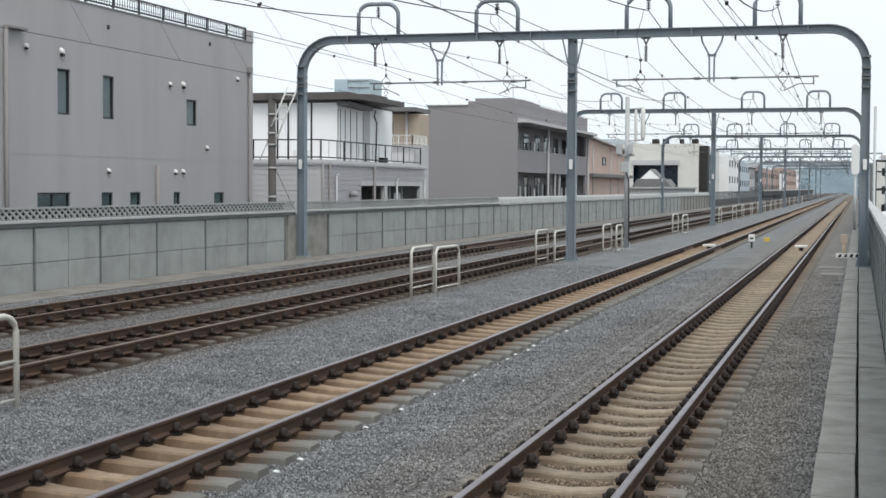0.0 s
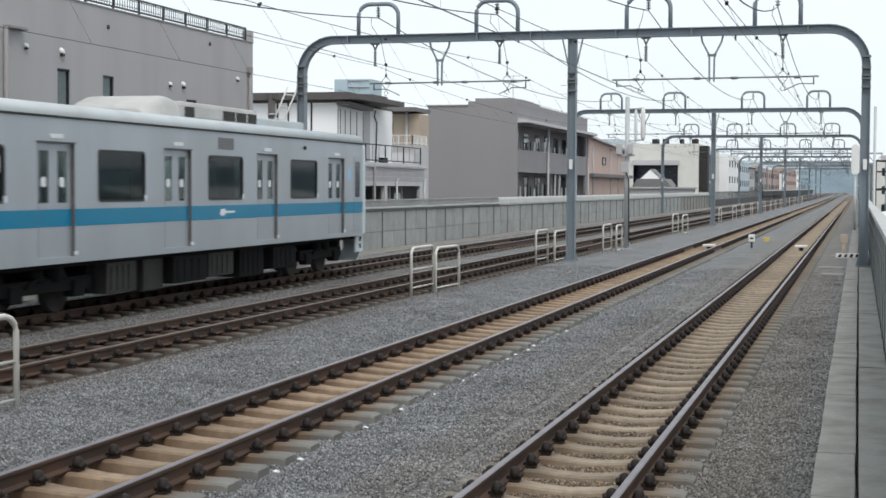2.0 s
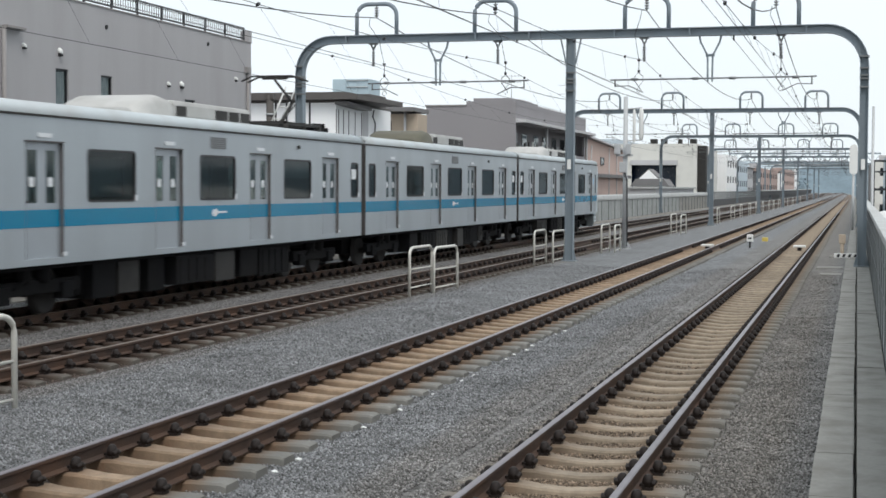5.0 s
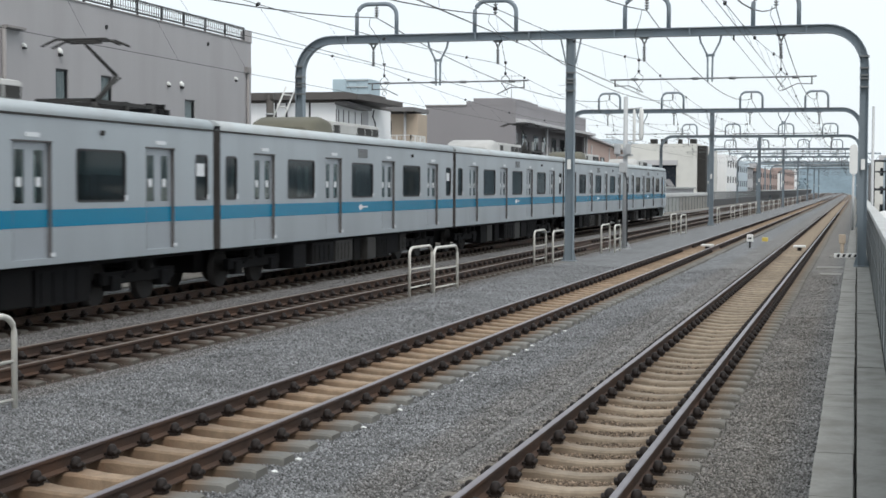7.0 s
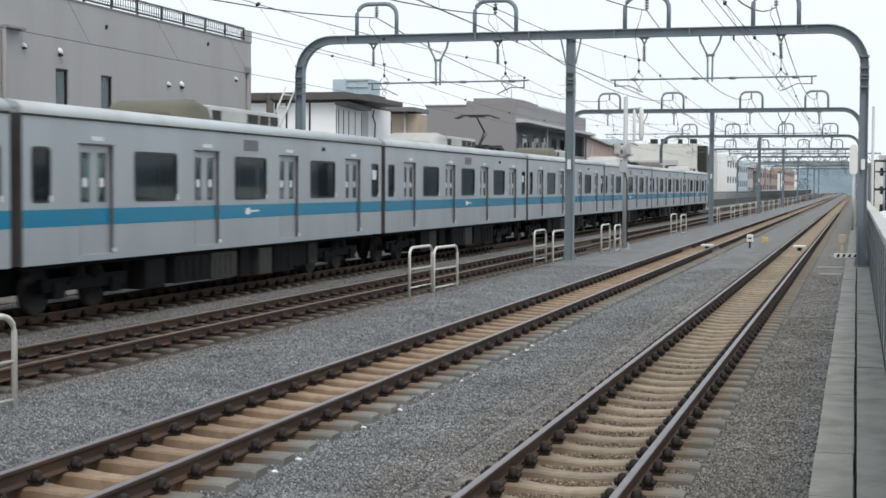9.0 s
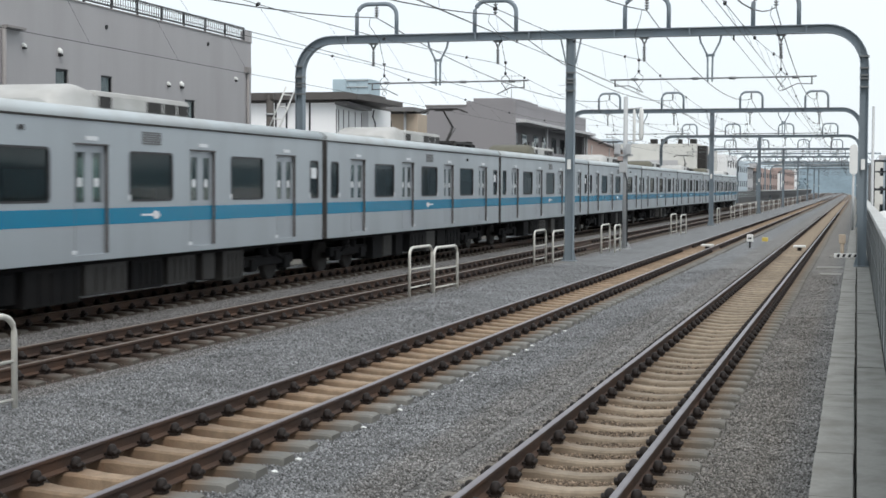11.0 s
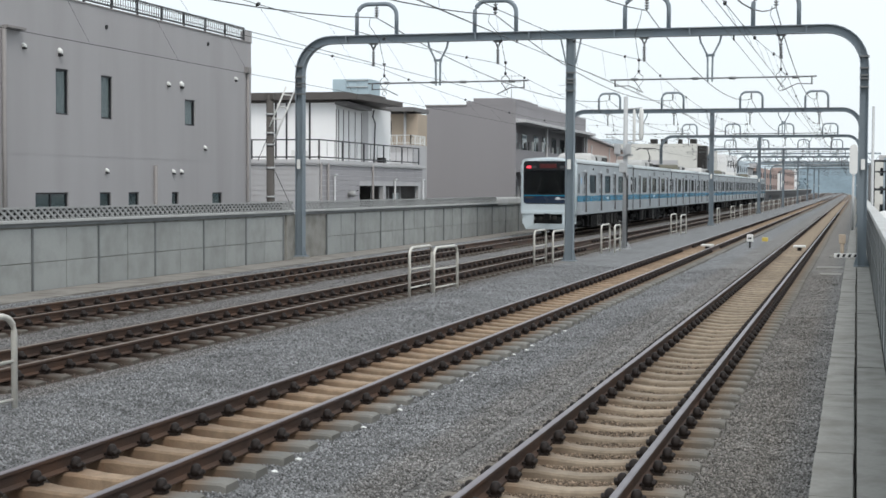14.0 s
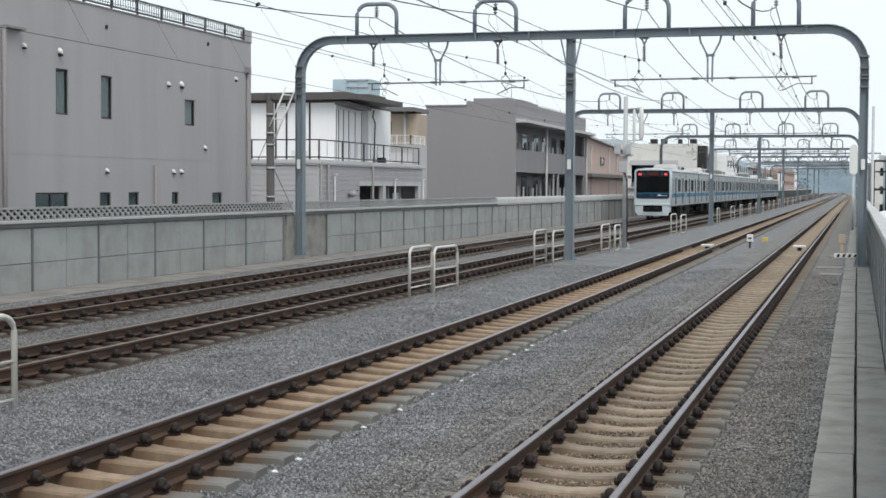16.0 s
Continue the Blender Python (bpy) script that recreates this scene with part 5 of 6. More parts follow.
def town_house(x0, x1, y0, y1, top, m, label, roof="roof_grey", rows=3, cols=5, pitched=False):
    """A farther building with storeys of windows towards the line and the camera."""
    t = empty("town_house", (0, 0, 0), label=label, category="house", group="far houses")
    east, south = [], []
    for r in range(rows):
        z = top - 1.0 - 2.8 * r
        for c in range(cols):
            w = (y1 - y0) / cols
            east.append((y0 + w * (c + 0.25), y0 + w * (c + 0.75), z - 1.2, z, 1, (0.5,)))
        for c in range(2):
            w = (x1 - x0) / 2
            south.append((x0 + w * (c + 0.3), x0 + w * (c + 0.7), z - 1.2, z, 1, (0.5,)))
    shell(t, x0, x1, y0, y1, top, m, east, south, roof=roof, overhang=0.3 if pitched else 0)
    if pitched:
        bm = bmesh.new()
        cx = (x0 + x1) / 2
        extrude_y(bm, [(x0 - 0.5, top + 0.2), (x1 + 0.5, top + 0.2), (cx, top + 1.9)], y0 - 0.5, y1 + 0.5)
        part("pitched_roof", bm, roof, t)
    else:
        bm = bmesh.new()
        box(bm, x0 + 1, x0 + 3, y0 + 1, y0 + 3.2, top - 0.2, top + 1.0)
        part("roof_unit", bm, "siding", t)


def far_town():
    for a in ((-33, -22, 265, 288, 8.2, "white_wall", "white flat-roofed house with rows of windows", "roof_grey", 3, 4),
              (-32, -22, 290, 316, 7.6, "pale_blue", "pale bluish apartment house", "roof_grey", 3, 5),
              (-48, -39, 218, 236, 7.2, "cream_wall", "cream flat-roofed house behind the hall", "roof_grey", 3, 3),
              (-33, -22, 318, 333, 6.4, "siding", "pale house with siding", "roof_grey", 2, 4, True),
              (-33, -22, 335, 348, 5.8, "roof_grey", "low grey house with a pitched roof", "roof_brown", 2, 4, True),
              (-25, -21.5, 350, 428, 7.0, "brick_red", "long red-brown apartment block", "roof_grey", 3, 9),
              (-25, -21.5, 456, 545, 8.4, "brick_red", "second red-brown apartment block", "roof_grey", 3, 9),
              (-40, -21, 432, 452, 6.5, "white_wall", "white house between red blocks", "roof_grey", 2, 3),
              (-44, -22, 560, 600, 9.5, "white_wall", "tall pale apartment house", "roof_grey", 4, 4),
              (-70, -36, 230, 300, 9.8, "pale_blue", "wide pale office block behind houses", "roof_grey", 4, 8),
              (-60, -40, 100, 120, 7.0, "siding", "pale house behind the front row", "roof_grey", 3, 4, True),
              (2.8, 9, 160, 174, 5.6, "pale_blue", "pale bluish house beyond the parapet", "cap", 3, 3),
              (2.2, 10, 240, 262, 6.5, "cream_wall", "cream house beyond the parapet", "roof_grey", 3, 4),
              (2.5, 12, 330, 362, 7.5, "roof_grey", "grey house beyond the parapet", "roof_grey", 3, 5)):
        town_house(*a)
    # low white roofs and a stair frame just beyond the near parapet
    h = empty("low_house", (0, 0, 0), label="low house with a pale sheet roof", category="house")
    bm = bmesh.new()
    box(bm, 1.3, 6.5, 62, 84, -6, 0.9)
    part("wall", bm, "siding", h)
    bm = bmesh.new()
    bar(bm, [(1.1, 73, 1.0), (6.8, 73, 2.2)], 22.6, 0.1, (0, 1, 0))
    part("roof", bm, "white", h, "pale sheet roof")
    s = empty("stair_frame", (0, 0, 0), label="dark steel outdoor stair landing", category="staircase")
    for x in (0.95, 1.7, 2.4):
        for y in (92, 95):
            bm = bmesh.new()
            box(bm, x - 0.05, x + 0.05, y - 0.05, y + 0.05, -6, 4.0)
            part("post", bm, "rail_dark", s)
    for z in (2.2, 3.3, 3.95):
        bm = bmesh.new()
        box(bm, 0.8, 2.6, 91.8, 95.2, z, z + (0.14 if z < 2.5 else 0.06))
        part("landing" if z < 2.5 else "handrail", bm, "rail_dark", s)
    p = empty("steel_pole", (0.62, 66, 0), label="slim galvanised steel pole by the parapet", category="pole")
    bm = bmesh.new()
    tube(bm, [(0, 0, -6), (0, 0, 5.8)], 0.06, 10)
    part("shaft", bm, "steel", p)
    # the truss bridge across the line, far off, its colour paled for haze
    b = empty("truss_bridge", (0, 0, 0), label="pale blue-grey steel truss footbridge across the tracks", category="footbridge")
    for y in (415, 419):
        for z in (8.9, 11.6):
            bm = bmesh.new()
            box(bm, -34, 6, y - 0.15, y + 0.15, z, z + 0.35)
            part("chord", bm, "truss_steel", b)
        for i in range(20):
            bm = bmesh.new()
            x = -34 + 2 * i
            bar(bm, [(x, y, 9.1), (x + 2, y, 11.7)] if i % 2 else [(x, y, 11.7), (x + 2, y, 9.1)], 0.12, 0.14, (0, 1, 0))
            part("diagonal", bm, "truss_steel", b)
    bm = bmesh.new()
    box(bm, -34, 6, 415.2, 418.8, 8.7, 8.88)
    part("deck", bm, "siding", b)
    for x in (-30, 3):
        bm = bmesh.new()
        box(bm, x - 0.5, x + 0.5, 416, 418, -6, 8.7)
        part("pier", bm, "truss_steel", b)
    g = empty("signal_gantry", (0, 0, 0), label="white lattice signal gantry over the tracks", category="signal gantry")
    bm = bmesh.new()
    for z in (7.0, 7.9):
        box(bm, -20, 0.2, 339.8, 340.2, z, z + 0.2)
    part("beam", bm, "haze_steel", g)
    for x in (-19.8, 0.1):
        bm = bmesh.new()
        box(bm, x - 0.15, x + 0.15, 339.8, 340.2, -0.3, 7.0)
        part("leg", bm, "portal", g)
    bm = bmesh.new()
    for z in (7.6, 8.5):
        tube(bm, [(-16.45, 339.3, z), (-16.45, 339.7, z)], 0.33, 12)
    part("signal_head", bm, "white", g, "pale twin signal discs")
    # wooded rise and far hill at the end of the line, haze put into their colours
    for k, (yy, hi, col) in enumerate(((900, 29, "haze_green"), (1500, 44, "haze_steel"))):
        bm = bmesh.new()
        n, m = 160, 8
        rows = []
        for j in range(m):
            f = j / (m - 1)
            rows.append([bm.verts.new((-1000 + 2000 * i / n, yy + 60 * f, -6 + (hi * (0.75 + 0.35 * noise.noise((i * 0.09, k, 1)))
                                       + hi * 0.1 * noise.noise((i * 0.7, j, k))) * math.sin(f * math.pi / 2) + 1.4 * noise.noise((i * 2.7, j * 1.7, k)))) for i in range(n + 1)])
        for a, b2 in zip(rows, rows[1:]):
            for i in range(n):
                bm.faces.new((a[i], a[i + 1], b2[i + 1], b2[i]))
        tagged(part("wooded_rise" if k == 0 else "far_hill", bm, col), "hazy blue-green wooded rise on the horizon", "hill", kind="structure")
    # station house and trees where the line ends, haze put into the crowns' colour
    rng = random.Random(9)
    for i in range(26):
        x, y = rng.choice((rng.uniform(-60, -24), rng.uniform(3, 50))), rng.uniform(480, 860)
        tree(x, y, rng.uniform(9, 15), rng)


def tree(x, y, h, rng):
    t = empty("tree", (x, y, GROUND), label="hazy green broad-crowned tree", category="tree", group="far trees")
    bm = bmesh.new()
    tube(bm, [(0, 0, 0), (0.1, 0, h * 0.4), (0, 0.1, h * 0.75)], [0.3, 0.22, 0.08], 6)
    for i in range(4):
        a = i * 1.7
        tube(bm, [(0, 0, h * 0.4), (math.cos(a) * h * 0.2, math.sin(a) * h * 0.2, h * 0.68)], [0.12, 0.04], 5)
    part("trunk", bm, "brown_pole", t)
    bm = bmesh.new()
    for i in range(220):
        d = Vector((rng.gauss(0, 1), rng.gauss(0, 1), rng.gauss(0, 1))).normalized() * rng.uniform(0.5, 1.0)
        c = Vector((d.x * h * 0.3, d.y * h * 0.3, h * 0.68 + d.z * h * 0.32))
        r = rng.uniform(0.3, 0.7)
        vs = [bm.verts.new(c + Vector((rng.uniform(-r, r), rng.uniform(-r, r), rng.uniform(-r, r)))) for _ in range(4)]
        bm.faces.new(vs[:3])
        bm.faces.new((vs[1], vs[2], vs[3]))
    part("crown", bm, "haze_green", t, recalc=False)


# ---- small things beside the tracks ----
def hoop_pairs():
    """Tube hoop barriers in the middle strip, in pairs."""
    h = empty("hoop_barrier", (0, 0, 0), label="cream steel tube hoop barrier with two cross bars", category="barrier", group="hoop barriers")
    d = Vector((0.03, 1.75, 0))
    pts = [(0, 0, -0.4)] + [(d * k).to_tuple()[:2] + (z,) for k, z in ((0, 0.72), (0.015, 0.8), (0.06, 0.87), (0.12, 0.9), (0.88, 0.9), (0.94, 0.87), (0.985, 0.8), (1, 0.72))] + [(d.x, d.y, -0.4)]
    bm = bmesh.new()
    tube(bm, pts, 0.035, 8)
    part("hoop", bm, "hoop", h)
    for z in (0.4, -0.02):
        bm = bmesh.new()
        tube(bm, [(d.x * 0.02, d.y * 0.02, z), (d.x * 0.98, d.y * 0.98, z)], 0.02, 6)
        part("cross_bar", bm, "hoop", h)
    places = [(-9.87, 32.75), (-9.36, 33.0), (-9.4, 12.2), (-8.86, 12.55), (-9.98, 47.0), (-9.35, 46.9), (-9.2, 55.4), (-8.62, 54.9), (-9.5, 79.6), (-8.75, 77.6),
              (-9.4, 105.7), (-9.4, 117.5), (-9.4, 127), (-9.4, 137.5), (-9.4, 147), (-9.4, 157), (-9.4, 168.5), (-9.4, 178), (-9.4, 190), (-9.4, 202),
              (-9.4, 215.5), (-9.4, 231), (-9.4, 246), (-9.4, 262)]
    h.location = (*places[0], 0)
    for x, y in places[1:]:
        copy_thing(h, pose(x, y, 0, 0, 0, random.uniform(-4, 4)))


def line_side():
    p = empty("radio_mast", (-8.87, 59.0, 0), label="grey steel mast with white antenna boxes", category="mast")
    bm = bmesh.new()
    tube(bm, [(0, 0, -0.4), (0, 0, 5.9)], [0.1, 0.085], 12)
    part("shaft", bm, "steel", p)
    bm = bmesh.new()
    box(bm, -0.16, 0.16, -0.16, 0.16, -0.2, -0.1)
    for a in range(4):
        c, s = math.cos(a * math.pi / 2 + 0.78), math.sin(a * math.pi / 2 + 0.78)
        bar(bm, [(c * 0.1, s * 0.1, 0.25), (c * 0.3, s * 0.3, -0.15)], 0.02, 0.03, (-s, c, 0))
    part("foot", bm, "steel", p)
    for x, z0, z1, r in ((0.34, 4.1, 5.4, 0.06), (0.62, 4.2, 5.45, 0.09)):
        bm = bmesh.new()
        tube(bm, [(x, 0, z0), (x, 0, z0 + 0.08), (x, 0, z1 - 0.12), (x, 0, z1)], [r * 0.6, r, r, r * 0.5], 12)
        part("antenna_box", bm, "white", p, "white rounded antenna box")
    bm = bmesh.new()
    tube(bm, [(0, 0, 5.4), (0.66, 0, 5.46)], 0.03, 6)
    tube(bm, [(0, 0, 4.15), (0.66, 0, 4.2)], 0.025, 6)
    tube(bm, [(0, 0, 3.7), (0.4, 0, 4.25)], 0.02, 6)
    part("bracket", bm, "steel", p)
    bm = bmesh.new()
    box(bm, -0.35, 0.28, -0.2, 0.2, 3.55, 3.62)
    part("platform", bm, "steel", p)
    for x, z, w in ((-0.28, 3.62, 0.12), (0.16, 3.62, 0.1), (-0.05, 2.9, 0.14)):
        bm = bmesh.new()
        box(bm, x - w, x + w, -0.32, -0.14, z, z + 0.42, 0.03)
        part("equipment_case", bm, "steel", p)
    bm = bmesh.new()
    tube(bm, [(-0.12, -0.12, 3.3), (0.1, -0.14, 2.6), (0.12, -0.1, 0.0)], 0.025, 6)
    part("cable", bm, "wire", p)

    pole = empty("utility_pole", (-19.6, 48.3, 0), label="weathered grey-brown utility pole with bands", category="utility pole")
    bm = bmesh.new()
    tube(bm, [(0.06, 0, -6), (-0.02, 0, 5.45)], [0.17, 0.13], 12)
    part("shaft", bm, "brown_pole", pole)
    for z in (1.9, 2.9, 3.7, 4.1, 4.75):
        bm = bmesh.new()
        tube(bm, [(0, 0, z), (0, 0, z + 0.07)], 0.165, 12)
        part("band", bm, "steel", pole)
    bm = bmesh.new()
    box(bm, -0.2, 0.15, -0.12, 0.12, 5.3, 5.5)
    part("pole_cap", bm, "brown_pole", pole)
    bm = bmesh.new()
    tube(bm, [(0.1, 0, 2.95), (0.7, 0.3, 1.5)], 0.012, 5)
    tube(bm, [(-0.1, 0, 4.0), (-0.55, 0.2, 3.2)], 0.012, 5)
    part("stay_wire", bm, "wire", pole)
    lad = empty("ladder", (0, 0, 0), label="pale aluminium ladder leaning by the pole", category="ladder")
    a0, a1 = Vector((-19.55, 48.1, 4.35)), Vector((-19.1, 48.5, 5.75))
    off = Vector((0.34, 0.05, -0.03))
    for o in (Vector((0, 0, 0)), off):
        bm = bmesh.new()
        tube(bm, [a0 + o - (a1 - a0) * (0.0 if o.x == 0 else 0.35), a1 + o], 0.03, 6)
        part("stile", bm, "white", lad)
    for k in (0.2, 0.5, 0.8):
        bm = bmesh.new()
        q = a0.lerp(a1, k)
        tube(bm, [q, q + off], 0.025, 6)
        part("rung", bm, "white", lad)

    m = empty("marker_post", (-4.25, 63, 0), label="small white marker box on a dark post", category="marker")
    bm = bmesh.new()
    tube(bm, [(0, 0, -0.3), (0, 0, 0.1)], 0.04, 8)
    part("post", bm, "dark", m)
    bm = bmesh.new()
    box(bm, -0.13, 0.13, -0.08, 0.08, 0.1, 0.4, 0.02)
    part("case", bm, "white", m)
    bm = bmesh.new()
    box(bm, -0.07, 0.07, -0.09, -0.081, 0.2, 0.27)
    part("plate", bm, "dark", m)
    m = empty("marker_post", (-4.1, 71, 0), label="small yellow marker box in the ballast", category="marker")
    bm = bmesh.new()
    box(bm, -0.13, 0.13, -0.1, 0.1, -0.25, 0.02, 0.02)
    part("case", bm, "yellow", m)
    for x, y in ((-5.84, 61.4), (-2.2, 61.7)):
        m = empty("track_beacon", (x, y, 0), label="flat white track beacon between the rails", category="track beacon", group="track beacons")
        bm = bmesh.new()
        box(bm, -0.24, 0.24, -0.3, 0.3, -0.06, 0.02, 0.02)
        part("plate", bm, "white", m)
        bm = bmesh.new()
        box(bm, -0.08, 0.08, -0.15, 0.15, -0.25, -0.06)
        part("stand", bm, "dark", m)
    m = empty("junction_post", (-0.5, 57.0, 0), label="stubby beige cable junction post", category="junction box")
    bm = bmesh.new()
    tube(bm, [(0, 0, -0.3), (0, 0, 0.28)], 0.07, 8)
    part("post", bm, "beige", m)
    bm = bmesh.new()
    box(bm, -0.12, 0.12, -0.09, 0.09, 0.28, 0.62, 0.03)
    part("case", bm, "beige", m)
    m = empty("striped_board", (-0.36, 53.6, 0), label="black and white striped foot board", category="board")
    bm = bmesh.new()
    box(bm, -0.38, 0.4, -0.05, 0.05, -0.09, 0.06, 0.01)
    part("board", bm, "white", m)
    for i in range(4):
        bm = bmesh.new()
        vs = [bm.verts.new((-0.3 + i * 0.19 + a, y, z)) for y in (-0.054, -0.051) for a, z in ((0, -0.07), (0.09, -0.07), (0.13, 0.04), (0.04, 0.04))]
        bm.faces.new(vs[:4])
        bm.faces.new(vs[4:][::-1])
        for k in range(4):
            bm.faces.new((vs[k], vs[(k + 1) % 4], vs[4 + (k + 1) % 4], vs[4 + k]))
        part("stripe", bm, "dark", m)
    s = empty("line_signal", (-0.22, 90, 0), label="white rounded signal back on a slim post", category="signal")
    bm = bmesh.new()
    tube(bm, [(0, 0, -0.3), (0, 0, 3.3)], 0.07, 8)
    part("post", bm, "steel", s)
    bm = bmesh.new()
    o = rounded_outline(0, 4.0, 0.46, 1.75, 0.22)
    a = [bm.verts.new((x, -0.12, z)) for x, z in o]
    b = [bm.verts.new((x, 0.1, z)) for x, z in o]
    bm.faces.new(a)
    bm.faces.new(b[::-1])
    for i in range(len(a)):
        bm.faces.new((a[i], a[(i + 1) % len(a)], b[(i + 1) % len(b)], b[i]))
    part("hood", bm, "white", s)


def rounded_outline(cx, cz, w, h, r, k=5):
    pts = []
    for sx, sz, a0 in ((1, 1, 0), (-1, 1, 90), (-1, -1, 180), (1, -1, 270)):
        for i in range(k + 1):
            a = radians(a0 + 90 * i / k)
            pts.append((cx + sx * (w / 2 - r) + r * math.cos(a), cz + sz * (h / 2 - r) + r * math.sin(a)))
    return pts


taupe_block()
balcony_house()
beige_house()
brown_block()
salmon_house()
cream_hall()
far_town()
hoop_pairs()
line_side()


# ---- the train ----
CAR = 19.65
HALF = CAR / 2
SIDE = 1.39
DOORS = (-7.13, -2.37, 2.37, 7.13)
WINDOWS = (-4.75, 0.0, 4.75)


def rounded_rect(cy, cz, w, h, r, k=4):
    pts = []
    for sx, sz, a0 in ((1, 1, 0), (-1, 1, 90), (-1, -1, 180), (1, -1, 270)):
        for i in range(k + 1):
            a = radians(a0 + 90 * i / k)
            pts.append((cy + sx * (w / 2 - r) + r * math.cos(a), cz + sz * (h / 2 - r) + r * math.sin(a)))
    return pts


def slab_yz(bm, outline, x0, x1, mi=0):
    """An outline in y, z with thickness in x."""
    a = [bm.verts.new((x0, y, z)) for y, z in outline]
    b = [bm.verts.new((x1, y, z)) for y, z in outline]
    bm.faces.new(a[::-1]).material_index = mi
    bm.faces.new(b).material_index = mi
    k = len(a)
    for i in range(k):
        bm.faces.new((a[i], a[(i + 1) % k], b[(i + 1) % k], b[i])).material_index = mi


def frame_yz(bm, outer, inner, x0, x1):
    """A flat frame between two outlines with the same count of points."""
    rings = [[bm.verts.new((x, y, z)) for y, z in o] for x in (x0, x1) for o in (outer, inner)]
    k = len(outer)
    for a, b in ((0, 1), (2, 3), (0, 2), (1, 3)):
        for i in range(k):
            bm.faces.new((rings[a][i], rings[a][(i + 1) % k], rings[b][(i + 1) % k], rings[b][i]))


def roof_line(k=10):
    """Half outline of the roof, from the gutter to the ridge and over."""
    pts = [(SIDE, 3.5), (SIDE + 0.012, 3.56), (SIDE - 0.03, 3.64)]
    for i in range(1, k):
        a = i / k
        x = (SIDE - 0.05) * math.cos(a * math.pi)
        pts.append((x, 3.66 + 0.13 * math.sin(a * math.pi)))
    return pts + [(-SIDE + 0.03, 3.64), (-SIDE - 0.012, 3.56), (-SIDE, 3.5)]


def bogie(parent, y):
    bg = bmesh.new()
    for s in (-1, 1):
        box(bg, s * 0.98 - 0.07, s * 0.98 + 0.07, y - 1.55, y + 1.55, 0.42, 0.66, 0.02)
        for d in (-1.05, 1.05):
            box(bg, s * 1.0 - 0.11, s * 1.0 + 0.11, y + d - 0.2, y + d + 0.2, 0.3, 0.6, 0.03)
        tube(bg, [(s * 0.98, y - 0.3, 0.62), (s * 0.98, y - 0.3, 0.95)], 0.16, 10)
        tube(bg, [(s * 0.98, y + 0.3, 0.62), (s * 0.98, y + 0.3, 0.95)], 0.16, 10)
        tube(bg, [(s * 1.08, y - 0.75, 0.55), (s * 1.08, y - 0.2, 0.75)], 0.03, 6)
    box(bg, -0.98, 0.98, y - 0.25, y + 0.25, 0.45, 0.7, 0.02)
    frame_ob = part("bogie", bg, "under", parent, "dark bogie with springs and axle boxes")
    for d in (-1.05, 1.05):
        for s in (-1, 1):
            w = bmesh.new()
            tube(w, [(s * 0.5, y + d, 0.43), (s * 0.53, y + d, 0.43), (s * 0.535, y + d, 0.43), (s * 0.63, y + d, 0.43)], [0.46, 0.46, 0.43, 0.43], 24)
            part("wheel", w, "wheel", frame_ob)
        ax = bmesh.new()
        tube(ax, [(-0.95, y + d, 0.43), (0.95, y + d, 0.43)], 0.08, 10)
        part("axle", ax, "wheel", frame_ob)


def underframe(car, rng):
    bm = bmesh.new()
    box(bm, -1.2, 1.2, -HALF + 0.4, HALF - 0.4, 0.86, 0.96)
    # deep centre blocks, added to stop light passing under the car
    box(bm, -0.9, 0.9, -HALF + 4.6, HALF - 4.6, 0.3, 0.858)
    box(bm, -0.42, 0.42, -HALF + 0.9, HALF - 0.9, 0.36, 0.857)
    part("floor_frame_and_light_block", bm, "under", car)
    y = -5.0
    while y < 4.6:
        ln = rng.uniform(0.55, 1.9)
        lo = rng.uniform(0.2, 0.34)
        for s in (-1, 1):
            bm = bmesh.new()
            xi = rng.uniform(0.2, 0.5)
            x_out = rng.uniform(1.1, 1.3)
            box(bm, min(s * xi, s * x_out), max(s * xi, s * x_out), y, min(y + ln, 5.1), lo, 0.862, 0.02)
            if ln > 1.1:
                for j in range(4):
                    yy = y + 0.15 + j * (min(ln, 5.1 - y) - 0.25) / 4
                    box(bm, min(s * x_out, s * (x_out + 0.02)), max(s * x_out, s * (x_out + 0.02)), yy, yy + 0.06, lo + 0.06, 0.8)
            part("equipment_box", bm, rng.choice(["under", "under", "under_grey"]), car, "dark equipment box under the floor")
        y += ln + rng.uniform(0.12, 0.5)
    for yb in (-6.9, 6.9):
        bogie(car, yb)
    for s in (-1, 1):
        bm = bmesh.new()
        tube(bm, [(0, s * (HALF - 0.75), 0.88), (0, s * (HALF - 0.02), 0.88)], 0.09, 8)
        box(bm, -0.14, 0.14, s * HALF - 0.12, s * HALF + 0.02, 0.74, 1.02, 0.02)
        part("coupler", bm, "under", car)


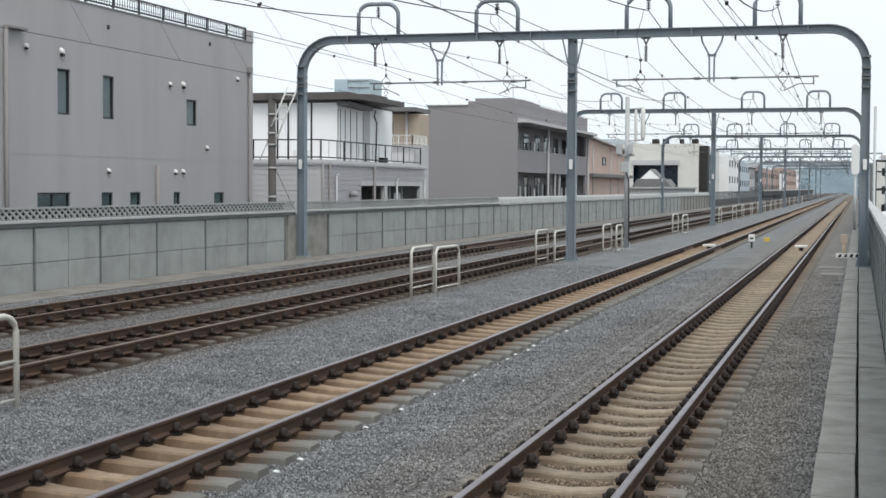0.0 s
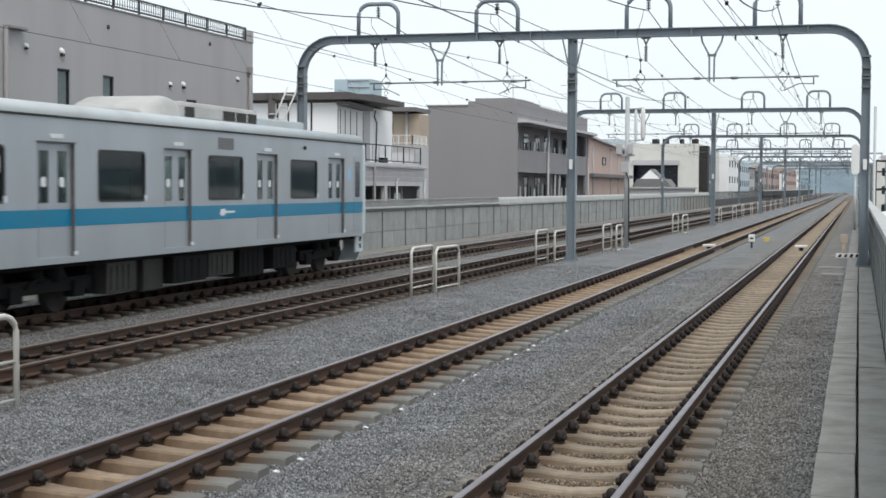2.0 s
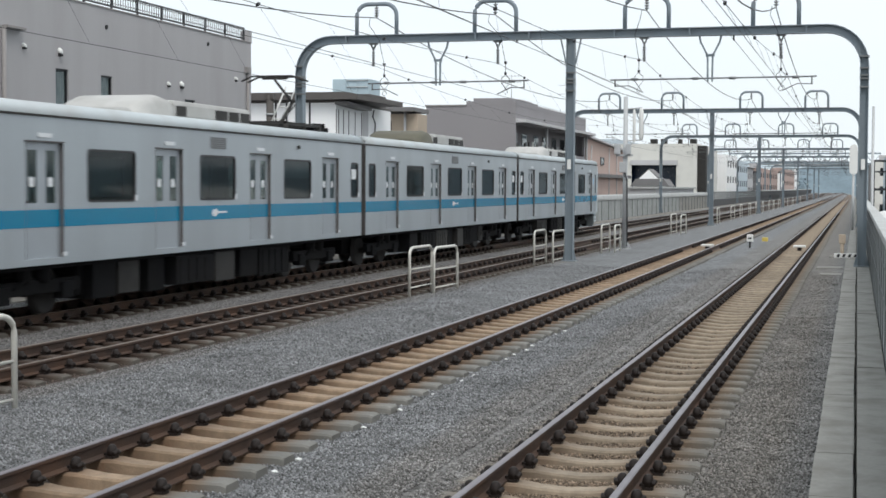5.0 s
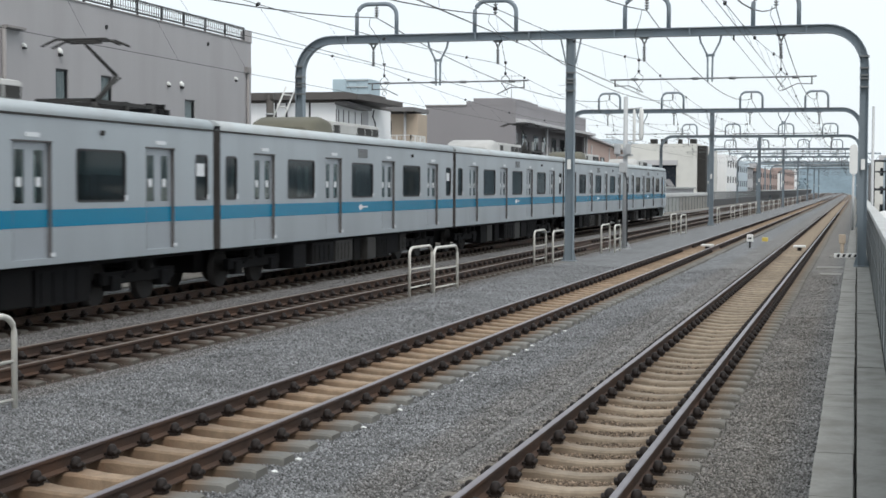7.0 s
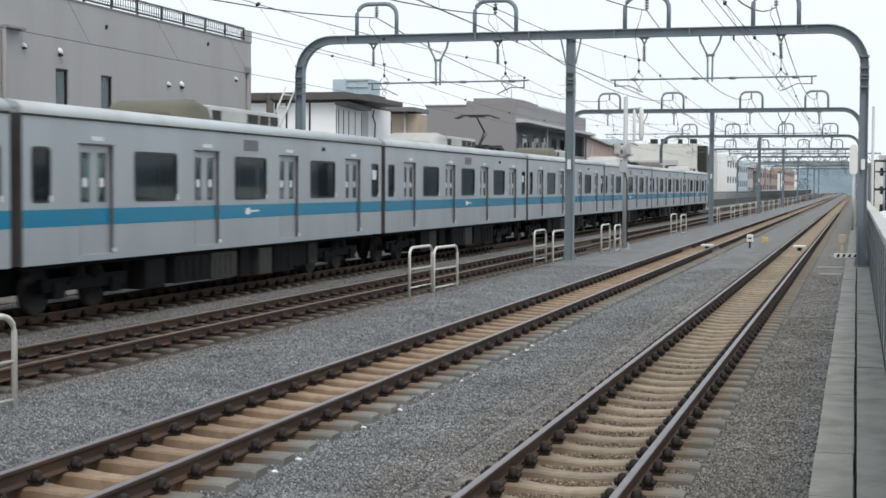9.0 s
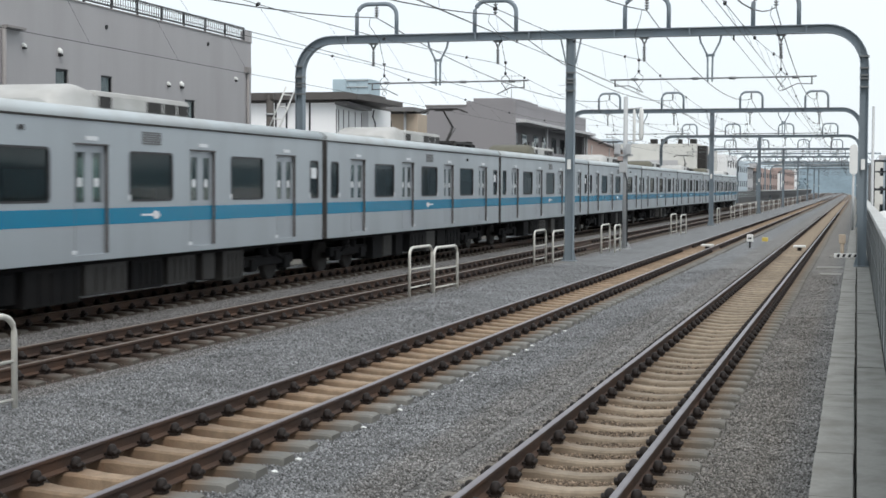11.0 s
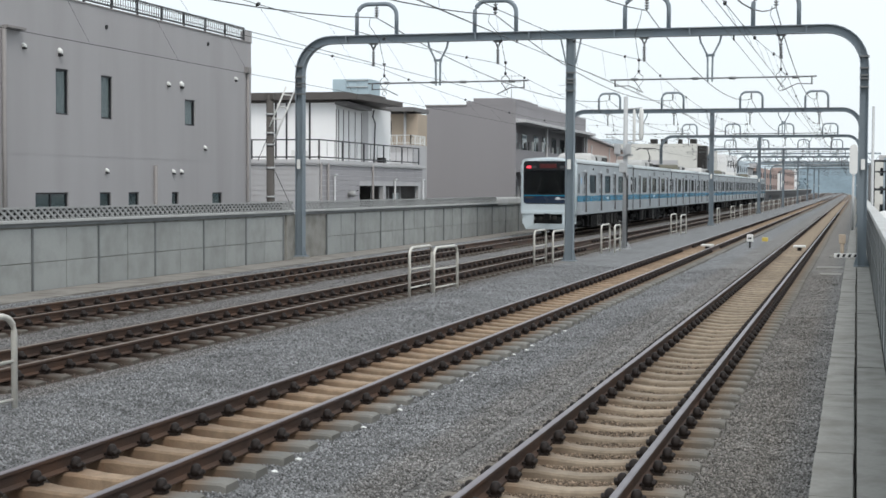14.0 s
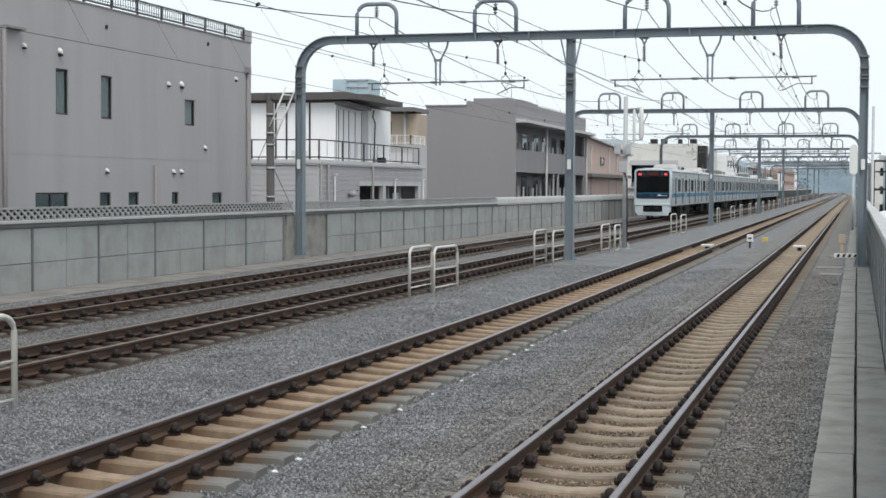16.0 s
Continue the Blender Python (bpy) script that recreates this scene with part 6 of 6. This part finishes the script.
def roof_unit(car, y0, y1, olive, way=1):
    """The long air-conditioner: a humped hood, then a low cowl with louvres; way -1 turns it round."""
    mid = y0 + (y1 - y0) * 0.27
    bm = bmesh.new()
    secs = [(y0, 0.8, 3.86), (y0 + 0.12, 0.88, 3.97), (y0 + 0.35, 0.92, 4.06), (y0 + 0.6, 0.93, 4.13), (y0 + 0.85, 0.93, 4.16), (y0 + 1.1, 0.93, 4.15), (mid - 0.2, 0.93, 4.12), (mid, 0.92, 4.08)]
    rows = []
    for y, w, z in secs:
        rows.append([bm.verts.new((x, y * way, zz)) for x, zz in ((-w - 0.05, 3.7), (-w, z - 0.16), (-w + 0.05, z - 0.06), (-w + 0.18, z), (w - 0.18, z), (w - 0.05, z - 0.06), (w, z - 0.16), (w + 0.05, 3.7))])
    for a, b in zip(rows, rows[1:]):
        for i in range(7):
            bm.faces.new((a[i], a[i + 1], b[i + 1], b[i])).smooth = True
    bm.faces.new(rows[0])
    bm.faces.new(rows[-1][::-1])
    unit = part("air_conditioner", bm, "ac_olive" if olive else "ac_pale", car, "rounded roof air-conditioner hood")
    lo, hi = sorted(((mid + 0.01) * way, y1 * way))
    bm = bmesh.new()
    box(bm, -0.92, 0.92, lo, hi, 3.7, 4.09, 0.09)
    part("cowl", bm, "ac_pale", unit)
    for s in (-1, 1):
        for a, b in ((mid + 0.15, mid + 0.62), (y1 - 2.0, y1 - 1.35), (y1 - 1.25, y1 - 0.7), (y1 - 0.6, y1 - 0.1)):
            bm = bmesh.new()
            lo, hi = sorted((a * way, b * way))
            box(bm, s * 0.925 - 0.008, s * 0.925 + 0.008, lo, hi, 3.77, 3.98)
            part("louvre", bm, "under_grey", unit)


def pantograph(car, y):
    p = bmesh.new()
    for s in (-1, 1):
        box(p, s * 0.6 - 0.05, s * 0.6 + 0.05, y - 1.3, y + 1.2, 3.88, 3.95)
    for yy in (-1.25, 0, 1.15):
        box(p, -0.65, 0.65, y + yy - 0.05, y + yy + 0.05, 3.9, 3.97)
        for s in (-1, 1):
            tube(p, [(s * 0.6, y + yy, 3.7), (s * 0.6, y + yy, 3.9)], 0.07, 8)
    base = part("pantograph", p, "under_grey", car, "raised single-arm pantograph on a dark base")
    a = bmesh.new()
    tube(a, [(0, y - 0.1, 3.95), (0, y + 0.75, 4.55)], [0.06, 0.045], 8)
    tube(a, [(0.12, y - 0.5, 3.95), (0.12, y + 0.7, 4.5)], 0.02, 6)
    part("lower_arm", a, "under_grey", base)
    a = bmesh.new()
    tube(a, [(0, y + 0.75, 4.55), (0, y - 0.5, 5.07)], [0.04, 0.03], 8)
    part("upper_arm", a, "under_grey", base)
    a = bmesh.new()
    for d in (-0.2, 0.2):
        tube(a, [(-0.85, y - 0.5 + d, 5.03), (-0.55, y - 0.5 + d, 5.155), (0.55, y - 0.5 + d, 5.155), (0.85, y - 0.5 + d, 5.03)], 0.025, 6)
    for s in (-1, 1):
        tube(a, [(s * 0.35, y - 0.7, 5.14), (s * 0.35, y - 0.3, 5.14)], 0.02, 6)
    tube(a, [(-0.35, y - 0.5, 5.1), (0.35, y - 0.5, 5.1)], 0.025, 6)
    part("collector_head", a, "under_grey", base)
    a = bmesh.new()
    for yy in (1.5, 1.8, 2.1):
        box(a, -0.5, 0.5, y + yy - 0.12, y + yy + 0.12, 3.72, 3.92, 0.03)
        tube(a, [(-0.3, y + yy, 3.9), (-0.3, y + yy, 4.02)], 0.08, 8)
        tube(a, [(0.35, y + yy, 3.9), (0.35, y + yy, 4.02)], 0.08, 8)
    tube(a, [(0.35, y + 1.2, 3.95), (0.35, y + 2.25, 4.02)], 0.025, 6)
    part("roof_switchgear", a, "under", car)


def vehicle(cab, olive, panto, seed, way=1):
    """One car: its body with real window openings, doors, roof gear, underframe; a driver's end at +y if cab."""
    rng = random.Random(seed)
    words = "silver commuter train car with a blue band"
    car = empty("train_car", (0, 0, 0), label=("silver commuter train end car with white nose and red tail lights" if cab else words), category="train car", group="cars of the train")
    y_lo, y_hi = -HALF + 0.19, HALF - (0.55 if cab else 0.19)
    dw, dz0, dz1 = 1.24, 1.06, 3.04
    wz0, wz1 = 2.02, 2.94
    wins = [(w, 1.84) for w in WINDOWS]
    wins += [(-9.05, 0.6)] + ([] if cab else [(9.05, 0.6)])
    holes = [(d - dw / 2, d + dw / 2, dz0, dz1) for d in DOORS] + [(w - b / 2, w + b / 2, wz0, wz1) for w, b in wins]
    bm = bmesh.new()
    for s in (-1, 1):
        wall_grid(bm, [y_lo, y_hi], [0.95, 3.5], holes, lambda u, v, d, s=s: (s * (SIDE - d), u, v), 0.07)
    for y, sgn in ((y_lo, 1), (y_hi, -1)):
        box(bm, -SIDE + 0.071, SIDE - 0.071, min(y, y + sgn * 0.05), max(y, y + sgn * 0.05), 0.95, 3.498)
    part("body", bm, "body", car)
    # dark plates over the car ends paint the shade between cars
    for y, sgn in ((y_lo, -1),) if cab else ((y_lo, -1), (y_hi, 1)):
        bm = bmesh.new()
        box(bm, -SIDE + 0.004, SIDE - 0.004, min(y + sgn * 0.004, y + sgn * 0.02), max(y + sgn * 0.004, y + sgn * 0.02), 0.95, 3.6)
        part("end_wall", bm, "bellows", car, "dark end wall with the gap's shade in its colour")
    bm = bmesh.new()
    rl = roof_line()
    a = [bm.verts.new((x, y_lo - 0.02, z)) for x, z in rl]
    b = [bm.verts.new((x, y_hi + 0.02, z)) for x, z in rl]
    for i in range(len(rl) - 1):
        bm.faces.new((a[i], a[i + 1], b[i + 1], b[i])).smooth = True
    bm.faces.new(a)
    bm.faces.new(b)
    part("roof", bm, "train_roof", car, "pale grey roof with a rounded edge")
    bm = bmesh.new()
    for s in (-1, 1):
        box(bm, s * (SIDE + 0.012) - 0.012, s * (SIDE + 0.012) + 0.012, y_lo, y_hi, 3.462, 3.5)
    part("rain_gutter", bm, "under_grey", car)
    # inside
    bm = bmesh.new()
    box(bm, -SIDE + 0.075, SIDE - 0.075, y_lo + 0.06, y_hi - 0.06, 0.965, 1.06)
    part("cabin_floor", bm, "interior", car)
    bm = bmesh.new()
    box(bm, -SIDE + 0.075, SIDE - 0.075, y_lo + 0.06, y_hi - 0.06, 3.3, 3.36)
    part("cabin_ceiling", bm, "interior", car)
    for s in (-1, 1):
        for w, b in wins:
            bm = bmesh.new()
            hx = min(b / 2 + 0.5, 1.6) if b > 1 else 0.5
            box(bm, min(s * 0.75, s * 1.28), max(s * 0.75, s * 1.28), w - hx, w + hx, 1.062, 1.5, 0.04)
            box(bm, min(s * 1.17, s * 1.29), max(s * 1.17, s * 1.29), w - hx, w + hx, 1.5, 2.0, 0.04)
            part("bench_seat", bm, "navy", car)
    # glass, frames, doors, stripes
    for s in (-1, 1):
        for w, b in wins:
            bm = bmesh.new()
            o, i = rounded_rect(w, 2.48, b + 0.03, 0.96, 0.11), rounded_rect(w, 2.48, b - 0.05, 0.88, 0.07)
            frame_yz(bm, o, i, s * (SIDE - 0.03), s * (SIDE + 0.006))
            fr = part("window", bm, "rubber", car)
            bm = bmesh.new()
            slab_yz(bm, rounded_rect(w, 2.48, b, 0.92, 0.08), s * (SIDE - 0.03), s * (SIDE - 0.022))
            gl = part("pane", bm, "train_glass", fr)
            if w > 8 or (cab and w < -8):
                bm = bmesh.new()
                slab_yz(bm, rounded_rect(w - 0.02, 2.64, 0.4, 0.27, 0.03), s * (SIDE - 0.02), s * (SIDE - 0.016))
                part("notice", bm, "sticker", fr, "white notice on the pane")
            elif rng.random() < 0.4:
                # a half-drawn roller blind behind the pane
                bm = bmesh.new()
                zb = rng.choice((2.25, 2.5, 2.62))
                slab_yz(bm, [(w - b / 2 + 0.03, zb), (w + b / 2 - 0.03, zb), (w + b / 2 - 0.03, 2.93), (w - b / 2 + 0.03, 2.93)], s * (SIDE - 0.06), s * (SIDE - 0.05))
                part("roller_blind", bm, "blind", fr, "pale grey roller blind")
            bm = bmesh.new()
            box(bm, min(s * (SIDE + 0.003), s * (SIDE + 0.01)), max(s * (SIDE + 0.003), s * (SIDE + 0.01)), w + b / 2 - 0.03, w + b / 2 + 0.06, 2.02, 2.13)
            part("sticker", bm, "sticker", fr)
        for d in DOORS:
            bm = bmesh.new()
            wh = [(d - 0.46, d - 0.15, 2.0, 2.9), (d + 0.15, d + 0.46, 2.0, 2.9)]
            wall_grid(bm, [d - dw / 2, d - 0.004, d + 0.004, d + dw / 2], [dz0, dz1], wh, lambda u, v, q, s=s: (s * (SIDE - 0.068 - q), u, v), 0.03)
            door = part("door", bm, "door_steel", car, "closed double sliding door")
            for h in wh:
                bm = bmesh.new()
                cy = (h[0] + h[1]) / 2
                box(bm, min(s * (SIDE - 0.078), s * (SIDE - 0.084)), max(s * (SIDE - 0.078), s * (SIDE - 0.084)), h[0], h[1], h[2], h[3])
                part("pane", bm, "door_glass", door)
                bm = bmesh.new()
                slab_yz(bm, rounded_rect(cy, 2.36, 0.16, 0.17, 0.04), s * (SIDE - 0.076), s * (SIDE - 0.072))
                part("sticker", bm, "sticker", door)
            bm = bmesh.new()
            box(bm, min(s * (SIDE - 0.067), s * (SIDE - 0.063)), max(s * (SIDE - 0.067), s * (SIDE - 0.063)), d - dw / 2 + 0.02, d + dw / 2 - 0.02, 1.59, 1.89)
            part("stripe", bm, "band", door)
            bm = bmesh.new()
            for e in (-1, 1):
                box(bm, min(s * (SIDE - 0.062), s * (SIDE - 0.001)), max(s * (SIDE - 0.062), s * (SIDE - 0.001)), d + e * (dw / 2 - 0.01) - 0.008, d + e * (dw / 2 - 0.01) + 0.008, dz0 + 0.01, dz1 - 0.01)
                part("door_jamb", bm, "door_reveal", door)
                bm = bmesh.new()
            box(bm, min(s * (SIDE - 0.06), s * (SIDE + 0.012)), max(s * (SIDE - 0.06), s * (SIDE + 0.012)), d - dw / 2 - 0.02, d + dw / 2 + 0.02, dz1 - 0.008, dz1 + 0.018)
            part("door_header", bm, "door_reveal", door)
            bm = bmesh.new()
            slab_yz(bm, rounded_rect(d, dz1 + 0.11, 0.44, 0.075, 0.025), s * (SIDE + 0.001), s * (SIDE + 0.016))
            part("header_plate", bm, "sticker", door, "small white plate over the door")
            bm = bmesh.new()
            for e in (1,):
                box(bm, min(s * SIDE, s * (SIDE + 0.02)), max(s * SIDE, s * (SIDE + 0.02)), d + e * (dw / 2 + 0.02) - 0.06, d + e * (dw / 2 + 0.02) + 0.06, 1.08, 1.15, 0.01)
            part("door_step", bm, "sticker", door)
        bm = bmesh.new()
        edges = [y_lo] + [q for d in DOORS for q in (d - dw / 2 - 0.002, d + dw / 2 + 0.002)] + [y_hi]
        for u0, u1 in zip(edges[::2], edges[1::2]):
            box(bm, min(s * SIDE, s * (SIDE + 0.004)), max(s * SIDE, s * (SIDE + 0.004)), u0, u1, 1.59, 1.89)
        part("blue_stripe", bm, "band", car)
        # the operator's mark as a plain white shape; a vent grille; a lamp
        bm = bmesh.new()
        slab_yz(bm, [(-0.35, 1.72), (-0.28, 1.8), (-0.1, 1.82), (-0.02, 1.76), (0.45, 1.765), (0.45, 1.725), (-0.02, 1.72), (-0.12, 1.66), (-0.25, 1.66)], s * (SIDE + 0.004), s * (SIDE + 0.007))
        part("mark", bm, "sticker", car, "plain white mark on the band")
        bm = bmesh.new()
        for j in range(6):
            box(bm, min(s * SIDE, s * (SIDE + 0.012)), max(s * SIDE, s * (SIDE + 0.012)), -0.4, 0.4, 3.1 + j * 0.042, 3.136 + j * 0.042)
        part("vent_grille", bm, "vent_grey", car)
        bm = bmesh.new()
        tube(bm, [(s * SIDE, 4.75, 3.26), (s * (SIDE + 0.05), 4.75, 3.26)], 0.05, 10)
        part("door_lamp", bm, "under_grey", car)
    roof_unit(car, -2.75, 2.9, olive) if way > 0 else roof_unit(car, -2.9, 2.75, olive, -1)
    if not olive and not panto and way > 0:
        bm = bmesh.new()
        box(bm, -0.8, 0.8, 3.15, 6.3, 3.7, 3.95, 0.05)
        part("roof_box", bm, "train_roof", car, "low pale box on the roof")
    if panto:
        pantograph(car, 7.2)
    underframe(car, rng)
    # gangway bellows at the joins, made wide to darken the gap
    for y in ([-HALF] if cab else [-HALF, HALF]):
        sg = -1 if y < 0 else 1
        bm = bmesh.new()
        for j in range(3):
            ya = y - sg * (0.135 - 0.044 * j)
            yb = ya + sg * 0.038
            box(bm, -1.2, 1.2, min(ya, yb), max(ya, yb), 0.98, 3.45, 0.015)
        part("gangway", bm, "bellows", car, "grey-brown rubber gangway bellows")
    if cab:
        nose(car, y_hi)
    return car


def nose(car, y0):
    """The driver's end: white rounded surround, black windscreen field, lights, apron."""
    y1 = HALF - 0.22
    bm = bmesh.new()
    secs = []
    for k, (y, shrink, rise) in enumerate(((y0, 0.0, 0.0), (y0 + 0.25, 0.004, 0.003), (y1 - 0.08, 0.025, 0.02), (y1 - 0.02, 0.06, 0.05), (y1, 0.1, 0.08))):
        w = SIDE - shrink
        top = [(w, 3.32 - rise)] + [(w * math.cos(a), 3.36 - rise + 0.42 * math.sin(a)) for a in (radians(d) for d in range(8, 173, 12))] + [(-w, 3.32 - rise)]
        top = [(max(-w, min(w, x * 1.0)), z) for x, z in top]
        low = [(-w, 1.0 + shrink * 0.3), (w, 1.0 + shrink * 0.3)]
        secs.append([bm.verts.new((x, y, min(z, 3.79 - rise))) for x, z in top + low])
    for a, b in zip(secs, secs[1:]):
        for i in range(len(a)):
            f = bm.faces.new((a[i], a[(i + 1) % len(a)], b[(i + 1) % len(b)], b[i]))
            f.smooth = i < len(a) - 2
    bm.faces.new(secs[-1])
    shell = part("nose_shell", bm, "body_white", car, "white rounded end of the train")
    yf = y1 + 0.003

    def face(name, x0, x1, z0, z1, mt, r=0.06, y_add=0.0, deep=0.012, label="", under=None):
        b2 = bmesh.new()
        o = rounded_rect((x0 + x1) / 2, (z0 + z1) / 2, x1 - x0, z1 - z0, r)
        a = [b2.verts.new((x, yf + y_add, z)) for x, z in o]
        b = [b2.verts.new((x, yf + y_add + deep, z)) for x, z in o]
        b2.faces.new(a)
        b2.faces.new(b[::-1])
        for i in range(len(a)):
            b2.faces.new((a[i], a[(i + 1) % len(a)], b[(i + 1) % len(b)], b[i]))
        return part(name, b2, mt, under or car, label)

    front = face("front_field", -1.235, 1.235, 1.5, 3.6, "black_gloss", 0.16, 0.0, 0.02, "glossy black end panel")
    face("windscreen", -1.17, 1.17, 2.0, 3.14, "train_glass", 0.06, 0.022, 0.006, "dark windscreen", front)
    face("lower_panel", -1.2, 1.2, 1.53, 1.87, "navy", 0.05, 0.022, 0.006, "navy lower panel", front)
    face("blue_line", -1.2, 1.2, 1.88, 1.925, "band", 0.012, 0.022, 0.008, "", front)
    face("mark", -1.05, -0.35, 1.715, 1.745, "sticker", 0.012, 0.03, 0.004, "plain white mark", front)
    face("mark", -0.6, -0.4, 1.7, 1.82, "sticker", 0.05, 0.03, 0.004, "plain white mark", front)
    face("code_panel", 0.72, 1.12, 1.76, 1.86, "under_grey", 0.02, 0.03, 0.004, "", front)
    face("destination_sign", -0.42, 0.42, 3.25, 3.46, "sign_red", 0.02, 0.022, 0.006, "dim red lit destination sign", front)
    for s in (-1, 1):
        face("tail_light", s * 0.96 - 0.11, s * 0.96 + 0.11, 3.24, 3.37, "lens_red", 0.05, 0.022, 0.02, "glowing red tail light", front)
        face("headlight", s * 0.7 - 0.11, s * 0.7 + 0.11, 3.24, 3.37, "lamp_clear", 0.05, 0.022, 0.015, "unlit headlight", front)
    for x in (-0.62, 0.55):
        b2 = bmesh.new()
        bar(b2, [(x, yf + 0.045, 2.05), (x * 0.6, yf + 0.045, 2.75)], 0.015, 0.02, (0, 1, 0))
        part("wiper", b2, "rubber", front)
    # ledge and apron
    bm = bmesh.new()
    box(bm, -1.33, 1.33, y1 - 0.1, y1 + 0.035, 0.99, 1.15, 0.02)
    part("bumper_ledge", bm, "body_white", car)
    bm = bmesh.new()
    o = [(-1.3, 1.03), (-1.3, 0.62), (-1.12, 0.24), (1.12, 0.24), (1.3, 0.62), (1.3, 1.03), (0.72, 1.03), (0.72, 0.52), (-0.72, 0.52), (-0.72, 1.03)]
    a = [bm.verts.new((x, y1 + 0.06 - 0.12 * (abs(x) / 1.3) ** 2, z)) for x, z in o]
    b = [bm.verts.new((x, y1 - 0.02 - 0.12 * (abs(x) / 1.3) ** 2, z)) for x, z in o]
    for idx in ((0, 1, 2, 8, 9), (2, 3, 7, 8), (3, 4, 5, 6, 7)):
        bm.faces.new([a[i] for i in idx])
        bm.faces.new([b[i] for i in idx][::-1])
    for i in range(10):
        bm.faces.new((a[i], a[(i + 1) % 10], b[(i + 1) % 10], b[i]))
    for s in (-1, 1):
        box(bm, s * 1.27 - 0.03, s * 1.27 + 0.03, y1 - 0.62, y1 - 0.05, 0.5, 1.0)
    part("apron", bm, "body_white", car, "white apron below the bumper")
    bm = bmesh.new()
    for z in (0.6, 0.8):
        for s in (-1, 1):
            box(bm, s * 1.302 - 0.004, s * 1.302 + 0.004, y1 - 0.36, y1 - 0.2, z, z + 0.12)
    part("apron_step", bm, "dark", car)
    bm = bmesh.new()
    box(bm, -0.7, 0.7, y1 - 0.5, y1 - 0.25, 0.55, 1.03)
    part("coupler_pocket", bm, "dark", car)
    bm = bmesh.new()
    tube(bm, [(0, y1 - 0.3, 0.85), (0, y1 + 0.12, 0.85)], 0.1, 10)
    box(bm, -0.17, 0.17, y1 + 0.06, y1 + 0.2, 0.7, 1.0, 0.03)
    box(bm, -0.42, -0.25, y1 - 0.1, y1 + 0.05, 0.72, 0.9, 0.02)
    box(bm, 0.28, 0.42, y1 - 0.1, y1 + 0.05, 0.68, 0.86, 0.02)
    part("front_coupler", bm, "under_grey", car)
    for s in (-1, 1):
        bm = bmesh.new()
        box(bm, s * SIDE - 0.006, s * SIDE + 0.006, HALF - 1.32, HALF - 0.7, 1.08, 3.12)
        dr = part("cab_door", bm, "door_steel", car, "narrow cab door")
        bm = bmesh.new()
        box(bm, s * SIDE - 0.012, s * SIDE + 0.012, HALF - 1.2, HALF - 0.82, 2.02, 2.98)
        part("pane", bm, "black_gloss", dr)
        bm = bmesh.new()
        box(bm, s * SIDE - 0.009, s * SIDE + 0.009, HALF - 1.32, HALF - 0.7, 1.59, 1.89)
        part("stripe", bm, "band", dr)
        bm = bmesh.new()
        slab_yz(bm, rounded_rect(HALF - 1.68, 2.62, 0.24, 0.36, 0.1), s * (SIDE + 0.001), s * (SIDE + 0.004))
        part("sticker", bm, "sky_sticker", car, "pale blue mark")


# where the front of the train stands, second by second
FRONT = ((0, 17.32), (1, 28.19), (2, 39.77), (2.5, 45.85), (3, 52.05), (3.5, 58.5), (4, 65.08), (5, 78.75), (6, 93.2), (6.5, 100.75), (7, 108.15), (7.5, 115.6),
         (8, 123.4), (8.5, 131.3), (9, 139.5), (10, 156.35), (11, 173.85), (11.5, 182.5), (12, 191.35), (12.5, 200.65), (13, 210.0), (14, 229.1), (15, 248.4), (16, 268.2))


def train():
    end = vehicle(True, False, False, 3)
    tail = vehicle(True, False, False, 7, -1)
    mid = vehicle(False, True, False, 4)
    pan = vehicle(False, False, True, 5)
    X = TRACK_X[3]
    cars = [end, mid, pan, copy_thing(mid, pose(X, 0, 0)), copy_thing(pan, pose(X, 0, 0)), copy_thing(mid, pose(X, 0, 0)),
            copy_thing(pan, pose(X, 0, 0)), tail]
    return cars


TRAIN = train()


def motions():
    for i, car in enumerate(TRAIN):
        turn = 180 if i == len(TRAIN) - 1 else 0
        walk(car, [(t, pose(TRACK_X[3], y + 0.1 - CAR * (i + 0.5), 0, 0, 0, turn)) for t, y in FRONT])


motions()
